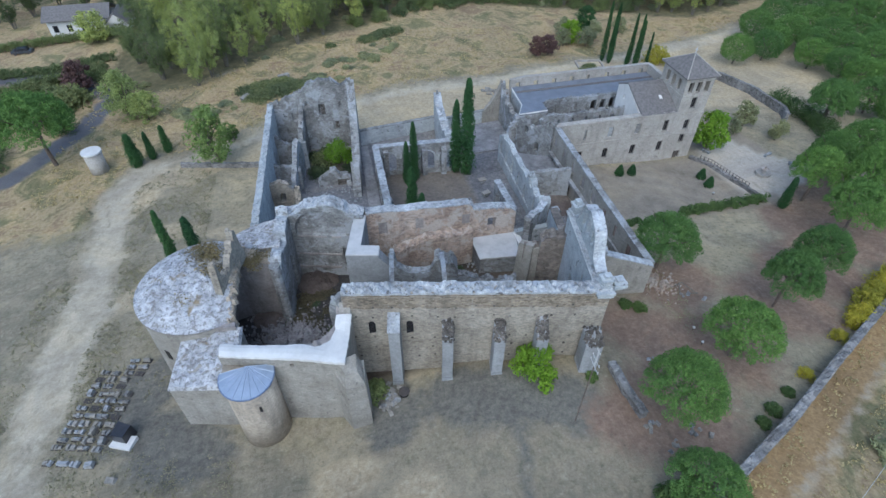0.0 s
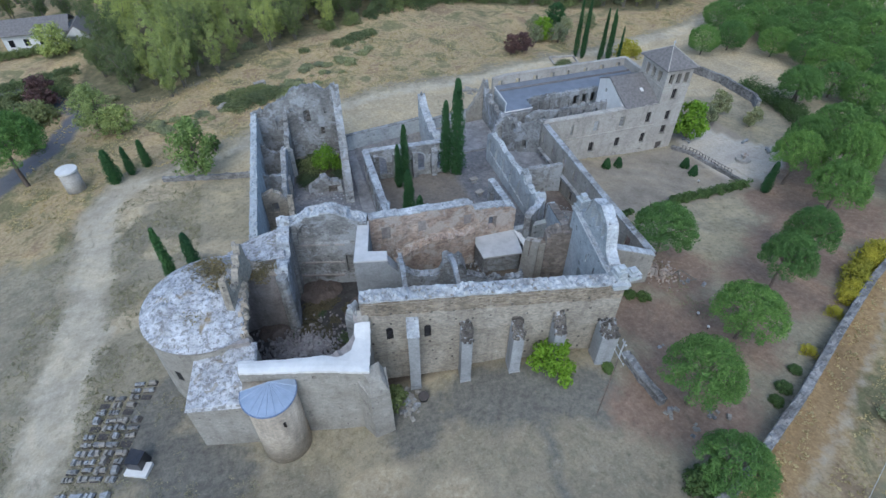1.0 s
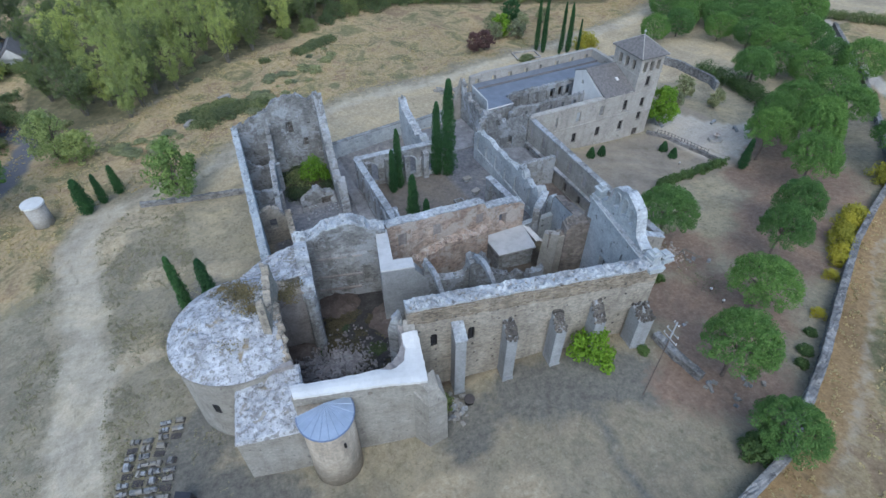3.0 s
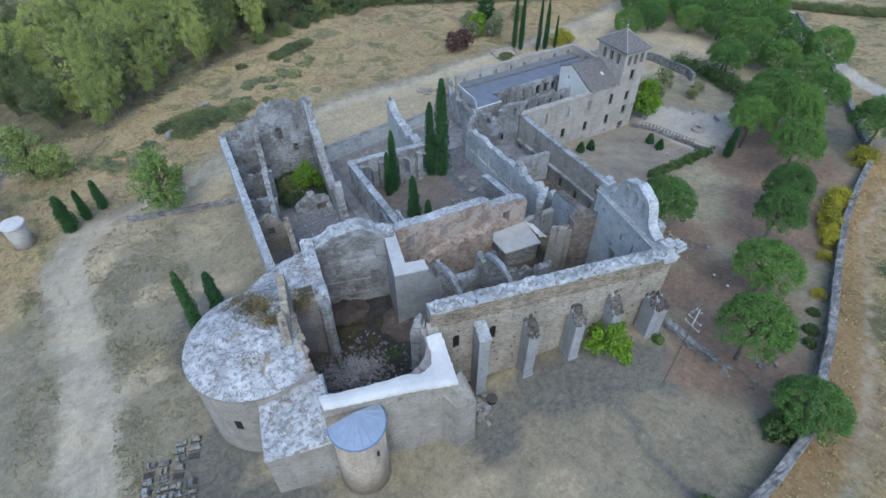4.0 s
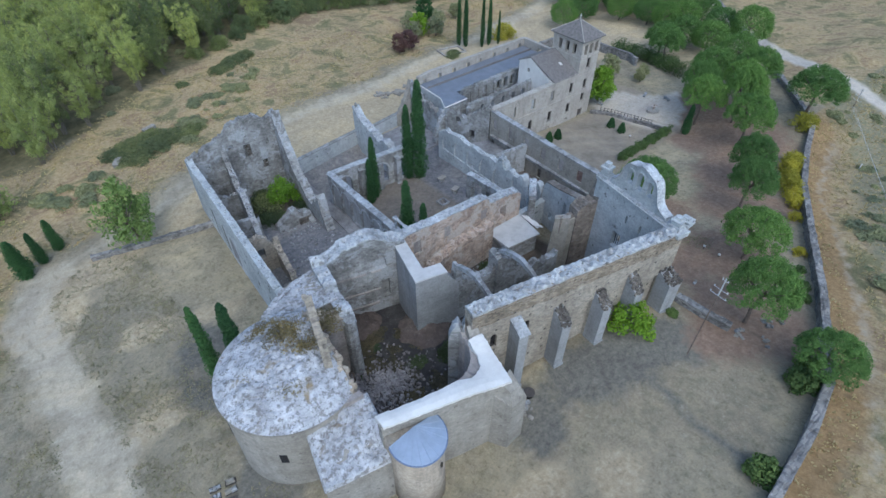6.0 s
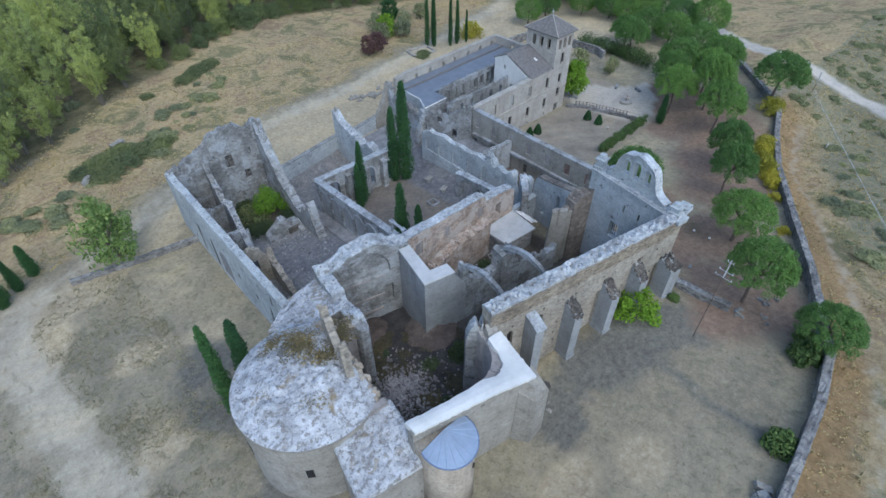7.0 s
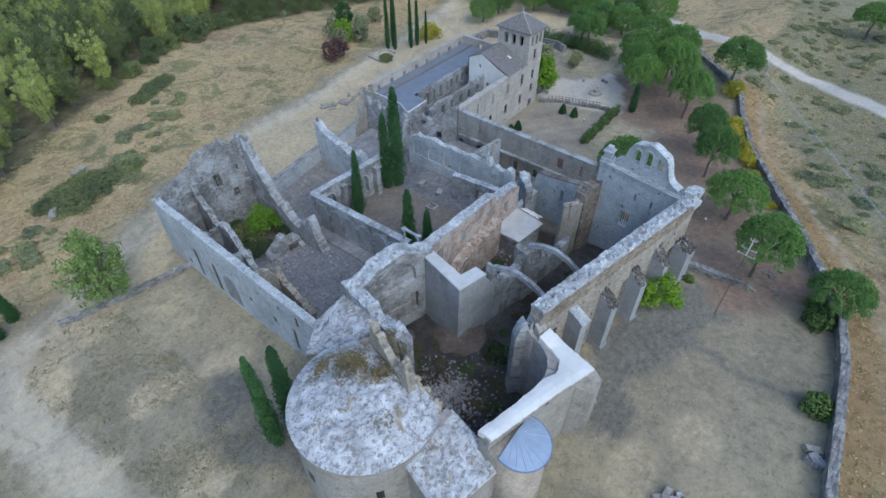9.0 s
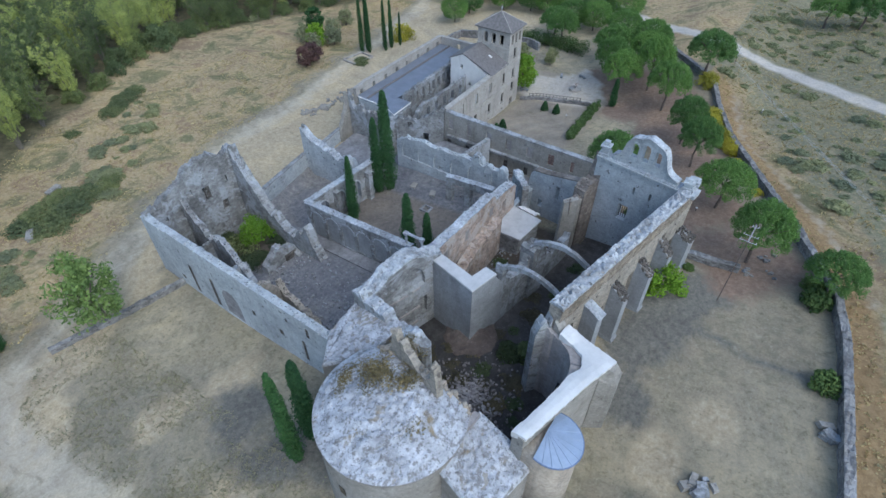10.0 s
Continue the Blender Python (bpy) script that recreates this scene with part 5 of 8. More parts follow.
for x0, x1, z0, z1 in ((4.22, 5.48, 3.42, 5.58), (9.62, 10.78, 3.42, 5.38), (16.62, 17.78, 3.02, 4.78)):
    part("walled_window", Mesh().box(x0, 58.1, z0, x1, 58.38, z1), M_CHOIR, ranges, "window closed with grey rubble")
put_wall(ranges, M_RED, (5.4, 56.9), (18.0, 57.4), [(0, 1.0), (0.3, 1.8), (0.55, 2.6), (0.8, 2.2), (1, 2.6)], thick=1.6, rag=0.3, name="offset_wall", seed=6)
hutb = Mesh().prism([(18.4, 53.7, -5), (23.9, 53.0, -5), (25.0, 58.0, -5), (18.2, 57.6, -5)], [(18.4, 53.7, -0.4), (23.9, 53.0, -0.4), (25.0, 58.0, -0.5), (18.2, 57.6, -0.2)])
shed = part("roofed_cell", hutb, M_GREY, ranges, "small cell under a flat pale roof")
part("slab", Mesh().prism([(18.2, 53.4, -0.4), (24.2, 52.7, -0.4), (25.2, 58.1, -0.5), (18.0, 57.9, -0.2)], [(18.2, 53.4, -0.15), (24.2, 52.7, -0.15), (25.2, 58.1, -0.25), (18.0, 57.9, 0.05)]), M_SLABTOP, shed, "flat pale concrete roof")
sheet = Mesh()
for i in range(9):
    for k in range(5):
        f, g = i / 8, k / 4
        sheet.v.append((24.6 + 0.5 * f + 1.3 * g * (0.6 + 0.4 * f) + 0.2 * nz(i, k), 57.3 - 3.0 * f - 0.5 * g, 0.45 - 1.0 * f - 0.25 * g + 0.32 * nz(i * 0.8, k * 1.1, 3)))
sheet.f = [(i * 5 + k, i * 5 + k + 1, i * 5 + k + 6, i * 5 + k + 5) for i in range(8) for k in range(4)]
tarp = part("tarpaulin", sheet, M_WHITE)
tarp.modifiers.new("thick", "SOLIDIFY").thickness = 0.03
tagged(tarp, "crumpled white tarpaulin lying on broken masonry", "tarpaulin")

# east range: refectory wall with vault scars, long gallery
VAULTS = [(2.2 + 3.9 * i, 5.7 + 3.9 * i, -4.0 - 0.1 * i, 0.1 - 0.22 * i, "a", -0.3) for i in range(6)]
RF = put_wall(ranges, M_PLASTER, (31.3, 61.0), (32.6, 87.4), [(0, -4.0), (0.04, -2.2), (0.07, -0.6), (0.1, 1.1), (0.14, 0.6), (0.2, 0.9), (0.27, 0.6), (0.285, 2.3), (0.32, 2.3), (0.335, 0.5), (0.42, 0.9), (0.5, 0.4), (0.58, 0.7), (0.68, 0.1), (0.76, 0.4), (0.86, -0.2), (0.92, -0.1), (1, -1.6)], thick=1.0, rag=0.2, step=0.3, name="refectory_wall", label="grey wall with scars of vaulting",
              ops=VAULTS + [(15.6, 16.6, -4.4, -2.6, "r")], seed=11)
for o in VAULTS:
    lunette(RF, (o[0], o[1], -3.6, o[3]), -1, 0.3, M_PLASTER, ranges)
put_wall(ranges, M_GREY, (26.6, 57.0), (31.0, 61.0), [(0, 3.4), (0.5, 2.2), (1, 2.6)], thick=1.0, rag=0.3, step=0.3, cap=M_CAP, name="wall", seed=12)
put_wall(ranges, M_GREY, (32.4, 73.8), (40.4, 71.6), [(0, -0.7), (0.5, -0.4), (1, 0.2)], thick=0.9, rag=0.12, cap=M_GREY, lump=0.1, name="wall", label="cross wall between two roofless rooms", seed=13)
for x, y, z, e in ((31.9, 68.4, 1.7, 0.9), (31.6, 66.4, 1.0, 0.7), (31.5, 63.6, 1.5, 0.8), (33.0, 64.6, 0.4, 0.7), (33.2, 61.4, 0.6, 0.8)):
    m = Mesh()
    for k in range(6):
        a, b = k / 6, (k + 1) / 6
        wa, wb = e * math.sqrt(max(0.1, 1 - a ** 3)), e * math.sqrt(max(0.1, 1 - b ** 3))
        m.prism([(x + 0.6 * sx, y + wa * sy, -6.5 + (z + 6.5) * (0.75 + 0.25 * a if k else 0)) for sx, sy in ((-1, -1), (1, -1), (1, 1), (-1, 1))],
                [(x + 0.5 * sx + 0.1 * nz(k, x), y + wb * sy, -6.5 + (z + 6.5) * (0.75 + 0.25 * b)) for sx, sy in ((-1, -1), (1, -1), (1, 1), (-1, 1))])
    part("wall_stump", m, M_PLASTER, ranges, "rounded stump of a vault pier")
part("floor_slab", Mesh().prism([(32.9, 74.6, -7.5), (40.6, 72.4, -7.5), (41.0, 82.0, -7.5), (33.2, 86.0, -7.5)], [(32.9, 74.6, -3.9), (40.6, 72.4, -3.9), (41.0, 82.0, -4.2), (33.2, 86.0, -4.4)]), M_FLOOR, ranges, "grey floor of the upper room")
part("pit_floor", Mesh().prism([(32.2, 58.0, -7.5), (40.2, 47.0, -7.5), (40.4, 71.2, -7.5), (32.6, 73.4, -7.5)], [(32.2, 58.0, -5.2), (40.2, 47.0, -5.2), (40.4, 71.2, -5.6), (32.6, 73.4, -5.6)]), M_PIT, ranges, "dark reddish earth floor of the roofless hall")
# Darker field, painted for the shade in the big arch.
lunette(WW, (19.3, 23.2, -7.0, -1.6), -1, 0.12, M_FLOOR, ranges)
GAL = put_wall(ranges, M_PALE, (40.6, 44.8), (41.6, 82.0), [(0, 2.4), (0.5, 2.2), (1, 2.3)], thick=1.0, rag=0.06, cap=M_GREY, lump=0.1, name="gallery_wall", label="long gallery wall with two rows of windows",
         ops=[(4.5 + 4.4 * i, 5.7 + 4.4 * i, -1.2, 1.0, "r", -0.4) for i in range(8)] + [(5.0 + 4.4 * i, 6.0 + 4.4 * i, -5.6, -3.6, "r", -0.4) for i in range(8)])
for i in range(8):
    c = GAL.a + GAL.u * (5.1 + 4.4 * i)
    part("walled_window", Mesh().box(c.x - 0.32, c.y - 0.58, -1.18, c.x - 0.08, c.y + 0.58, 0.98), M_BRICK if i < 3 else M_CHOIR, ranges, "window closed with brick" if i < 3 else "window closed with grey rubble")
    # Lower row: a dark panel stands for the unlit depth.
    part("dark_recess", Mesh().box(c.x - 0.2, c.y - 0.05, -5.55, c.x - 0.1, c.y + 0.85, -3.65), M_RUBBLE_HOLE, ranges, "dark panel in a lower window, for its shade")
part("ledge", Mesh().box(40.0, 47.0, -2.5, 40.7, 81.0, -2.1), M_GREY, ranges)
put_wall(ranges, M_PALE, (33.2, 45.4), (40.6, 44.6), [(0, 5.4), (1, 2.5)], thick=0.9, rag=0.03, cap=M_CAP, lump=0.05, over=0.15, name="gallery_gable", label="pale end gable of the gallery")
put_wall(ranges, M_GREY, (28.4, 47.0), (33.4, 45.4), [(0, 8.0), (0.5, 6.5), (1, 5.8)], thick=0.9, rag=0.2, cap=M_CAP, name="wall")

# north side of the cloister
put_wall(ranges, M_PLASTER, (5.4, 99.8), (22.6, 103.4), [(0, -4.0), (1, -4.7)], thick=0.7, rag=0.04, base=-12.0, cap=M_GREY, lump=0.05, name="boundary_wall", label="plain pale rear wall")
put_wall(ranges, M_PLASTER, (23.2, 103.4), (38.0, 105.2), [(0, -5.6), (1, -5.2)], thick=0.7, rag=0.04, cap=M_GREY, lump=0.05, name="boundary_wall")
put_wall(ranges, M_PLASTER, (22.9, 103.2), (22.6, 90.0), [(0, 0.6), (0.05, 0.2), (0.14, -0.9), (0.35, -1.6), (0.6, -2.3), (0.72, -3.0), (0.8, -1.9), (0.94, -1.9), (1, -3.6)], thick=1.5, rag=0.3, step=0.35, base=-12.0, cap=M_CAP, name="stub_wall", label="tapering wall stub with a pinnacle", seed=21)
part("pinnacle", Mesh().prism([(22.5, 102.6, 0.2), (23.3, 102.6, 0.2), (23.3, 103.4, 0.2), (22.5, 103.4, 0.2)], [(22.8, 102.9, 1.6), (23.0, 102.9, 1.6), (23.0, 103.1, 1.6), (22.8, 103.1, 1.6)]), M_GREY, ranges)
part("floor_slab", Mesh().prism([(24.2, 90.4, -8.6), (37.0, 91.6, -9.2), (37.4, 103.4, -9.4), (24.0, 102.0, -9.2)], [(24.2, 90.4, -6.9), (37.0, 91.6, -7.3), (37.4, 103.4, -7.6), (24.0, 102.0, -7.6)]), M_FLOOR, ranges, "dark grey concrete floor")
part("floor_slab", Mesh().prism([(3.6, 62.6, -6.4), (6.2, 62.6, -6.4), (6.7, 98.8, -9.4), (5.2, 98.8, -9.4)], [(3.6, 62.6, -4.45), (6.2, 62.6, -4.45), (6.7, 98.8, -7.35), (5.2, 98.8, -7.35)]), M_FLOOR, ranges, "grey cloister walk")
leanto = Mesh().prism([(3.6, 59.6, 0.9), (6.4, 61.4, 0.9), (6.4, 66.0, 1.3), (3.2, 64.6, 1.3)], [(3.6, 59.6, 1.05), (6.4, 61.4, 1.05), (6.4, 66.0, 1.45), (3.2, 64.6, 1.45)])
part("lean_to_roof", leanto, M_METALROOF, ranges, "small dark sheet roof")

# ---- the restored residence and its tower ----
house = thing("residence", "pale restored monastery residence with a square tower", "building")


def window_in(parent, x, y, z, w, h, along_y=False, out=-1):
    """A casement set back in its opening: frame with a dark pane under it, and a sill."""
    d = 0.0
    f = Mesh()
    t = 0.12
    for a, b, c, e in ((-w / 2, -w / 2 + t, 0, h), (w / 2 - t, w / 2, 0, h), (-w / 2, w / 2, 0, t), (-w / 2, w / 2, h - t, h), (-t / 2, t / 2, 0, h)):
        if along_y:
            f.box(x - 0.06, y + a, z + c, x + 0.06, y + b, z + e)
        else:
            f.box(x + a, y - 0.06, z + c, x + b, y + 0.06, z + e)
    ob = part("window", f, M_FRAME, parent, "dark-framed window")
    if along_y:
        part("pane", Mesh().box(x - 0.02, y - w / 2, z, x + 0.02, y + w / 2, z + h), M_DARK, ob)
        part("sill", Mesh().box(x + out * 0.1, y - w / 2 - 0.15, z - 0.15, x + out * 0.55, y + w / 2 + 0.15, z), M_ASHLAR, ob)
    else:
        part("pane", Mesh().box(x - w / 2, y - 0.02, z, x + w / 2, y + 0.02, z + h), M_DARK, ob)
        part("sill", Mesh().box(x - w / 2 - 0.15, y + out * 0.55, z - 0.15, x + w / 2 + 0.15, y + out * 0.1, z), M_ASHLAR, ob)
    return ob


UP, LO = (47.5, 53.1, 59.0, 65.1), (47.3, 52.9, 58.95, 65.0)
ops = [(x - 41.4 - 0.55, x - 41.4 + 0.55, -1.4, 0.9, "r") for x in UP] + [(x - 41.4 - 0.55, x - 41.4 + 0.55, -6.0, -3.9, "r") for x in LO] + [(x - 41.4 - 0.45, x - 41.4 + 0.45, -8.0, -7.6, "r") for x in LO[1:]]
put_wall(house, M_ASHLAR, (41.4, 82.4), (66.8, 82.4), [(0, 2.5), (1, 2.6)], thick=1.0, rag=0.02, ops=ops, name="south_front", label="pale ashlar front", lean=0.0, cap=M_ASHLAR, lump=0.08)
for x in UP[:3]:
    part("walled_window", Mesh().box(x - 0.55, 82.2, -1.4, x + 0.55, 82.3, 0.9), M_GREY, house, "walled-up window")
for x in LO + UP[3:]:
    window_in(house, x, 82.2, -6.0 if x in LO else -1.4, 1.1, 2.1 if x in LO else 2.3)
for z, h in ((-2.3, 0.22), (2.2, 0.3)):
    part("string_course", Mesh().box(41.4, 81.72, z, 66.8, 81.95, z + h), M_ASHLAR, house)
# tower
TX0, TX1, TY0, TY1, TZ = 66.8, 72.8, 82.0, 90.2, 9.3
tw = [(69.8 - TX0 - 0.55, 69.8 - TX0 + 0.55, z, z + h, "r") for z, h in ((3.1, 2.1), (-1.6, 2.0), (-4.7, 1.9))] + [(69.8 - TX0 - 0.75, 69.8 - TX0 + 0.75, -9.6, -6.9, "r")]
bel = [(x - 0.5, x + 0.5, 6.2, 8.4, "r") for x in (1.3, 3.0, 4.7)]
put_wall(house, M_ASHLAR, (TX0, TY0 + 0.4), (TX1, TY0 + 0.4), [(0, TZ), (1, TZ)], thick=0.8, rag=0.0, ops=tw + bel, name="tower_wall", lean=0.0, label="pale ashlar tower face")
put_wall(house, M_ASHLAR, (TX0 + 0.4, TY1 - 0.8), (TX0 + 0.4, TY0 + 0.8), [(0, TZ), (1, TZ)], thick=0.8, rag=0.0, ops=[(y - 0.5, y + 0.5, 6.2, 8.4, "r") for y in (1.3, 3.3, 5.3)], name="tower_wall", lean=0.0)
put_wall(house, M_ASHLAR, (TX1 - 0.4, TY0 + 0.8), (TX1 - 0.4, TY1 - 0.8), [(0, TZ), (1, TZ)], thick=0.8, rag=0.0, ops=[(y - 0.5, y + 0.5, 6.2, 8.4, "r") for y in (1.3, 3.3, 5.3)], name="tower_wall", lean=0.0)
put_wall(house, M_ASHLAR, (TX1, TY1 - 0.4), (TX0, TY1 - 0.4), [(0, TZ), (1, TZ)], thick=0.8, rag=0.0, ops=bel, name="tower_wall", lean=0.0)
# Dark box added inside so that the belfry openings look unlit.
part("belfry_core", Mesh().box(TX0 + 1.6, TY0 + 1.6, 5.7, TX1 - 1.6, TY1 - 1.6, 9.2), M_DARK, house)
part("belfry_floor", Mesh().box(TX0 + 0.5, TY0 + 0.5, 5.4, TX1 - 0.5, TY1 - 0.5, 5.7), M_DARK, house)
for z, h in ((-2.9, 0.2), (1.6, 0.2), (5.5, 0.25)):
    part("string_course", Mesh().prism([(TX0 - 0.1, TY0 - 0.1, z), (TX1 + 0.1, TY0 - 0.1, z), (TX1 + 0.1, TY1 + 0.1, z), (TX0 - 0.1, TY1 + 0.1, z)],
                                       [(TX0 - 0.1, TY0 - 0.1, z + h), (TX1 + 0.1, TY0 - 0.1, z + h), (TX1 + 0.1, TY1 + 0.1, z + h), (TX0 - 0.1, TY1 + 0.1, z + h)]), M_ASHLAR, house)
for z, h in ((3.1, 2.1), (-1.6, 2.0), (-4.7, 1.9)):
    window_in(house, 69.8, TY0 + 0.3, z, 1.1, h)
door = part("door", Mesh().box(69.05, TY0 + 0.25, -9.7, 70.55, TY0 + 0.4, -6.9), M_FRAME, house, "dark wooden door")
part("handle", Mesh().box(70.2, TY0 + 0.18, -8.6, 70.3, TY0 + 0.26, -8.3), M_POLE, door)
part("step", Mesh().box(68.7, TY0 - 0.9, -10.2, 70.9, TY0 + 0.2, -9.3), M_ASHLAR, house)
o = 0.55
eave = [(TX0 - o, TY0 - o, TZ), (TX1 + o, TY0 - o, TZ), (TX1 + o, TY1 + o, TZ), (TX0 - o, TY1 + o, TZ)]
apex = (69.8, 86.1, 12.4)
roof = Mesh().add(eave + [(x, y, z + 0.2) for x, y, z in eave] + [apex], [(3, 2, 1, 0), (0, 1, 5, 4), (1, 2, 6, 5), (2, 3, 7, 6), (3, 0, 4, 7), (4, 5, 8), (5, 6, 8), (6, 7, 8), (7, 4, 8)])
tr = part("tower_roof", roof, M_SLATE, house, "grey pyramid roof with pale hips")
for x, y, z in eave:
    part("hip", Mesh().tube((x, y, z + 0.22), apex, 0.1, 0.08, 6), M_ASHLAR, tr, "pale mortared hip")
part("finial", Mesh().tube((69.8, 86.1, 12.3), (69.8, 86.1, 13.6), 0.09, 0.04, 6).tube((69.8, 86.1, 12.9), (69.8, 86.1, 13.15), 0.2, 0.2, 8), M_POLE, tr)
# roofed bay beside the tower
put_wall(house, M_WHITE, (59.4, 92.4), (59.4, 82.9), [(0, 4.2), (0.33, 5.6), (1, 2.4)], thick=0.7, rag=0.0, name="gable_wall", lean=0.0, label="whitewashed gable wall", step=5.0,
         ops=[(2.6, 3.2, 2.4, 3.3, "r"), (4.8, 5.4, -1.2, -0.4, "r"), (7.0, 7.6, -1.0, -0.3, "r")])
put_wall(house, M_ASHLAR, (66.8, 92.2), (59.8, 92.2), [(0, 4.0), (1, 4.0)], thick=0.7, rag=0.0, name="wall", lean=0.0)
gr = Mesh().prism([(59.1, 81.8, 2.35), (66.8, 81.8, 2.35), (66.8, 89.3, 5.65), (59.1, 89.3, 5.65)], [(59.1, 81.8, 2.6), (66.8, 81.8, 2.6), (66.8, 89.3, 5.9), (59.1, 89.3, 5.9)])
gr.prism([(59.1, 89.3, 5.65), (66.8, 89.3, 5.65), (66.8, 92.8, 4.0), (59.1, 92.8, 4.0)], [(59.1, 89.3, 5.9), (66.8, 89.3, 5.9), (66.8, 92.8, 4.25), (59.1, 92.8, 4.25)])
rf = part("roof", gr, M_SLATE, house, "grey-brown tiled saddle roof")
part("skylight", Mesh().prism([(64.2, 85.0, 4.02), (64.8, 85.0, 4.02), (64.8, 85.8, 4.37), (64.2, 85.8, 4.37)], [(64.2, 85.0, 4.1), (64.8, 85.0, 4.1), (64.8, 85.8, 4.45), (64.2, 85.8, 4.45)]), M_WHITE, rf)
# open court of the residence: rear wall, terrace, inner walls
put_wall(house, M_ASHLAR, (73.6, 104.8), (39.6, 104.2), [(0, 1.8), (0.9, 2.0), (1, 1.6)], thick=0.8, rag=0.03, name="rear_wall", cap=M_ASHLAR, lump=0.06, label="rear wall with a row of windows",
         ops=[(1.6 + 4.3 * i, 2.7 + 4.3 * i, -0.9, 0.9, "r") for i in range(8)] + [(1.6 + 4.3 * i, 2.7 + 4.3 * i, -6.6, -4.6, "r") for i in range(8)])
put_wall(house, M_ASHLAR, (73.4, 90.4), (73.4, 104.6), [(0, 1.8), (1, 1.8)], thick=0.8, rag=0.03, name="end_wall", cap=M_ASHLAR, lump=0.06, ops=[(8.2, 9.4, -0.9, 0.9, "r")])
ter = Mesh().prism([(39.8, 96.2, -0.6), (72.9, 96.8, -0.6), (72.9, 104.3, -0.6), (40.0, 103.7, -0.6)], [(39.8, 96.2, -0.2), (72.9, 96.8, -0.2), (72.9, 104.3, 0.0), (40.0, 103.7, 0.0)])
te = part("terrace_roof", ter, M_METALROOF, house, "long flat grey sheet roof")
part("terrace_roof", Mesh().prism([(38.0, 92.6, -0.7), (44.2, 92.9, -0.7), (44.2, 96.2, -0.6), (39.8, 96.2, -0.6)], [(38.0, 92.6, -0.15), (44.2, 92.9, -0.15), (44.2, 96.2, -0.2), (39.8, 96.2, -0.2)]), M_METALROOF, house)
part("fascia", Mesh().tube((37.9, 92.5, -0.3), (44.2, 92.75, -0.3), 0.14, 0.14, 5).tube((37.9, 92.5, -0.3), (39.7, 96.1, -0.3), 0.14, 0.14, 5).tube((39.7, 96.1, -0.3), (39.9, 103.6, -0.2), 0.14, 0.14, 5), M_WHITE, te, "white edge strip of the sheet roof")
part("ridge_flashing", Mesh().tube((40.2, 101.2, 0.06), (72.6, 101.6, 0.06), 0.22, 0.22, 6), M_SLATE, te)
put_wall(house, M_GREY, (44.2, 94.6), (64.5, 95.4), [(0, 0.6), (0.06, 1.0), (0.5, 0.8), (1, 0.8)], thick=0.8, rag=0.15, name="inner_wall", cap=M_GREY, lump=0.1, label="inner wall with round arches",
         ops=[(0.8 + 2.4 * i, 2.6 + 2.4 * i, -3.0, 0.1, "a", 0.35) for i in range(4)] + [(10.6, 12.0, -2.6, -0.2, "r"), (12.8, 14.2, -2.6, -0.2, "r"), (15.0, 16.4, -2.6, -0.2, "r"), (17.2, 18.6, -2.6, -0.2, "r")], seed=31)
put_wall(house, M_GREY, (41.0, 89.0), (59.2, 88.6), [(0, 0.0), (0.1, 0.9), (0.3, 0.6), (1, 0.9)], thick=0.8, rag=0.2, name="inner_wall", cap=M_GREY, lump=0.1,
         ops=[(3.0 + 3.0 * i, 4.1 + 3.0 * i, -2.2, -0.1, "r") for i in range(5)], seed=32)
part("court_floor", Mesh().prism([(42.0, 82.9, -9.5), (59.0, 82.9, -10), (59.0, 96.2, -10), (42.0, 96.2, -10)], [(42.0, 82.9, -5.2), (59.0, 82.9, -5.2), (59.0, 96.2, -5.2), (42.0, 96.2, -5.2)]), M_FLOOR, house, "grey floor of the roofless rooms")
# ruined west end of the residence
put_wall(house, M_PLASTER, (39.95, 96.3), (40.1, 103.6), [(0, -0.62), (1, -0.62)], thick=0.4, rag=0.0, name="wall", seed=38)
put_wall(house, M_PLASTER, (38.1, 92.8), (39.9, 96.2), [(0, -0.72), (1, -0.65)], thick=0.4, rag=0.0, name="wall", seed=39)
put_wall(house, M_GREY, (37.8, 92.5), (44.2, 92.8), [(0, -0.72), (1, -0.72)], thick=0.5, rag=0.05, name="wall", seed=37)
put_wall(house, M_GREY, (38.2, 105.0), (37.6, 92.4), [(0, 1.4), (0.06, 0.6), (0.12, -1.2), (0.5, -1.6), (1, -1.4)], thick=1.0, rag=0.5, step=0.35, name="end_wall", cap=M_GREY, seed=33)
put_wall(house, M_GREY, (37.6, 91.6), (41.4, 82.4), [(0, -0.8), (0.25, 0.2), (0.5, -0.2), (0.75, 1.6), (1, 2.4)], thick=1.1, rag=0.6, step=0.35, name="end_wall", cap=M_GREY, seed=34, ops=[(2.4, 3.6, -2.4, -0.8, "r"), (5.6, 6.8, -5.0, -3.0, "r")])
put_wall(house, M_GREY, (37.4, 92.2), (34.6, 92.0), [(0, -1.0), (0.4, -2.4), (1, -5.6)], thick=1.0, rag=0.5, step=0.3, name="wall", cap=M_GREY, seed=35)
put_wall(house, M_PALE, (38.0, 105.0), (33.6, 104.4), [(0, 1.2), (0.2, -0.6), (0.6, -3.6), (1, -5.4)], thick=0.9, rag=0.4, step=0.3, name="wall", cap=M_GREY, seed=36)

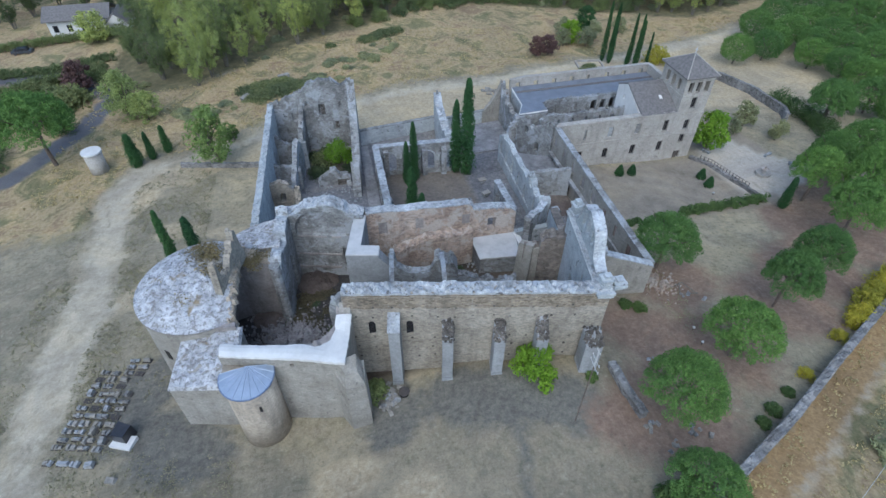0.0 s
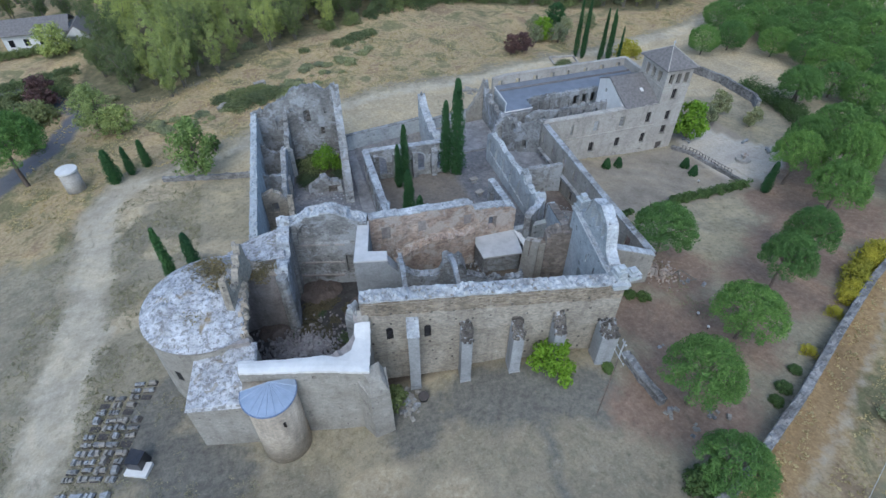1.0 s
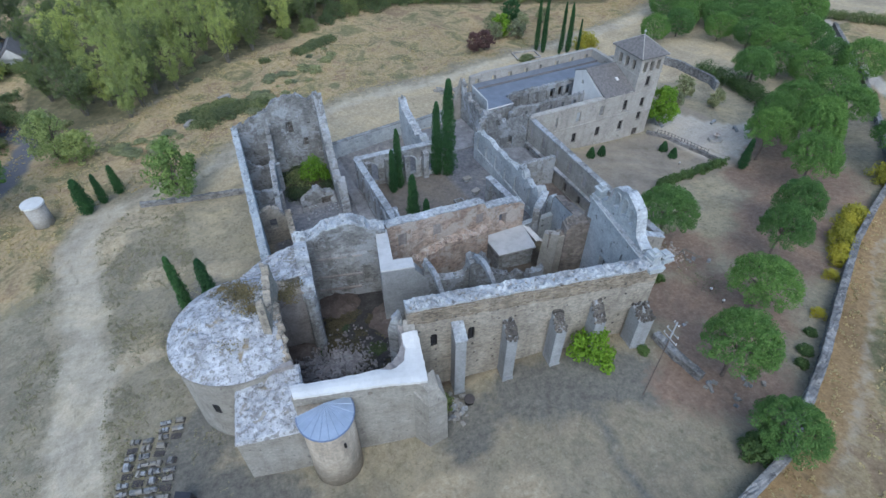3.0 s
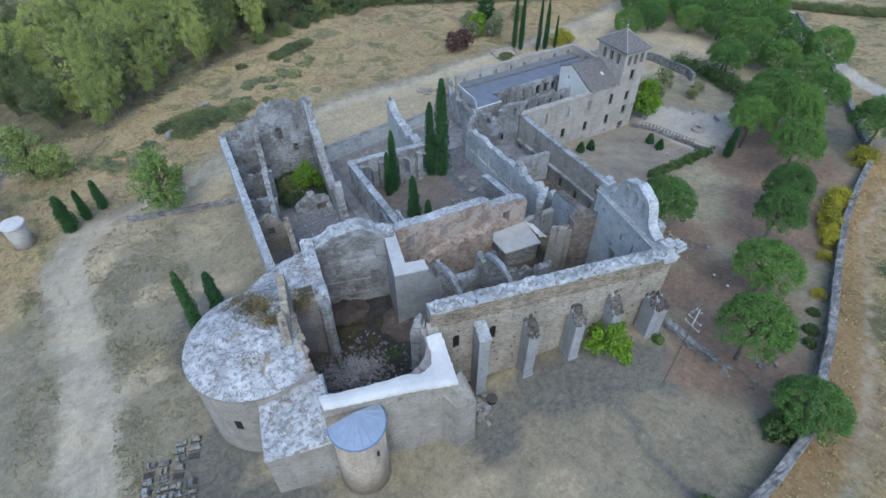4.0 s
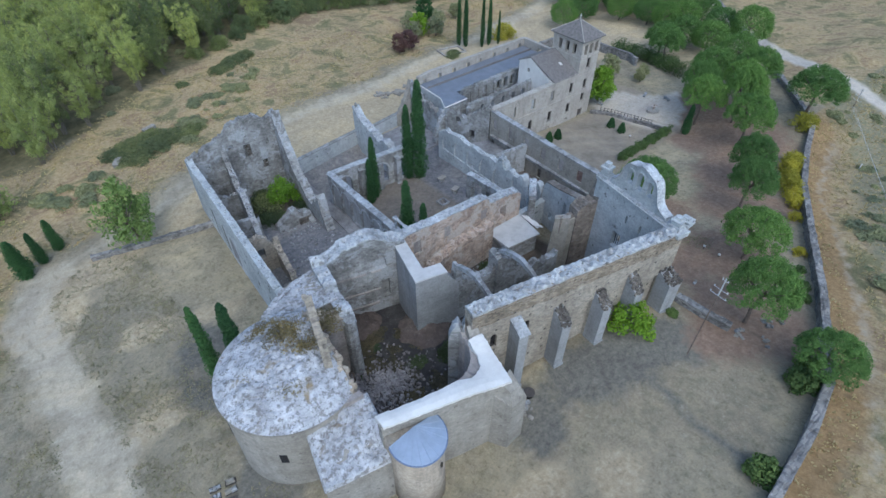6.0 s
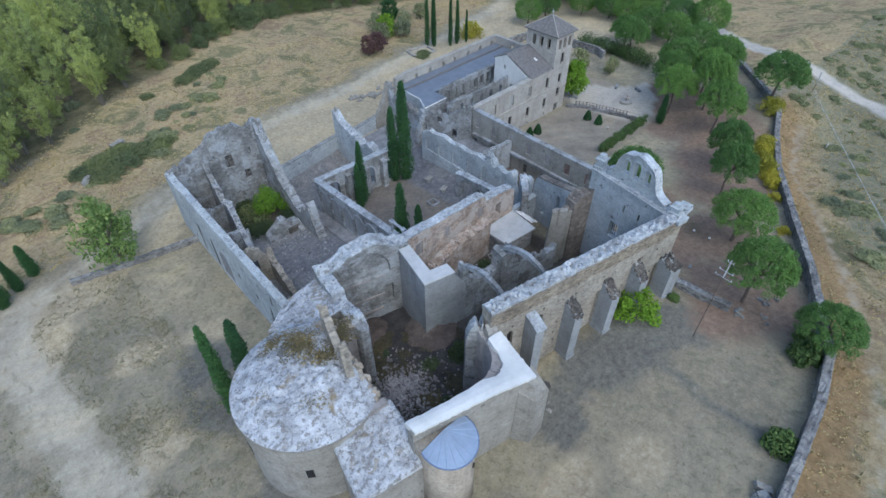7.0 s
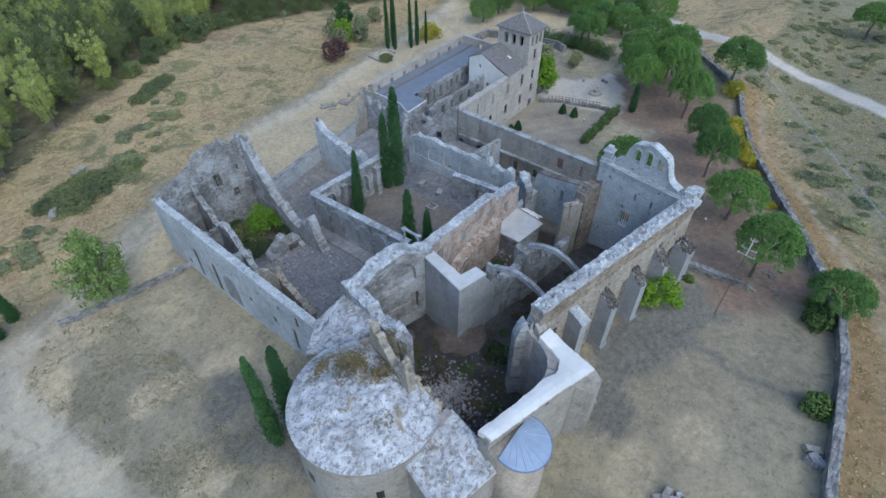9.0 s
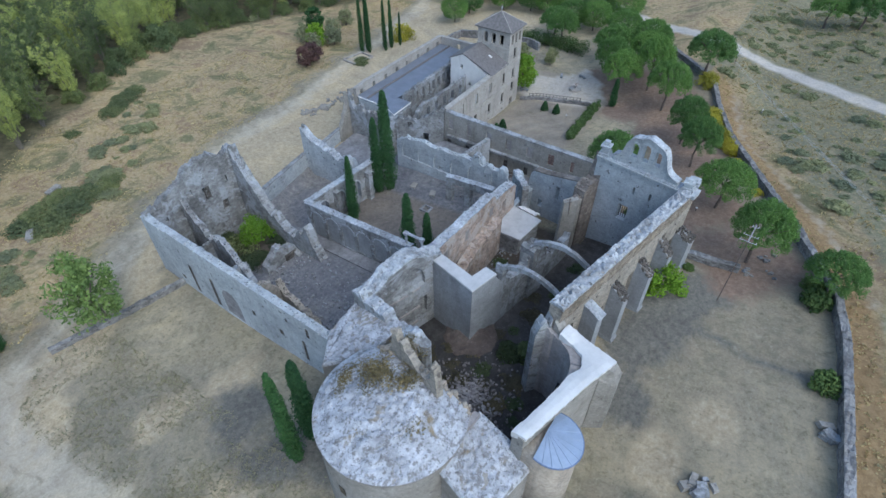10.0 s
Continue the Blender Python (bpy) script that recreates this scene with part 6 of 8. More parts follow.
for x, y, t in ((26.4, 79.4, 10), (25.8, 74.7, 20)):
    e = thing("stone_table", "low stone block table in the cloister court", "table", (x, y, terrain(x, y)), group="cloister tables")
    e.rotation_euler = (0, 0, radians(t))
    part("slab", Mesh().box(-0.75, -0.5, 0.75, 0.75, 0.5, 0.98), M_PALE, e)
    part("support", Mesh().box(-0.45, -0.3, -0.3, 0.45, 0.3, 0.75), M_GREY, e)
well = thing("well_ring", "square stone well kerb in the cloister court", "well", (21.9, 73.4, terrain(21.9, 73.4)))
for a in range(4):
    c, q = math.cos(a * math.pi / 2), math.sin(a * math.pi / 2)
    m = Mesh().box(-0.9, 0.6, -0.2, 0.6, 0.9, 0.4)
    m.v = [(x * c - y * q, x * q + y * c, z) for x, y, z in m.v]
    part("kerb", m, M_GREY, well)
# Flat dark plate at ground level instead of a shaft.
part("well_floor", Mesh().box(-0.62, -0.62, -0.2, 0.62, 0.62, 0.05), M_RUBBLE_HOLE, well, "dark plate filling the well mouth")

debris, r = Mesh(), random.Random(31)
for cx, cy, sx, sy, n in ((-6, 72, 4, 6, 130), (-2, 83, 4, 3, 90), (1, 76, 3, 8, 90), (33.5, 72, 1.6, 9, 120), (38.5, 66, 1.4, 12, 110), (17, 55.6, 5, 1.5, 70), (30, 97, 5, 4, 60), (28.6, 66, 1.2, 8, 60)):
    for _ in range(n):
        x, y = cx + r.gauss(0, sx * 0.6), cy + r.gauss(0, sy * 0.6)
        e, t, z = r.uniform(0.07, 0.3) * r.uniform(0.6, 1.2), r.uniform(0, 3), terrain(x, y)
        debris.prism([(x + e * math.cos(t + q) * r.uniform(0.7, 1.3), y + e * math.sin(t + q) * r.uniform(0.7, 1.3), z - 0.3) for q in (0, 1.6, 3.1, 4.7)],
                     [(x + 0.7 * e * math.cos(t + q), y + 0.7 * e * math.sin(t + q), z + 0.1 + e * r.uniform(0.3, 0.8)) for q in (0, 1.6, 3.1, 4.7)])
tagged(part("fallen_masonry", debris, M_GREY), "scattered grey fallen stones between the ruined walls", "rubble", kind="stuff")


# ---- trees: trunks with limbs, crowns of many leaves in clumps ----
def leaf_cloud(name, clumps, per, size, material, parent, seed, flat=1.1):
    """Leaves, four corners each, spread over clumps (x, y, z, radius, squash)."""
    g = np.random.default_rng(seed)
    c = np.repeat(np.array(clumps, float), per, axis=0)
    n = len(c)
    d = g.normal(size=(n, 3))
    d /= np.linalg.norm(d, axis=1)[:, None]
    rad = c[:, 3] * g.uniform(0.55, 1.05, n) ** 0.6
    pos = c[:, :3] + d * rad[:, None] * np.c_[np.ones(n), np.ones(n), c[:, 4]]
    nor = d * flat + g.normal(size=(n, 3)) * 0.6 + (0, 0, 0.35)
    nor /= np.linalg.norm(nor, axis=1)[:, None]
    t = np.cross(nor, g.normal(size=(n, 3)))
    t /= np.linalg.norm(t, axis=1)[:, None]
    b = np.cross(nor, t)
    s = (size * g.uniform(0.55, 1.3, n))[:, None]
    quad = np.stack([pos - t * s, pos - b * s * 0.55, pos + t * s, pos + b * s * 0.55], 1).reshape(-1, 3) * U
    me = bpy.data.meshes.new(name)
    me.vertices.add(4 * n)
    me.vertices.foreach_set("co", quad.ravel())
    me.loops.add(4 * n)
    me.loops.foreach_set("vertex_index", np.arange(4 * n))
    me.polygons.add(n)
    me.polygons.foreach_set("loop_start", np.arange(0, 4 * n, 4))
    me.materials.append(material)
    me.update(calc_edges=True)
    me.validate()
    ob = new(name, me)
    ob.parent = parent
    return ob


def limbs(height, girth, fork, spread, count, r, bend=0.4):
    m = Mesh()
    p, n = Vector((0, 0, -0.4)), 4
    for i in range(n):
        q = Vector((bend * nz(i * 0.7, girth, height), bend * nz(girth, i * 0.7, height), height * fork * (i + 1) / n))
        m.tube(p, q, girth * (1 - 0.1 * i), girth * (1 - 0.1 * (i + 1)), 8)
        p = q
    for i in range(count):
        a = math.tau * i / count + r.uniform(-0.3, 0.3)
        mid = p + Vector((math.cos(a) * spread * 0.45, math.sin(a) * spread * 0.45, (height - p.z) * 0.4))
        end = p + Vector((math.cos(a) * spread * 0.85, math.sin(a) * spread * 0.85, (height - p.z) * r.uniform(0.6, 0.85)))
        m.tube(p, mid, girth * 0.5, girth * 0.32, 6)
        m.tube(mid, end, girth * 0.32, girth * 0.1, 5)
    return m


def pine(seed, radius=5.0, height=9.5):
    """A stone pine: bare trunk, spreading limbs, clumped dome."""
    r = random.Random(seed)
    e = thing("pine_tree", "stone pine with a dense green domed crown", "pine tree", group="pines of the grove")
    part("trunk", limbs(height, 0.34, 0.5, radius, 7, r), M_BARK, e)
    cl = []
    base = height * 0.53
    for i in range(150):
        f = (i + 0.5) / 150
        el = math.asin(f ** 0.8)
        a = i * 2.39996 + r.uniform(-0.3, 0.3)
        k = radius * (1 + 0.16 * nz(math.cos(a) * 1.3, math.sin(a) * 1.3, seed))
        cl.append((k * math.cos(el) * math.cos(a), k * math.cos(el) * math.sin(a), base + (height - base) * math.sin(el) * r.uniform(0.85, 1.05), r.uniform(0.55, 0.95), 0.75))
    for i in range(60):
        a, d = r.uniform(0, math.tau), radius * math.sqrt(r.random()) * 0.9
        cl.append((d * math.cos(a), d * math.sin(a), base + (height - base) * 0.5 * (1 - (d / radius) ** 2) + r.uniform(-0.4, 0.2), 0.9, 0.5))
    leaf_cloud("crown", cl, 125, 0.125, M_PINE, e, seed, 1.5)
    return e


def cypress(seed, height=14.0, radius=1.1):
    r = random.Random(seed)
    e = thing("cypress_tree", "slender dark green columnar cypress", "cypress tree", group="cypresses")
    part("trunk", Mesh().tube((0, 0, -0.4), (0, 0, height * 0.6), 0.2, 0.08), M_BARK, e)
    cl = []
    for i in range(90):
        f = i / 89
        a = i * 2.4
        k = radius * min(1, f * 6 + 0.35) * (1 - f) ** 0.55 * r.uniform(0.6, 1.05)
        cl.append((k * 0.6 * math.cos(a), k * 0.6 * math.sin(a), 0.5 + f * (height - 0.8), 0.25 + 0.55 * k, 1.8))
    leaf_cloud("crown", cl, 110, 0.125, M_CYPRESS, e, seed, 1.2)
    return e


def broadleaf(seed, height, radius, material, name, label, category, per=42, size=0.34, lean=1.0, group="", low=0.25, clumps=90):
    """A loose crown of uneven clumps on a forked trunk."""
    r = random.Random(seed)
    e = thing(name, label, category, group=group)
    part("trunk", limbs(height, 0.16 + height * 0.012, 0.42, radius * 0.8, 5, r, 0.8), M_BARK, e)
    cl = []
    for i in range(clumps):
        f = r.random()
        z = height * (low + (1 - low) * f)
        k = radius * lean * math.sqrt(max(0.03, math.sin(math.pi * min(0.96, 0.12 + 0.86 * f)))) * (1 + 0.3 * nz(f * 3, seed, i * 0.1))
        a, d = r.uniform(0, math.tau), k * math.sqrt(r.random())
        cl.append((d * math.cos(a), d * math.sin(a), z, r.uniform(0.5, 1.15) * radius / 3.2, 0.9))
    leaf_cloud("crown", cl, per, size, material, e, seed)
    return e


def shrub(seed, radius, height, material, name, label, category, group="", per=40, size=0.2):
    r = random.Random(seed)
    e = thing(name, label, category, group=group)
    stems = Mesh()
    for i in range(5):
        a = i * 1.256
        stems.tube((0.1 * math.cos(a), 0.1 * math.sin(a), -0.3), (0.6 * radius * math.cos(a), 0.6 * radius * math.sin(a), 0.6 * height), 0.06, 0.03, 5)
    part("stem", stems, M_BARK, e)
    cl = []
    for i in range(46):
        a, d, f = r.uniform(0, math.tau), radius * math.sqrt(r.random()), r.random()
        d *= math.sqrt(1 - 0.75 * f * f)
        cl.append((d * math.cos(a), d * math.sin(a), height * (0.12 + 0.78 * f * (1 - 0.4 * (d / radius) ** 2)), 0.32 * radius, 0.8))
    leaf_cloud("leaves", cl, per, size, material, e, seed)
    return e


def place(model, x, y, size=1.0, turn=None, tall=None, z=None):
    c = copy_thing(model, at(x, y, z, rnd.uniform(0, 360) if turn is None else turn) @ Matrix.Diagonal((size, size, size * (tall or 1.0), 1)))
    return c


def retire(*models):
    for m in models:
        for o in (*m.children_recursive, m):
            bpy.data.objects.remove(o)


def globe_pine(seed, radius=5.0, height=9.5):
    """A denser pine whose round crown hangs low."""
    r = random.Random(seed)
    e = thing("pine_tree", "round-crowned green pine of the far grove", "pine tree", group="pines of the grove")
    part("trunk", limbs(height, 0.3, 0.4, radius * 0.8, 6, r), M_BARK, e)
    cl = []
    for i in range(210):
        f = 1 - 2 * (i + 0.5) / 210
        a, q = i * 2.39996, math.sqrt(1 - f * f)
        k = radius * 0.92 * (1 + 0.2 * nz(math.cos(a) * 1.4, math.sin(a) * 1.4, seed + f))
        if f > -0.75:
            cl.append((k * q * math.cos(a), k * q * math.sin(a), height * (0.56 + 0.4 * f) + r.uniform(-0.3, 0.3), r.uniform(0.6, 1.0), 0.8))
    leaf_cloud("crown", cl, 110, 0.14, M_PINE, e, seed, 1.5)
    return e


PINES = [pine(s) for s in (1, 2, 3)]
GLOBES = [globe_pine(s) for s in (4, 5)]
def along_lane(f):
    return along(LANE, f)


GROVE = [(45.5, 49, 4.6, 10.2), (44.8, 30.6, 4.4, 9.0), (31.8, 23.8, 4.1, 10.8), (28.4, 14.4, 3.6, 7.4), (57.4, 37.6, 3.6, 10.4), (66.2, 41.6, 3.7, 10.6),
         (79.2, 49.2, 4.5, 11.6), (87.4, 55.0, 4.2, 13.0), (82.4, 60.6, 4.4, 11.4), (90.4, 65.4, 4.2, 11.0), (96.0, 59.4, 4.2, 11.0), (102.4, 69.2, 5.2, 11), (107.2, 61.1, 5.2, 11), (97.8, 45.1, 5.4, 11.4), (120.3, 72.1, 5, 9.6), (111.0, 87.4, 4.6, 10.4), (126.4, 83.5, 5, 9.4),
         (116.1, 91.7, 4.9, 9.4), (126, 90.7, 4.8, 9.4), (139.2, 87.4, 4.8, 9.4), (148, 97.8, 4.8, 9), (140, 99.4, 4.8, 9), (135.3, 103.2, 4.6, 9), (152.9, 103.8, 4.8, 9), (136.2, 109.6, 4.8, 9), (135.1, 119.4, 4.8, 9), (117.9, 128.7, 4.6, 9), (127.7, 128.9, 4.8, 9), (134.1, 133.1, 4.6, 9), (143.2, 128.3, 4.8, 9), (164.5, 134.4, 5, 9), (166.3, 146.2, 5, 9),
         (155, 24.5, 5.4, 10.2), (155, 16, 5.6, 10.6)]
for i, (x, y, s, h) in enumerate(GROVE):
    place(PINES[i % 3] if x < 117 or y < 52 else GLOBES[i % 2], x, y, s / 5.0 * (0.95 if x < 100 else 0.94), None, h / 9.5 * 5.0 / s)
FIELD = [(104.3, 92.7), (124.2, 92.7), (131.3, 120), (106.7, 122.3)]
r = random.Random(77)
spots = [(x, y) for x, y, _, _ in GROVE]
for _ in range(3000):
    x, y = r.uniform(128, 200), r.uniform(74, 165)
    lane_x = min(((abs(ly - y), lx) for lx, ly in [along_lane(k / 60) for k in range(61)]))[1]
    if x > lane_x - 7 or y < 118 and x < 138 or inside(x, y, FIELD) or beyond(x, y, TRACK[9:]) > -6 or any(math.hypot(x - a, y - b) < 8.8 for a, b in spots):
        continue
    spots.append((x, y))
    place(GLOBES[r.randrange(2)], x, y, r.uniform(0.95, 1.15), None, r.uniform(0.9, 1.1))
place(PINES[1], -58.6, 111, 1.4, 40, 1.2)
retire(*PINES, *GLOBES)

CYP = [cypress(s) for s in (5, 6)]
for i, (x, y, h, w) in enumerate([(24.3, 83.6, 19.8, 1.55), (22.4, 84.6, 15.5, 1.2), (14.0, 83.4, 12.6, 0.95), (12.4, 82.2, 9.4, 0.8), (11.1, 69.3, 11.6, 1.15), (12.2, 66.4, 8.2, 0.9),
                                  (-24.0, 59.3, 16.8, 1.0), (-21.0, 59.7, 14.8, 1.2), (-40.6, 104.4, 7.6, 1.35), (-37.8, 106.2, 6.6, 0.85), (-35.0, 108.4, 6.4, 0.95),
                                  (80.2, 137.6, 16.8, 0.78), (81.4, 135.8, 15.5, 0.75), (82.7, 137.5, 16.5, 0.78), (86.8, 134.2, 14.5, 0.7), (87.9, 132.5, 14.6, 0.7), (89.3, 133.6, 12.6, 0.62), (91.1, 131.6, 10, 0.5), (85.1, 132.5, 6, 0.5), (77.4, 59.7, 6.8, 0.9)]):
    place(CYP[i % 2], x, y, w, None, h / 14.0 / w)
retire(*CYP)

# the wood along the stream
def poplar(seed, height, material, label):
    """Several thin upright leaders, each with its own ragged plume of leaves."""
    r = random.Random(seed)
    e = thing("poplar_tree", label, "tree", group="trees of the wood")
    wood, cl = Mesh(), []
    for i in range(7):
        a, h, out = i * 0.9 + r.uniform(-0.4, 0.4), height * r.uniform(0.5, 1.12), r.uniform(1.0, 5.4)
        base = Vector((0.3 * math.cos(a), 0.3 * math.sin(a), -0.4))
        tip = Vector((out * math.cos(a), out * math.sin(a), h))
        mid = base.lerp(tip, 0.5) - Vector((math.cos(a), math.sin(a), 0)) * 0.25 * out
        wood.tube(base, mid, 0.12, 0.07, 6).tube(mid, tip, 0.07, 0.015, 5)
        for j in range(22):
            f = 0.28 + 0.74 * (j + r.random()) / 22
            p = base.lerp(mid, f * 2) if f < 0.5 else mid.lerp(tip, f * 2 - 1)
            k = 2.0 * math.sin(math.pi * min(0.95, max(0.08, f - 0.16))) * r.uniform(0.0, 1.25)
            b = r.uniform(0, math.tau)
            q = p + Vector((k * math.cos(b), k * math.sin(b), r.uniform(-0.5, 1.0)))
            cl.append((q.x, q.y, q.z, r.uniform(0.3, 0.85), 1.2))
            if r.random() < 0.3:
                wood.tube(p, q, 0.03, 0.012, 4)
    part("trunk", wood, M_PALEBARK, e, "thin pale stems")
    leaf_cloud("crown", cl, 105, 0.115, material, e, seed, 1.0)
    return e


WOODS = [poplar(20 + i, 16, M_POPLAR, "tall loose yellow-green poplar at the wood's edge") for i in range(4)]
WOODS += [poplar(30 + i, 14, M_DARKLEAF, "slender dark green tree deep in the wood") for i in range(2)]
r = random.Random(5)
made = []
tries = 0
while len(made) < 360 and tries < 9000:
    tries += 1
    x, y = r.uniform(-56, 210), r.uniform(122, 290)
    d = beyond(x, y, WOOD_EDGE)
    if x < -46 or d < 2 + 5 * nz(x * 0.11, y * 0.11, 6) or d > 75 or (x < -40 and d > 35) or any(math.hypot(x - a, y - b) < (4.8 if d < 30 else 6.0) for a, b in made):
        continue
    made.append((x, y))
    light = 0.85 - 0.65 * smoothstep(-14, 16, x) + 0.35 * nz(x * 0.06, y * 0.06, 2)
    k = r.randrange(4) if r.random() < light else 4 + r.randrange(2)
    place(WOODS[k], x, y, r.uniform(0.65, 1.3), None, r.uniform(0.8, 1.1))
for x, y, k, q in ((-97, 205, 4, 1.1), (-94, 215, 5, 1.2), (-87, 221, 4, 1.2), (-104, 212, 5, 1.1), (-57, 196, 5, 0.8), (-52, 190, 4, 0.9), (-51, 180, 5, 0.9), (-67, 210, 4, 1.1), (-76, 214, 5, 1.2), (-60, 204, 5, 1.0), (-112, 220, 4, 1.2), (-47, 200, 4, 1.1), (-100, 226, 5, 1.2), (-80, 232, 4, 1.2), (-64, 226, 5, 1.2), (-54, 170, 5, 0.8), (-50, 160, 4, 0.9), (-108, 200, 5, 0.9), (-52, 216, 5, 1.2), (-90, 240, 5, 1.2), (-70, 244, 4, 1.2)):
    place(WOODS[k], x, y, q, None, 0.85)
retire(*WOODS)

# single trees and bushes
def one(model, x, y, z=None):
    model.matrix_basis = at(x, y, z, 0)
    return model


one(broadleaf(41, 12.5, 4.2, M_ELM, "elm_tree", "uneven loose green tree beside a low wall", "tree", low=0.22, size=0.3), -24, 99.5)
one(broadleaf(75, 11.5, 4.4, M_POPLAR, "roadside_tree", "loose yellow-green tree beside the village road", "tree", low=0.12, size=0.24, per=70), -46.4, 127.6)
one(broadleaf(76, 7.0, 3.2, M_POPLAR, "roadside_tree", "low yellow-green tree beside the dry field", "tree", low=0.1, size=0.22, per=60, clumps=60), -42.2, 125.6)
one(broadleaf(42, 8.5, 3.4, M_LIME, "mulberry_tree", "bright green rounded tree beside the tower", "tree", low=0.2, size=0.3), 77.5, 82.9)
one(shrub(43, 2.8, 5.6, M_LIME, "fig_bush", "bright green bush inside the ruin", "bush", per=60), 0.4, 93.4)
one(shrub(44, 3.0, 1.8, M_BRAMBLE, "bramble", "dark bramble thicket inside the ruin", "bush"), -2.6, 94.6)
one(shrub(45, 2.6, 4.6, M_LIME, "fig_bush", "bright green bush against the nave wall", "bush", per=64), 18.9, 32.4)
one(shrub(46, 1.4, 2.2, M_DARKLEAF, "ivy_bush", "dark bush in the church", "bush"), 1.2, 43.6)
one(shrub(47, 1.6, 1.6, M_DARKLEAF, "bush", "low dark bush beside the transept", "bush"), 0.2, 35.6)
one(broadleaf(56, 9.0, 4.6, M_POPLAR, "walnut_tree", "round bright green tree before the villa", "tree", low=0.15, size=0.3), -66, 182)
one(broadleaf(57, 6.5, 3.0, M_LIME, "garden_tree", "small round bright green tree on the field", "tree", low=0.15, size=0.26), 76.5, 152.5)
one(broadleaf(58, 7.5, 3.0, M_CYPRESS, "garden_tree", "small round dark green tree on the field", "tree", low=0.15, size=0.26), 85.6, 162)
one(broadleaf(59, 3.4, 1.5, M_SHRUB, "sapling", "small green sapling beside the elm", "tree", low=0.25, size=0.2, clumps=30), -21.5, 109.5)
THICK = shrub(60, 3.4, 2.6, M_BRAMBLE, "thicket", "dense dark green thicket beside the dry stream", "bush", group="stream thickets", per=64, size=0.24)
for x, y, s in ((-19.5, 133, 0.9), (-16.5, 129, 1.0), (-15.5, 133.5, 1.1), (-12, 130.6, 1.1), (-11, 135.5, 0.9), (-8, 132.5, 1.0), (-4.8, 131.4, 0.8), (-2.6, 133, 0.7), (13.4, 159, 0.8), (16.6, 161, 0.8), (20, 163, 0.9), (23.6, 165, 0.8), (3, 157, 0.5), (72.5, 131.6, 0.6), (74.5, 133, 0.6)):
    place(THICK, x, y, s, None, 0.55)
# Dark bushes, added for the deep shade under the edge crowns.
SHADE = shrub(74, 3.6, 5.0, M_DARKLEAF, "undergrowth", "dark undergrowth at the wood's edge, added for its deep shade", "bush", group="undergrowth", per=90, size=0.2)
for x, y, s in ((27, 178, 0.7), (31, 183, 1.0), (36, 184, 1.0), (40, 188, 1.1), (45, 186, 1.3), (48, 189, 1.2), (53, 190, 1.0), (58, 189, 0.9), (63, 191, 1.0), (69, 189, 1.0), (76, 188, 0.9), (84, 186, 0.9), (92, 183, 0.8), (20, 174, 0.8), (12, 172, 0.7), (100, 180, 0.9), (108, 177, 0.9)):
    place(SHADE, x, y, s)
THICK2 = shrub(68, 3.0, 2.0, M_NETTLE, "bramble", "dark bramble thicket inside the ruin", "bush", group="brambles in the ruin", per=56)
for x, y, s in ((-3.5, 91.5, 0.8), (-4.6, 96.5, 0.8), (-1.6, 97.6, 0.8), (2.0, 90.6, 0.6), (1.6, 96.8, 0.6), (-2.0, 89.6, 0.5), (-4.4, 89.4, 0.5)):
    place(THICK2, x, y, s, None, 0.6)
for _ in range(46):
    x, y = r.uniform(-112, -60), r.uniform(112, 162)
    if near(x, y, VILLAGE_ROAD) > 5.5 and near(x, y, TRACK) > 8:
        place(THICK, x, y, r.uniform(0.6, 1.5), None, r.uniform(0.7, 1.3))
retire(THICK, THICK2, SHADE)
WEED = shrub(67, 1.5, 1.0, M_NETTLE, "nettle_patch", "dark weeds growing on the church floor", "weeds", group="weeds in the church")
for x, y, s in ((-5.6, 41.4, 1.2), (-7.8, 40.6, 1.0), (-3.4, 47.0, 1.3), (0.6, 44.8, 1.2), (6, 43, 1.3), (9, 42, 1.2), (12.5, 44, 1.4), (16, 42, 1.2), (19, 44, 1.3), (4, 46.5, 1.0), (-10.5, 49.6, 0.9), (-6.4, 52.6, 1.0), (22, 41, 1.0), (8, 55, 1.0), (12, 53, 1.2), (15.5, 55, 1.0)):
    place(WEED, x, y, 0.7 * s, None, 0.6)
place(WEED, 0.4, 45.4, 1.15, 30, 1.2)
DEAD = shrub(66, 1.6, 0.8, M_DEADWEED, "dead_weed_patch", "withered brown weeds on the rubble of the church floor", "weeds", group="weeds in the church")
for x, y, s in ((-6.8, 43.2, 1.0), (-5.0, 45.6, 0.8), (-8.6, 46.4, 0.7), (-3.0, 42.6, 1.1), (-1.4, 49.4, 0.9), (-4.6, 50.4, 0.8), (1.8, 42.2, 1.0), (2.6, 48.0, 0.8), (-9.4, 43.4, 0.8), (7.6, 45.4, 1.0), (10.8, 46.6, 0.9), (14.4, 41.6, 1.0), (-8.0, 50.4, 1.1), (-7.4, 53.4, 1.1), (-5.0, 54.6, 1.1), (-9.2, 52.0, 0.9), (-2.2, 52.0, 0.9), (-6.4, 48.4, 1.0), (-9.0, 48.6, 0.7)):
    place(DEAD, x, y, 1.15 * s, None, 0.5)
retire(WEED, DEAD)
YEL = shrub(48, 3.0, 3.6, M_YELLOW, "golden_shrub", "yellow autumn shrub along the boundary wall", "shrub", group="golden shrubs", per=52)
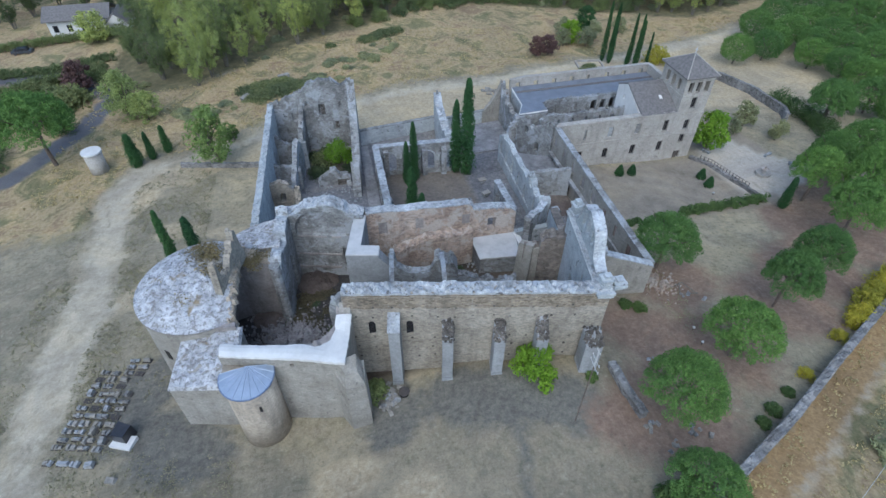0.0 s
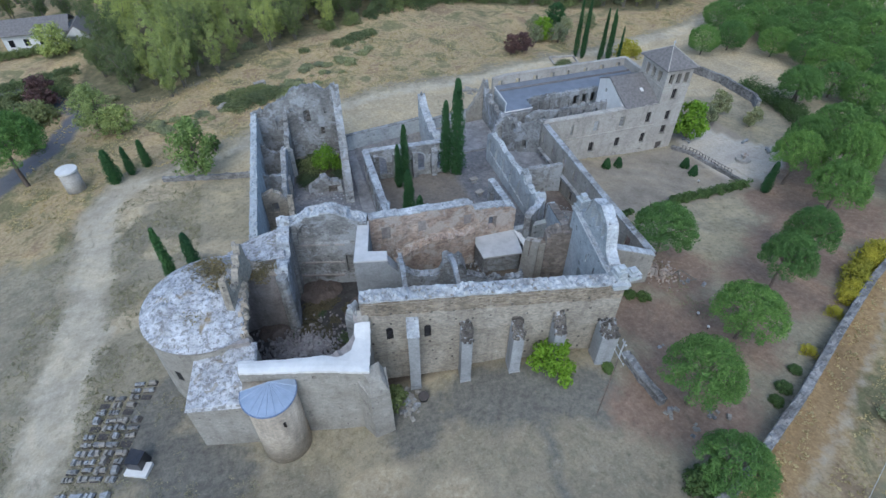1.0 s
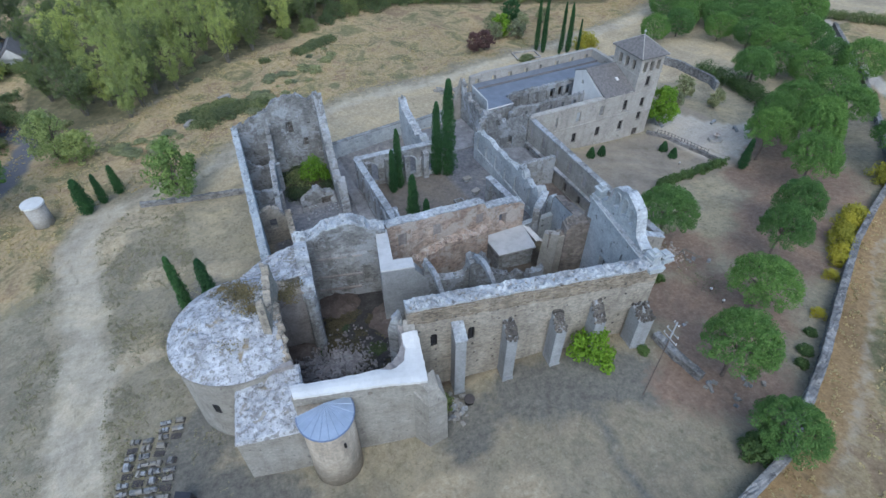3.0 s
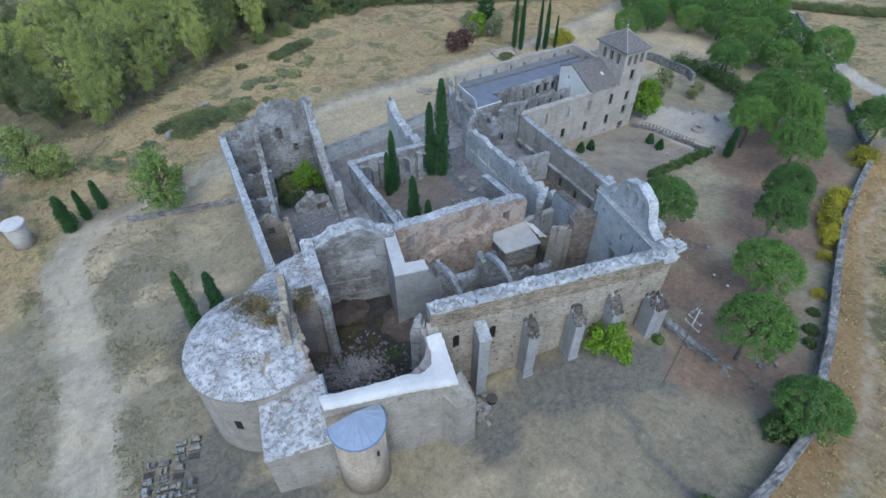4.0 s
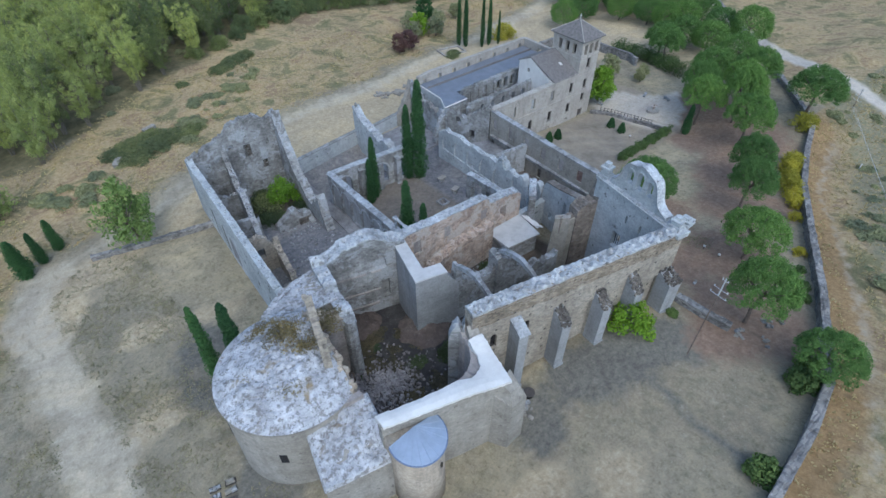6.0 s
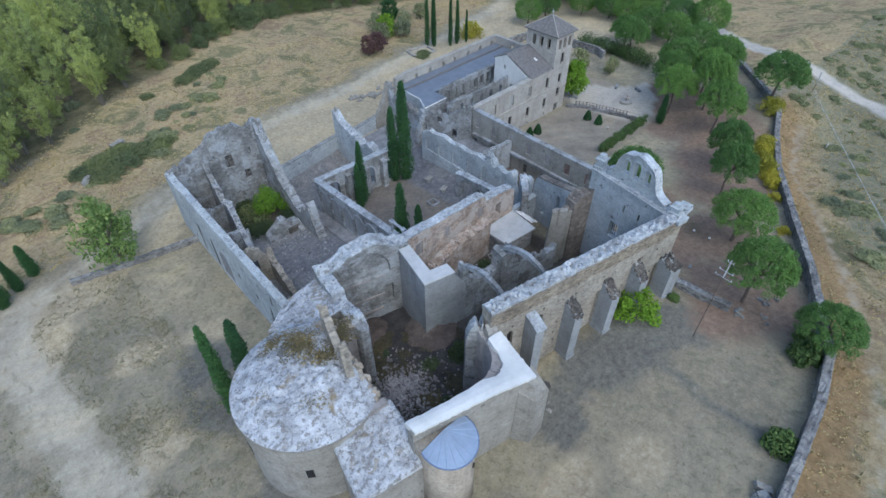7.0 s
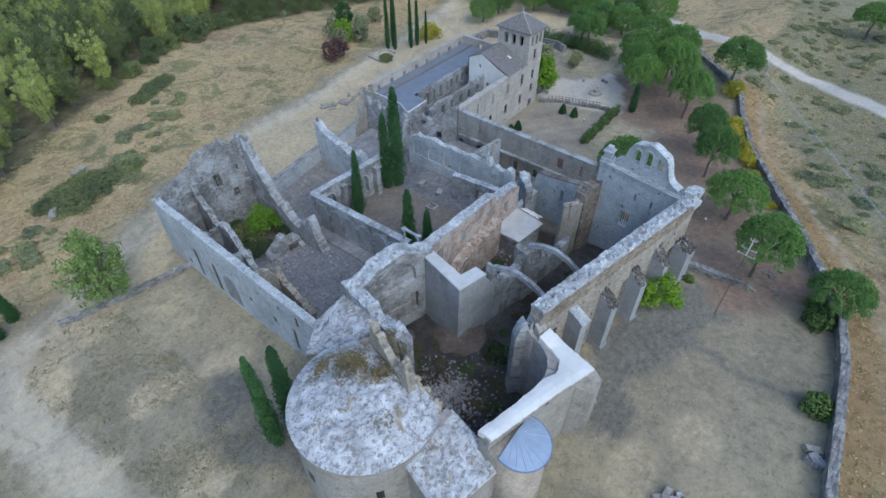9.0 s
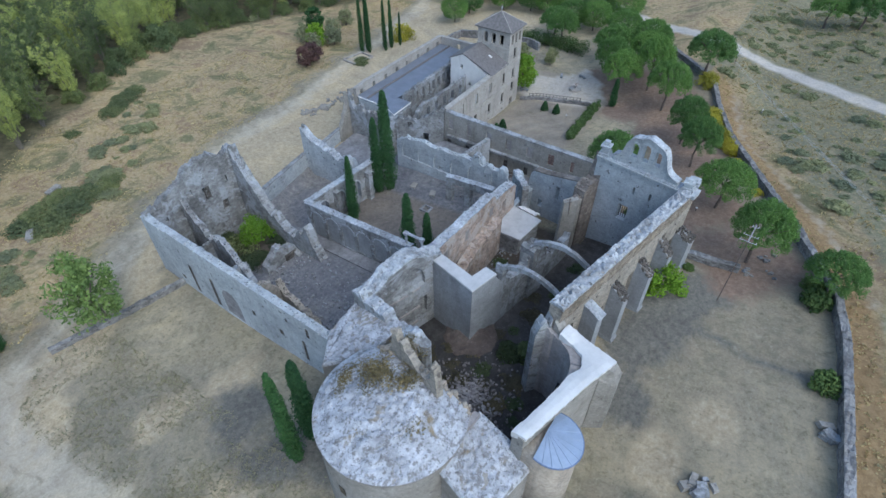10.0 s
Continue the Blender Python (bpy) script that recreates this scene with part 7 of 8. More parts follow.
for x, y, s in ((96.4, 134.8, 1.3), (65.8, 32, 0.55), (68.4, 33.4, 0.6), (70.9, 35.1, 0.75), (73.6, 36.5, 0.65), (76.3, 37.8, 0.7), (78.9, 38.9, 0.8), (61.2, 30.2, 0.4), (51.6, 25.6, 0.35), (93.4, 43.5, 0.9)):
    place(YEL, x, y, s)
retire(YEL)
SHR = shrub(49, 1.8, 1.7, M_SHRUB, "green_shrub", "low green shrub on dry ground", "shrub", group="green shrubs")
for x, y, s in ((44.0, 22.0, 0.55), (41.6, 20.8, 0.5), (47.6, 23.8, 0.45), (26.6, 14.9, 1.1), (13, 12.6, 1.0), (25.4, 30.4, 0.45), (38, 41.0, 0.6), (36.4, 42.2, 0.55), (29.4, 15.6, 0.9), (9.5, 65.8, 0.8), (8.8, 67, 0.6)):
    place(SHR, x, y, s)
SCR = shrub(55, 1.9, 1.3, M_OLIVE, "scrub_bush", "grey-green scrub bush on dry ground", "bush", group="scrub bushes")
spots = [(r.uniform(50, 185), r.uniform(-25, 70), 0.25 + 1.0 * r.random() ** 2.4) for _ in range(760)]
spots = sorted((p for p in spots if beyond(p[0], p[1], STONEWALL) < -7 and near(p[0], p[1], LANE) > 5), key=lambda p: p[0] + p[1])
for x, y, s in spots[:220]:
    place(SCR, x, y, s, None, 0.5)
far = tagged(new("far_scrub"), "low grey-green scrub scattered over the far field", "scrub", kind="stuff")
leaf_cloud("leaves", [(x + 1.5 * s * math.cos(2.4 * k) * (k / 14) ** 0.5, y + 1.5 * s * math.sin(2.4 * k) * (k / 14) ** 0.5, terrain(x, y) + 0.35 * s, 0.55 * s + 0.1, 0.5) for x, y, s in spots[220:] for k in range(14)], 60, 0.2, M_OLIVE, far, 91)
retire(SHR, SCR)
DRY = shrub(50, 2.0, 1.3, M_OLIVE, "stream_bush", "grey-green bush along the dry ditch", "bush", group="ditch bushes")
DITCH = [(-38, 127), (-30, 124), (-20, 128), (-12, 131), (-6, 133), (2, 140), (16, 150), (24, 158)]
for i in range(60):
    x, y = along(DITCH, r.random())
    place(DRY, x + r.gauss(0, 2.4), y + r.gauss(0, 2.4), r.uniform(0.3, 1.2), None, 0.6)
for i in range(90):
    x, y = r.uniform(-56, 160), r.uniform(130, 205)
    if -1 < beyond(x, y, WOOD_EDGE) < 14:
        place(DRY, x, y, r.uniform(0.4, 1.1))
retire(DRY)
PLUM = broadleaf(51, 5.2, 2.6, M_PURPLE, "plum_tree", "small purple-leaved plum tree", "tree", group="plum trees", size=0.28, clumps=50)
for x, y in ((61.5, 142.5), (65.5, 143.5), (-62, 148)):
    place(PLUM, x, y, 1.4 if x < 0 else 1.0)
retire(PLUM)
OLV = broadleaf(52, 5.4, 2.7, M_OLIVE, "olive_tree", "small grey-green olive tree", "tree", group="olive trees", size=0.26, clumps=50)
for x, y in ((73, 150), (77, 152), (80, 149), (84, 153), (76, 157), (96, 158), (92.5, 90.8), (87.6, 87.5), (95.5, 83.4), (-88, 150), (-80, 140), (-70, 130)):
    place(OLV, x, y, r.uniform(0.6, 1.1))
retire(OLV)
part_straw = shrub(53, 1.7, 0.6, M_WEED, "dry_tuft", "tuft of dry weeds on the masonry", "weeds", group="dry weeds", per=4, size=0.17)
for cx, cy, cz, n, sp in ((-12.4, 52.0, 7.7, 14, 1.1), (-19.2, 46.8, 9.0, 9, 0.8), (-16.9, 51.4, 9.75, 16, 1.3), (-18.6, 54.2, 8.65, 8, 0.8), (-16.2, 49.0, 9.95, 8, 0.9), (-22.0, 49.5, 8.6, 5, 0.8)):
    for _ in range(n):
        place(part_straw, cx + r.gauss(0, sp * 0.7), cy + r.gauss(0, sp * 0.7), r.uniform(0.35, 0.8), None, 0.9, cz + r.uniform(-0.1, 0.05))
retire(part_straw)
BALL = thing("clipped_bush", "dark clipped cone bush in the court", "bush", group="clipped bushes")
part("stem", Mesh().tube((0, 0, -0.3), (0, 0, 1.2), 0.08, 0.05, 6), M_BARK, BALL)
leaf_cloud("leaves", [(0.95 * (1 - k / 70) ** 0.7 * 0.8 * math.cos(2.4 * k), 0.95 * (1 - k / 70) ** 0.7 * 0.8 * math.sin(2.4 * k), 0.15 + 2.0 * k / 70, 0.28, 1.0) for k in range(70)], 60, 0.1, M_CYPRESS, BALL, 54, 1.3)
for x, y in ((54.4, 77.4), (57.0, 77.2), (70.1, 73.1), (69.7, 70.0)):
    place(BALL, x, y, 1.0)
retire(BALL)


def hedge(way, width, height, seed, label, material=M_SHRUB):
    e = thing("hedge", label, "hedge")
    core, cl = Mesh(), []
    k = int(sum(math.dist(a, b) for a, b in zip(way, way[1:])) / 0.7)
    q = random.Random(seed)
    for i in range(k):
        x, y = along(way, (i + 0.5) / k)
        z = terrain(x, y)
        core.tube((x, y, z - 0.3), (x, y, z + height * 0.6), 0.09, 0.05, 5)
        for j in range(6):
            cl.append((x + q.uniform(-0.42, 0.42) * width, y + q.uniform(-0.42, 0.42) * width, z + height * q.uniform(0.2, 0.88), 0.26 * width + 0.12, 0.8))
    part("stem", core, M_BARK, e)
    leaf_cloud("leaves", cl, 60, 0.17, material, e, seed)


hedge([(58.5, 62.3), (65.8, 62.7), (76.1, 62.9)], 1.7, 1.5, 61, "low green hedge along the court")
hedge([(109.9, 102.3), (110, 93.6), (109.3, 85.9), (106.6, 78.3)], 4.4, 3.6, 62, "tall dark green hedge behind the garden", M_SHRUB)
hedge([(181.8, 117.7), (189.1, 103.2), (203.6, 83.1), (216.9, 56.4)], 4.0, 3.0, 73, "long dark hedge beyond the lane", M_DARKLEAF)
hedge([(43.6, 58.4), (46.5, 60.5), (50, 61.6)], 1.2, 0.8, 63, "straggling low hedge beside the gallery wall")
hedge([(-110, 184), (-80, 186), (-56, 184)], 2.4, 2.6, 64, "clipped dark hedge before the villa", M_DARKLEAF)
hedge([(-95, 166), (-75, 163), (-58, 166)], 2.4, 2.4, 66, "clipped dark hedge along the field", M_DARKLEAF)
hedge([(-84, 152), (-70, 156), (-56, 152), (-50, 140)], 3.4, 3.0, 65, "clipped dark roadside hedge", M_DARKLEAF)


hedge([(-92, 140), (-78, 142), (-66, 134), (-60, 124)], 5.0, 4.0, 69, "dense green garden hedge beside the road", M_SHRUB)
hedge([(-100, 122), (-84, 124), (-72, 118)], 5.0, 4.0, 70, "dense green hedge beyond the road", M_SHRUB)
# ---- round about: walls, stones, poles, garden ----
def stone_wall(name, label, way, height, thick, seed, material=M_DRYSTONE):
    e = thing(name, label, "wall")
    for i, (a, b) in enumerate(zip(way, way[1:])):
        z0, z1 = terrain(*a), terrain(*b)
        w = Wall(a, b, [(0, z0 + height), (1, z1 + height)], thick=thick, rag=0.12, step=0.8, seed=seed + i, lean=0.2)
        ob = part("wall_section", w.build(), material, e)
        part("capping", w.cap(0.2, 0.08, 0.6), material, ob)


stone_wall("field_wall", "long grey dry stone boundary wall", STONEWALL, 1.5, 0.85, 40)
stone_wall("lane_wall", "low grey wall beside the gravel lane", LANE_WALL, 1.3, 0.9, 80)
stone_wall("broken_wall", "low broken stone wall beside the church front", [(28.6, 31.8), (28.5, 28.0), (28.9, 24.4)], 1.1, 0.8, 60)
stone_wall("low_wall", "low grey wall across the field", [(-31.4, 101.0), (-21.6, 98.4), (-12.2, 96.4)], 0.9, 0.7, 62)
stone_wall("garden_wall", "grey garden wall behind the residence", [(74.6, 119.5), (105.7, 118.8), (107.4, 107.1), (106.9, 95), (104.9, 91.3)], 2.2, 0.7, 64)
stone_wall("court_wall", "low kerb wall round the forecourt", [(72.6, 80.9), (74.5, 76.6), (75.6, 66.7), (75.9, 63.3)], 0.7, 0.5, 68)
fence = thing("fence", "low dark metal fence on the forecourt wall", "fence")
for i in range(16):
    x, y = along([(73.5, 78.8), (74.5, 76.6), (75.6, 66.7)], i / 15)
    part("post", Mesh().tube((x, y, terrain(x, y) + 0.6), (x, y, terrain(x, y) + 1.7), 0.07, 0.07, 5), M_FRAME, fence)
for h in (1.1, 1.6):
    m = Mesh()
    for i in range(15):
        a, b = along([(73.5, 78.8), (74.5, 76.6), (75.6, 66.7)], i / 15), along([(73.5, 78.8), (74.5, 76.6), (75.6, 66.7)], (i + 1) / 15)
        m.tube((*a, terrain(*a) + h), (*b, terrain(*b) + h), 0.04, 0.04, 4)
    part("rail", m, M_FRAME, fence)


def boulder(e, r, name="stone"):
    """One dressed or broken block."""
    a, b, h = e
    j = [r.uniform(0.8, 1.15) for _ in range(8)]
    ring = [(-a, -b), (a, -b), (a, b), (-a, b)]
    return Mesh().prism([(x * j[i], y * j[i], 0) for i, (x, y) in enumerate(ring)], [(x * j[i + 4] * 0.88, y * j[i + 4] * 0.88, h * j[7 - i]) for i, (x, y) in enumerate(ring)])


STONES = []
r = random.Random(17)
for k in range(6):
    STONES.append(tagged(part("dressed_stone", boulder((r.uniform(0.55, 0.85), r.uniform(0.38, 0.55), r.uniform(0.45, 0.8)), r), M_PALE if k % 2 else M_GREY), "weathered dressed stone laid out on the field", "stone block", "laid-out stones"))
def pallet():
    """A dark wooden pallet: deck boards on three bearers."""
    e = thing("pallet", "dark weathered wooden pallet under dressed stones", "pallet", group="pallets on the field")
    for k in range(5):
        part("board", Mesh().box(-0.85, -0.5 + 0.21 * k, 0.14, 0.85, -0.34 + 0.21 * k, 0.19), M_FRAME, e)
    for k in (-0.75, 0, 0.75):
        part("bearer", Mesh().box(k - 0.07, -0.5, -0.15, k + 0.07, 0.5, 0.14), M_FRAME, e)
    return e


PAL = pallet()
for row in range(14):
    f = row / 13
    for i in range(4):
        if (row == 10 and i > 2) or (row > 11 and i < 2) or (row == 9 and i == 3):
            continue
        x = -36.0 + 1.5 * i + 3.2 * f + r.uniform(-0.12, 0.12)
        y = 35.3 - 0.47 * i + 13.4 * f + (0.9 if row else 0) + r.uniform(-0.1, 0.1)
        turn = -17 + r.uniform(-5, 5)
        place(PAL, x, y, 0.68, turn)
        n = r.choice((0, 1, 2, 2, 2, 2, 3))
        for j in range(n):
            o = (j - (n - 1) / 2) * 1.15 / max(n, 1)
            place(STONES[r.randrange(6)], x + o * math.cos(radians(turn)), y + o * math.sin(radians(turn)), (0.62, 0.45, 0.34)[n - 1] * r.uniform(0.85, 1.15), turn + r.choice((0, 90)) + r.uniform(-12, 12), None, terrain(x, y) + 0.13)
retire(PAL)
for cx, cy, n, sp in ((-4.9, 21, 9, 1.3), (6.4, 11.8, 5, 0.8), (33.5, 22.0, 6, 1.2), (29.2, 23.4, 6, 0.8), (-28.7, 31.4, 1, 0.1), (34.6, 32.5, 2, 0.8), (46.5, 41.5, 4, 1.2), (30.2, 19.8, 4, 1.0)):
    for i in range(n):
        k = 0.5 if cx > 25 and cy < 60 else 1.0
        place(STONES[r.randrange(6)], cx + r.gauss(0, sp * 0.6), cy + r.gauss(0, sp * 0.6), k * r.uniform(0.45, 1.05), r.uniform(0, 180))
for i in range(44):
    f = r.random()
    place(STONES[r.randrange(6)], 1.2 + 1.3 * f + r.gauss(0, 0.55), 33.0 + 2.6 * f + r.gauss(0, 0.5), r.uniform(0.22, 0.55), r.uniform(0, 180))
for cx, cy, n in ((40.8, 120.4, 26), (45.2, 119.8, 26), (49.8, 119.8, 20), (54.6, 120.4, 16)):
    for i in range(n):
        place(STONES[2 * r.randrange(3) + 1], cx + r.gauss(0, 1.1), cy + r.gauss(0, 0.8), r.uniform(0.35, 0.85), r.uniform(0, 180))
retire(*STONES)
tub = thing("black_tub", "round black tub beside fallen stones", "tub", (3.5, 34.6, terrain(3.5, 34.6)))
part("shell", Mesh().tube((0, 0, -0.1), (0, 0, 0.6), 0.55, 0.62, 14), M_DARK, tub)
part("rim", Mesh().tube((0, 0, 0.6), (0, 0, 0.68), 0.66, 0.66, 14), M_FRAME, tub)
crate = thing("tarped_pallet", "dark wrapped pallet of tiles beside the stones", "pallet")
crate.location = (0.6 * U, -1.0 * U, 0)
cr = Mesh().prism([(-30.1, 37.3, -3.4), (-28.6, 36.6, -3.4), (-27.9, 38.3, -3.4), (-29.4, 39.0, -3.4)], [(-30.0, 37.3, -0.9), (-28.6, 36.7, -0.9), (-28.0, 38.2, -1.0), (-29.4, 38.9, -0.8)])
part("bale", cr, plain("black_film", (0.03, 0.03, 0.035), 0.35), crate)
part("base_sheet", Mesh().prism([(-30.5, 36.8, -2.9), (-28.2, 35.8, -2.9), (-27.6, 37.4, -2.9), (-29.9, 38.0, -2.9)], [(-30.5, 36.8, -2.2), (-28.2, 35.8, -2.2), (-27.6, 37.4, -2.2), (-29.9, 38.0, -2.2)]), M_WHITE, crate, "white sheet")

tank = thing("water_tank", "round whitewashed water tank on dry ground", "tank")
tm, tl = Mesh(), Mesh()
q = [(math.cos(i * math.tau / 24), math.sin(i * math.tau / 24)) for i in range(24)]
tm.prism([(-48.2 + 1.75 * a, 105 + 1.75 * b, -10.6) for a, b in q], [(-48.2 + 1.75 * a, 105 + 1.75 * b, -5.0) for a, b in q])
tl.prism([(-48.2 + 1.95 * a, 105 + 1.95 * b, -5.0) for a, b in q], [(-48.2 + 1.9 * a, 105 + 1.9 * b, -4.7) for a, b in q])
part("shell", tm, M_ASHLAR, tank, smooth=True)
part("lid", tl, M_WHITE, tank, "flat white lid")


def pole(x, y, height, label, turn=0.0):
    e = thing("utility_pole", label, "utility pole")
    z = terrain(x, y)
    part("mast", Mesh().tube((x, y, z - 0.5), (x, y, z + height - 2.6), 0.07, 0.06, 7), M_BARK, e, "thin dark mast")
    part("mast_head", Mesh().tube((x, y, z + height - 2.6), (x, y, z + height), 0.09, 0.07, 7), M_POLE, e, "white metal mast head")
    c, s = math.cos(turn), math.sin(turn)
    for down, half in ((0.35, 0.35), (1.7, 0.85), (2.6, 1.0)):
        h = z + height - down
        arm = part("crossarm", Mesh().tube((x - half * c, y - half * s, h), (x + half * c, y + half * s, h), 0.035, 0.035, 5), M_POLE, e)
        for f in (-0.9, 0.9):
            part("insulator", Mesh().tube((x + f * half * c, y + f * half * s, h), (x + f * half * c, y + f * half * s, h + 0.25), 0.05, 0.04, 6), M_WHITE, arm)


pole(21.2, 25.6, 13.2, "slim pole with white metal crossarms beside the church", 1.5)
pole(111.7, 40.6, 4.5, "short slim pole beyond the boundary wall", 1.2)
wires = thing("power_line", "three thin wires sagging over the scrub", "cable")
for k in range(3):
    m = Mesh()
    a, b = ((111.4, 40.3, -3.2), (20, 1.6, 12.2)) if k == 0 else ((111.7, 40.6, -3.4), (20, -0.8, 10.5)) if k == 1 else ((112.0, 40.9, -3.6), (20, -2.6, 9.2))
    a, b = Vector(a), Vector(b)
    b += (b - a) * 0.25
    pts = [a.lerp(b, i / 24) - Vector((0, 0, 0.6 * 4 * (i / 24) * (1 - i / 24))) for i in range(25)]
    for p, s in zip(pts, pts[1:]):
        m.tube(p, s, 0.018, 0.018, 4)
    part("wire", m, M_WIRE, wires)

fount = thing("fountain", "small reddish stone fountain in the court", "fountain")
z = terrain(82.2, 70.7)
part("basin", Mesh().prism([(82.2 + 1.5 * a, 70.7 + 1.5 * b, z - 0.3) for a, b in q[::3]], [(82.2 + 1.5 * a, 70.7 + 1.5 * b, z + 0.55) for a, b in q[::3]]), M_ASHLAR, fount)
part("column", Mesh().tube((82.2, 70.7, z), (82.2, 70.7, z + 1.8), 0.3, 0.2).tube((82.2, 70.7, z + 1.2), (82.2, 70.7, z + 1.45), 0.6, 0.75, 10), M_RED, fount)
for x, y, t in ((88.1, 76.9, 20), (89.5, 71.9, 60), (77.2, 82, 100)):
    b = thing("bench", "plain stone garden bench", "bench", (x, y, terrain(x, y)), group="garden benches")
    b.rotation_euler = (0, 0, radians(t))
    part("seat", Mesh().box(-1.1, -0.3, 0.42, 1.1, 0.3, 0.56), M_GREY, b)
    for s in (-0.8, 0.8):
        part("leg", Mesh().box(s - 0.15, -0.25, -0.3, s + 0.15, 0.25, 0.42), M_GREY, b)
planter = thing("garden_bed", "square walled garden bed behind the residence", "garden bed")
for a, b in (((70.7, 132.6), (78.1, 131.9)), ((78.1, 131.9), (79.4, 137.3)), ((79.4, 137.3), (71.8, 137.7)), ((71.8, 137.7), (70.7, 132.6))):
    w = Wall(a, b, [(0, terrain(*a) + 0.5), (1, terrain(*b) + 0.5)], thick=0.4, rag=0.02)
    part("kerb", w.build(), M_ASHLAR, planter)

for x, y, t in ((-10.5, 139.5, 20), (-19.9, 129.7, 60)):
    e = thing("culvert_slab", "pale concrete slab over the dry stream", "slab", (x, y, terrain(x, y)), group="stream slabs")
    e.rotation_euler = (0, 0, radians(t))
    part("slab", Mesh().box(-1.5, -0.6, 0.5, 1.5, 0.6, 0.75), M_PALE, e)
    for k in (-1.2, 1.2):
        part("support", Mesh().box(k - 0.2, -0.5, -0.4, k + 0.2, 0.5, 0.5), M_GREY, e)
sign = thing("sign", "small white sign beside the footpath", "sign")
part("board", Mesh().box(88.6, 30.05, -4.0, 89.4, 30.15, -3.3), M_WHITE, sign)
part("post", Mesh().tube((89, 30.2, terrain(89, 30.2) - 0.2), (89, 30.2, -3.5), 0.05, 0.05, 5), M_FRAME, sign)


def field_grass(name, label, count, box, keep, material, seed, size):
    """Low tufts scattered over open ground."""
    e = tagged(new(name), label, "grass", kind="stuff")
    q, cl = random.Random(seed), []
    while len(cl) < count:
        x, y = q.uniform(box[0], box[1]), q.uniform(box[2], box[3])
        if q.random() < keep(x, y):
            cl.append((x, y, terrain(x, y) + 0.08, q.uniform(0.15, 0.5), 0.25))
    leaf_cloud("tufts", cl, 5, size, material, e, seed, 0.1)


def open_field(x, y):
    if y < 34 and x > -16 or -24 < x < 42 and 33 < y < 106 or 40 < x < 80 and 62 < y < 106 or near(x, y, TRACK) < 3.2 or beyond(x, y, STONEWALL) < 0.5:
        return 0.0
    return max(0.0, 0.25 + 0.9 * nz(x * 0.13, y * 0.13, 11) + 0.6 * nz(x * 0.5, y * 0.5, 12))


def dry_field(x, y):
    if beyond(x, y, STONEWALL) < -0.8:
        return 0.0 if near(x, y, LANE) < 3 or near(x, y, FOOTPATH) < 1.2 else 0.5 + 0.6 * nz(x * 0.2, y * 0.2, 13)
    if near(x, y, TRACK) < 3.5 or beyond(x, y, TRACK[5:]) < 3 or beyond(x, y, WOOD_EDGE) > 2:
        return 0.0
    return 0.35 + 0.9 * nz(x * 0.15, y * 0.15, 14)


field_grass("short_grass", "sparse short olive and straw tufts on the field", 9000, (-48, 46, 8, 100), open_field, M_TUFT, 71, 0.1)
field_grass("dry_grass", "dry straw-coloured grass of the rough field", 16000, (-60, 170, -10, 165), dry_field, M_STRAW, 72, 0.17)

frame_ = thing("timber_frame", "broken timber frame lying by the gallery gable", "timber frame")
fz = terrain(46.4, 43.6) + 0.12
for a, b in (((45.0, 42.6), (48.2, 42.2)), ((48.2, 42.2), (47.0, 44.6)), ((45.2, 44.2), (47.0, 44.6)), ((45.6, 42.5), (46.6, 44.6))):
    part("plank", Mesh().tube((*a, fz), (*b, fz + 0.25), 0.1, 0.1, 4), M_PALEBARK, frame_)
pile, r = Mesh(), random.Random(41)
for _ in range(140):
    x, y = 44.0 + r.gauss(0, 1.4), 45.4 + r.gauss(0, 1.5)
    e, t, z = r.uniform(0.1, 0.32), r.uniform(0, 3), terrain(x, y) + 0.7 * math.exp(-((x - 44) ** 2 + (y - 45.4) ** 2) / 3)
    pile.prism([(x + e * math.cos(t + q) * r.uniform(0.7, 1.3), y + e * math.sin(t + q) * r.uniform(0.7, 1.3), z - 0.6) for q in (0, 1.6, 3.1, 4.7)],
               [(x + 0.7 * e * math.cos(t + q), y + 0.7 * e * math.sin(t + q), z + e * r.uniform(0.3, 0.8)) for q in (0, 1.6, 3.1, 4.7)])
tagged(part("brick_rubble", pile, M_RED), "heap of reddish brick rubble by the gable", "rubble", kind="stuff")
for x, y in (((68.6, 67), (43, 35.7), (42.5, 33.1))):
    e = thing("garden_lamp", "short lamp post with a white globe", "lamp", (x, y, terrain(x, y)), group="garden lamps")
    part("post", Mesh().tube((0, 0, -0.2), (0, 0, 0.45), 0.05, 0.05, 6), M_FRAME, e)
    g = Mesh()
    for k in range(4):
        z0, z1 = 0.45 + 0.09 * k, 0.54 + 0.09 * k
        g.tube((0, 0, z0), (0, 0, z1), (0.1, 0.19, 0.2, 0.15)[k], (0.19, 0.2, 0.15, 0.05)[k], 10)
    part("globe", g, M_WHITE, e, "white globe")

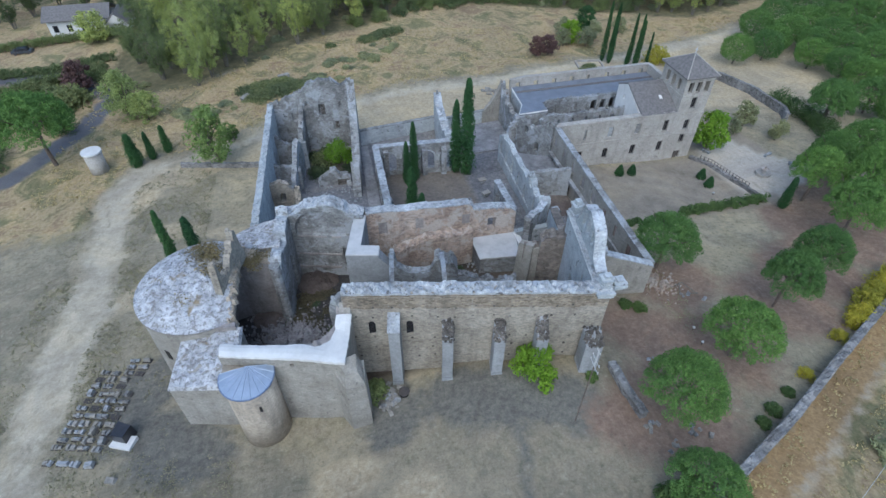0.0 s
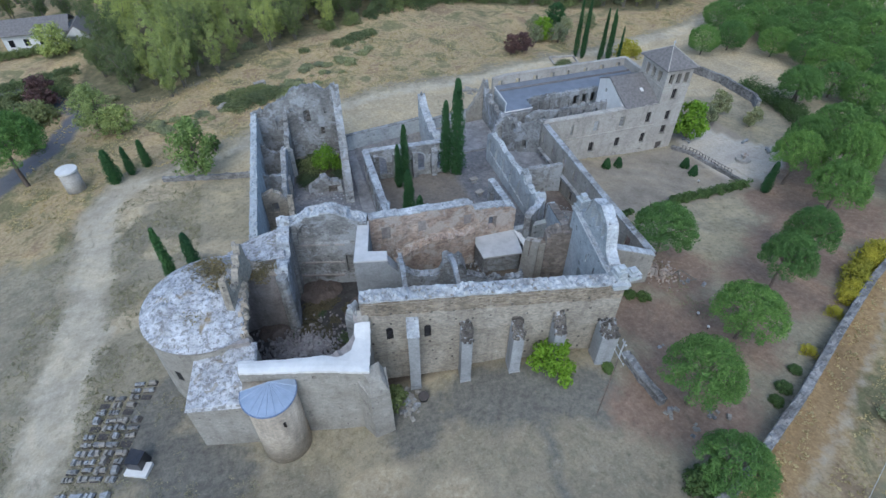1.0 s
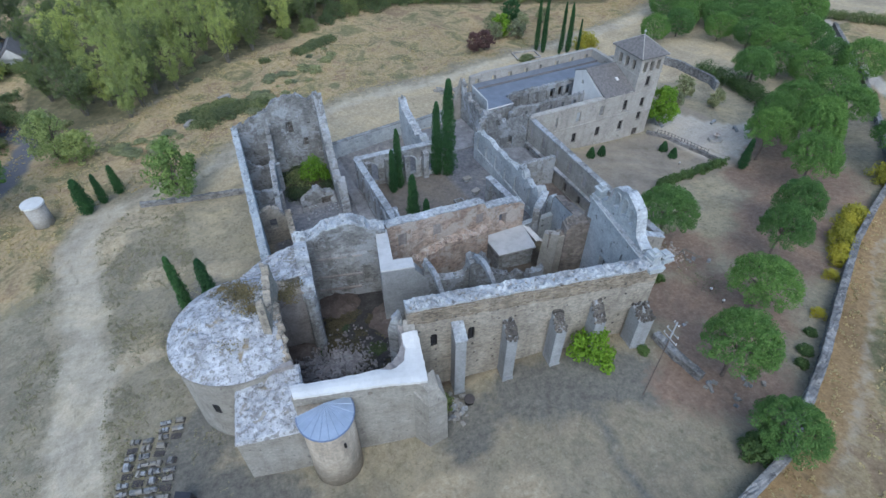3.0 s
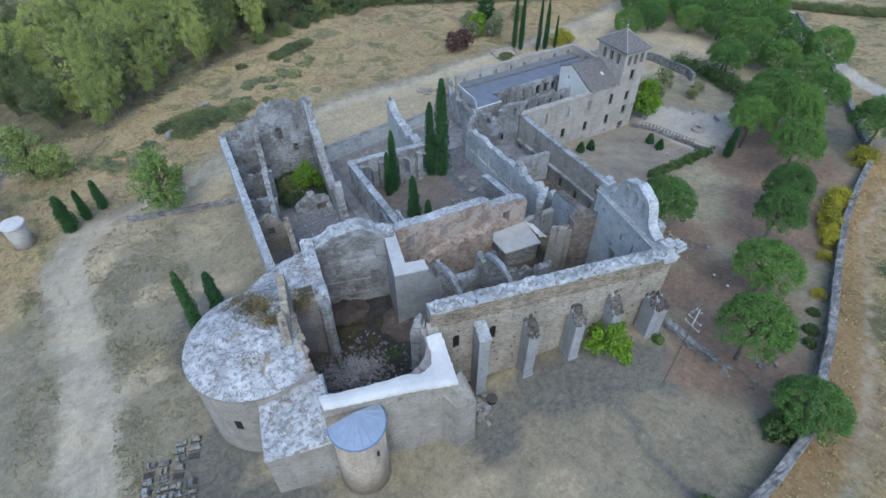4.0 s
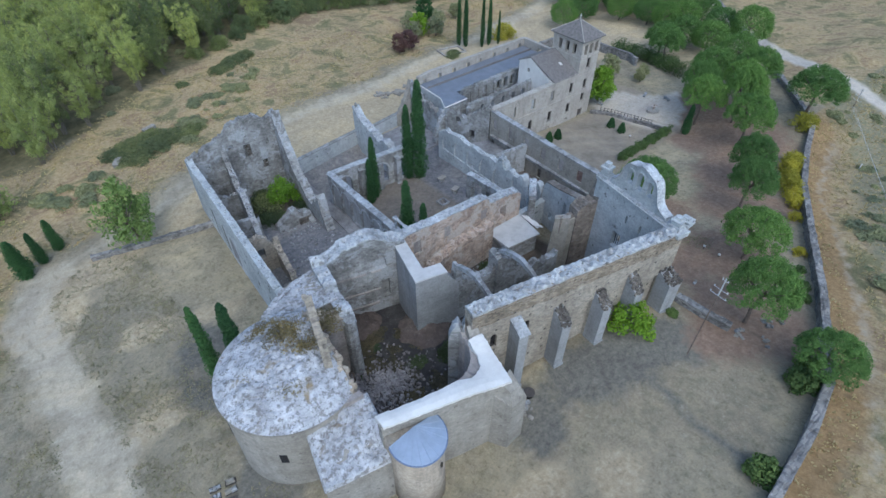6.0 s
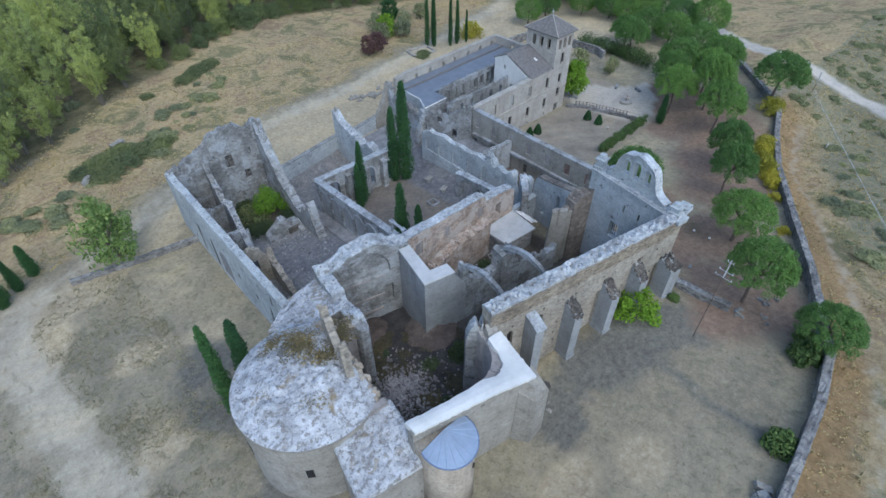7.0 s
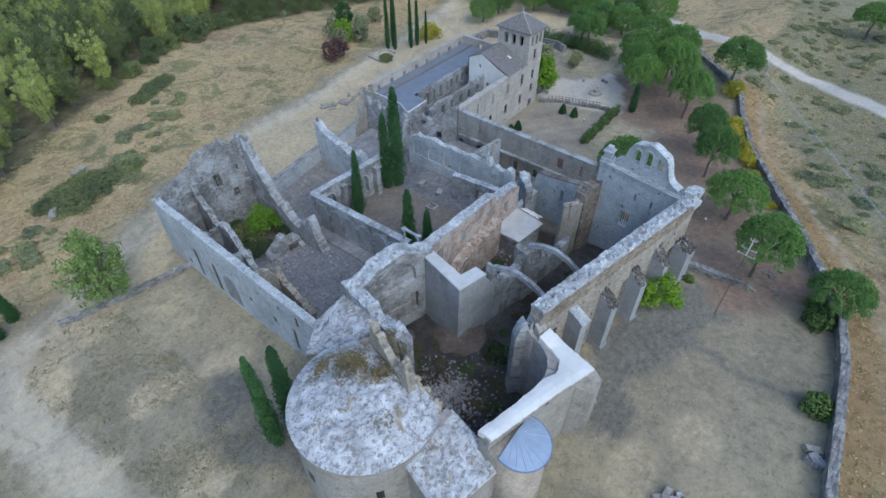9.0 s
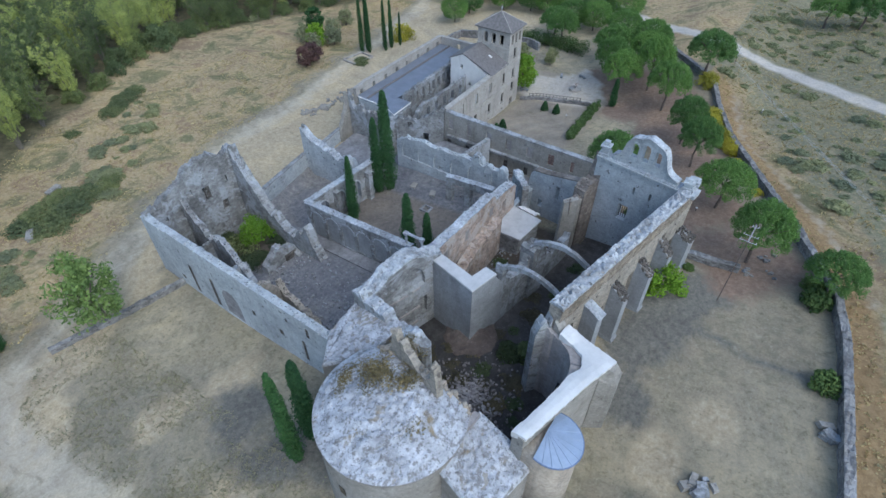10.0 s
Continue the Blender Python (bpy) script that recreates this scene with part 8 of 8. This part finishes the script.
# the villa and car beyond the trees
villa = thing("villa", "white villa with a grey saddle roof among trees", "house")
vz = -12.0
part("wall", Mesh().box(-84, 190, vz - 1, -66, 199, vz + 4.6), M_WHITE, villa)
part("wall", Mesh().box(-66.2, 186, vz - 1, -60, 198, vz + 4.2), M_WHITE, villa)
vr = Mesh().prism([(-85, 189, vz + 4.5), (-65.5, 189, vz + 4.5), (-65.5, 194.5, vz + 7.4), (-85, 194.5, vz + 7.4)], [(-85, 189, vz + 4.8), (-65.5, 189, vz + 4.8), (-65.5, 194.5, vz + 7.7), (-85, 194.5, vz + 7.7)])
vr.prism([(-85, 194.5, vz + 7.4), (-65.5, 194.5, vz + 7.4), (-65.5, 200, vz + 4.5), (-85, 200, vz + 4.5)], [(-85, 194.5, vz + 7.7), (-65.5, 194.5, vz + 7.7), (-65.5, 200, vz + 4.8), (-85, 200, vz + 4.8)])
part("roof", vr, M_SLATE, villa)
vg = Mesh().prism([(-66.6, 185.4, vz + 4.1), (-59.6, 185.4, vz + 4.1), (-63, 185.4, vz + 7.2)], [(-66.6, 198.6, vz + 4.1), (-59.6, 198.6, vz + 4.1), (-63, 198.6, vz + 7.2)])
part("roof", vg, M_SLATE, villa, "grey saddle roof of the wing")
part("gable", Mesh().prism([(-66.0, 185.9, vz + 4.1), (-60.2, 185.9, vz + 4.1), (-63, 185.9, vz + 6.8)], [(-66.0, 185.2, vz + 4.1), (-60.2, 185.2, vz + 4.1), (-63, 185.2, vz + 6.8)]), M_WHITE, villa, "white gable")
for x in (-82, -78, -74, -70):
    part("window", Mesh().box(x - 0.7, 189.9, vz + 1.2, x + 0.7, 190.02, vz + 3.2), M_DARK, villa)
for x in (-64.6, -61.8):
    part("window", Mesh().box(x - 0.6, 185.9, vz + 1.0, x + 0.6, 186.02, vz + 3.0), M_DARK, villa)
villa.location = (3.0 * U, 0, 0)
car = thing("parked_car", "dark parked car before a hedge", "car", (-87.5, 182, -13.4))
body = Mesh().prism([(-2.9, -1.1, 0.5), (2.9, -1.1, 0.5), (2.9, 1.1, 0.5), (-2.9, 1.1, 0.5)], [(-2.8, -1.05, 1.15), (2.8, -1.05, 1.15), (2.8, 1.05, 1.15), (-2.8, 1.05, 1.15)])
part("body", body, plain("dark_car_paint", (0.05, 0.055, 0.065), 0.3), car)
part("cabin", Mesh().prism([(-1.9, -1.0, 1.15), (1.9, -1.0, 1.15), (1.9, 1.0, 1.15), (-1.9, 1.0, 1.15)], [(-1.2, -0.85, 1.85), (1.4, -0.85, 1.85), (1.4, 0.85, 1.85), (-1.2, 0.85, 1.85)]), M_DARK, car)
for x in (-1.8, 1.8):
    for y in (-1.08, 1.08):
        part("wheel", Mesh().tube((x, y - 0.1, 0.42), (x, y + 0.1, 0.42), 0.42, 0.42, 12), M_FRAME, car)
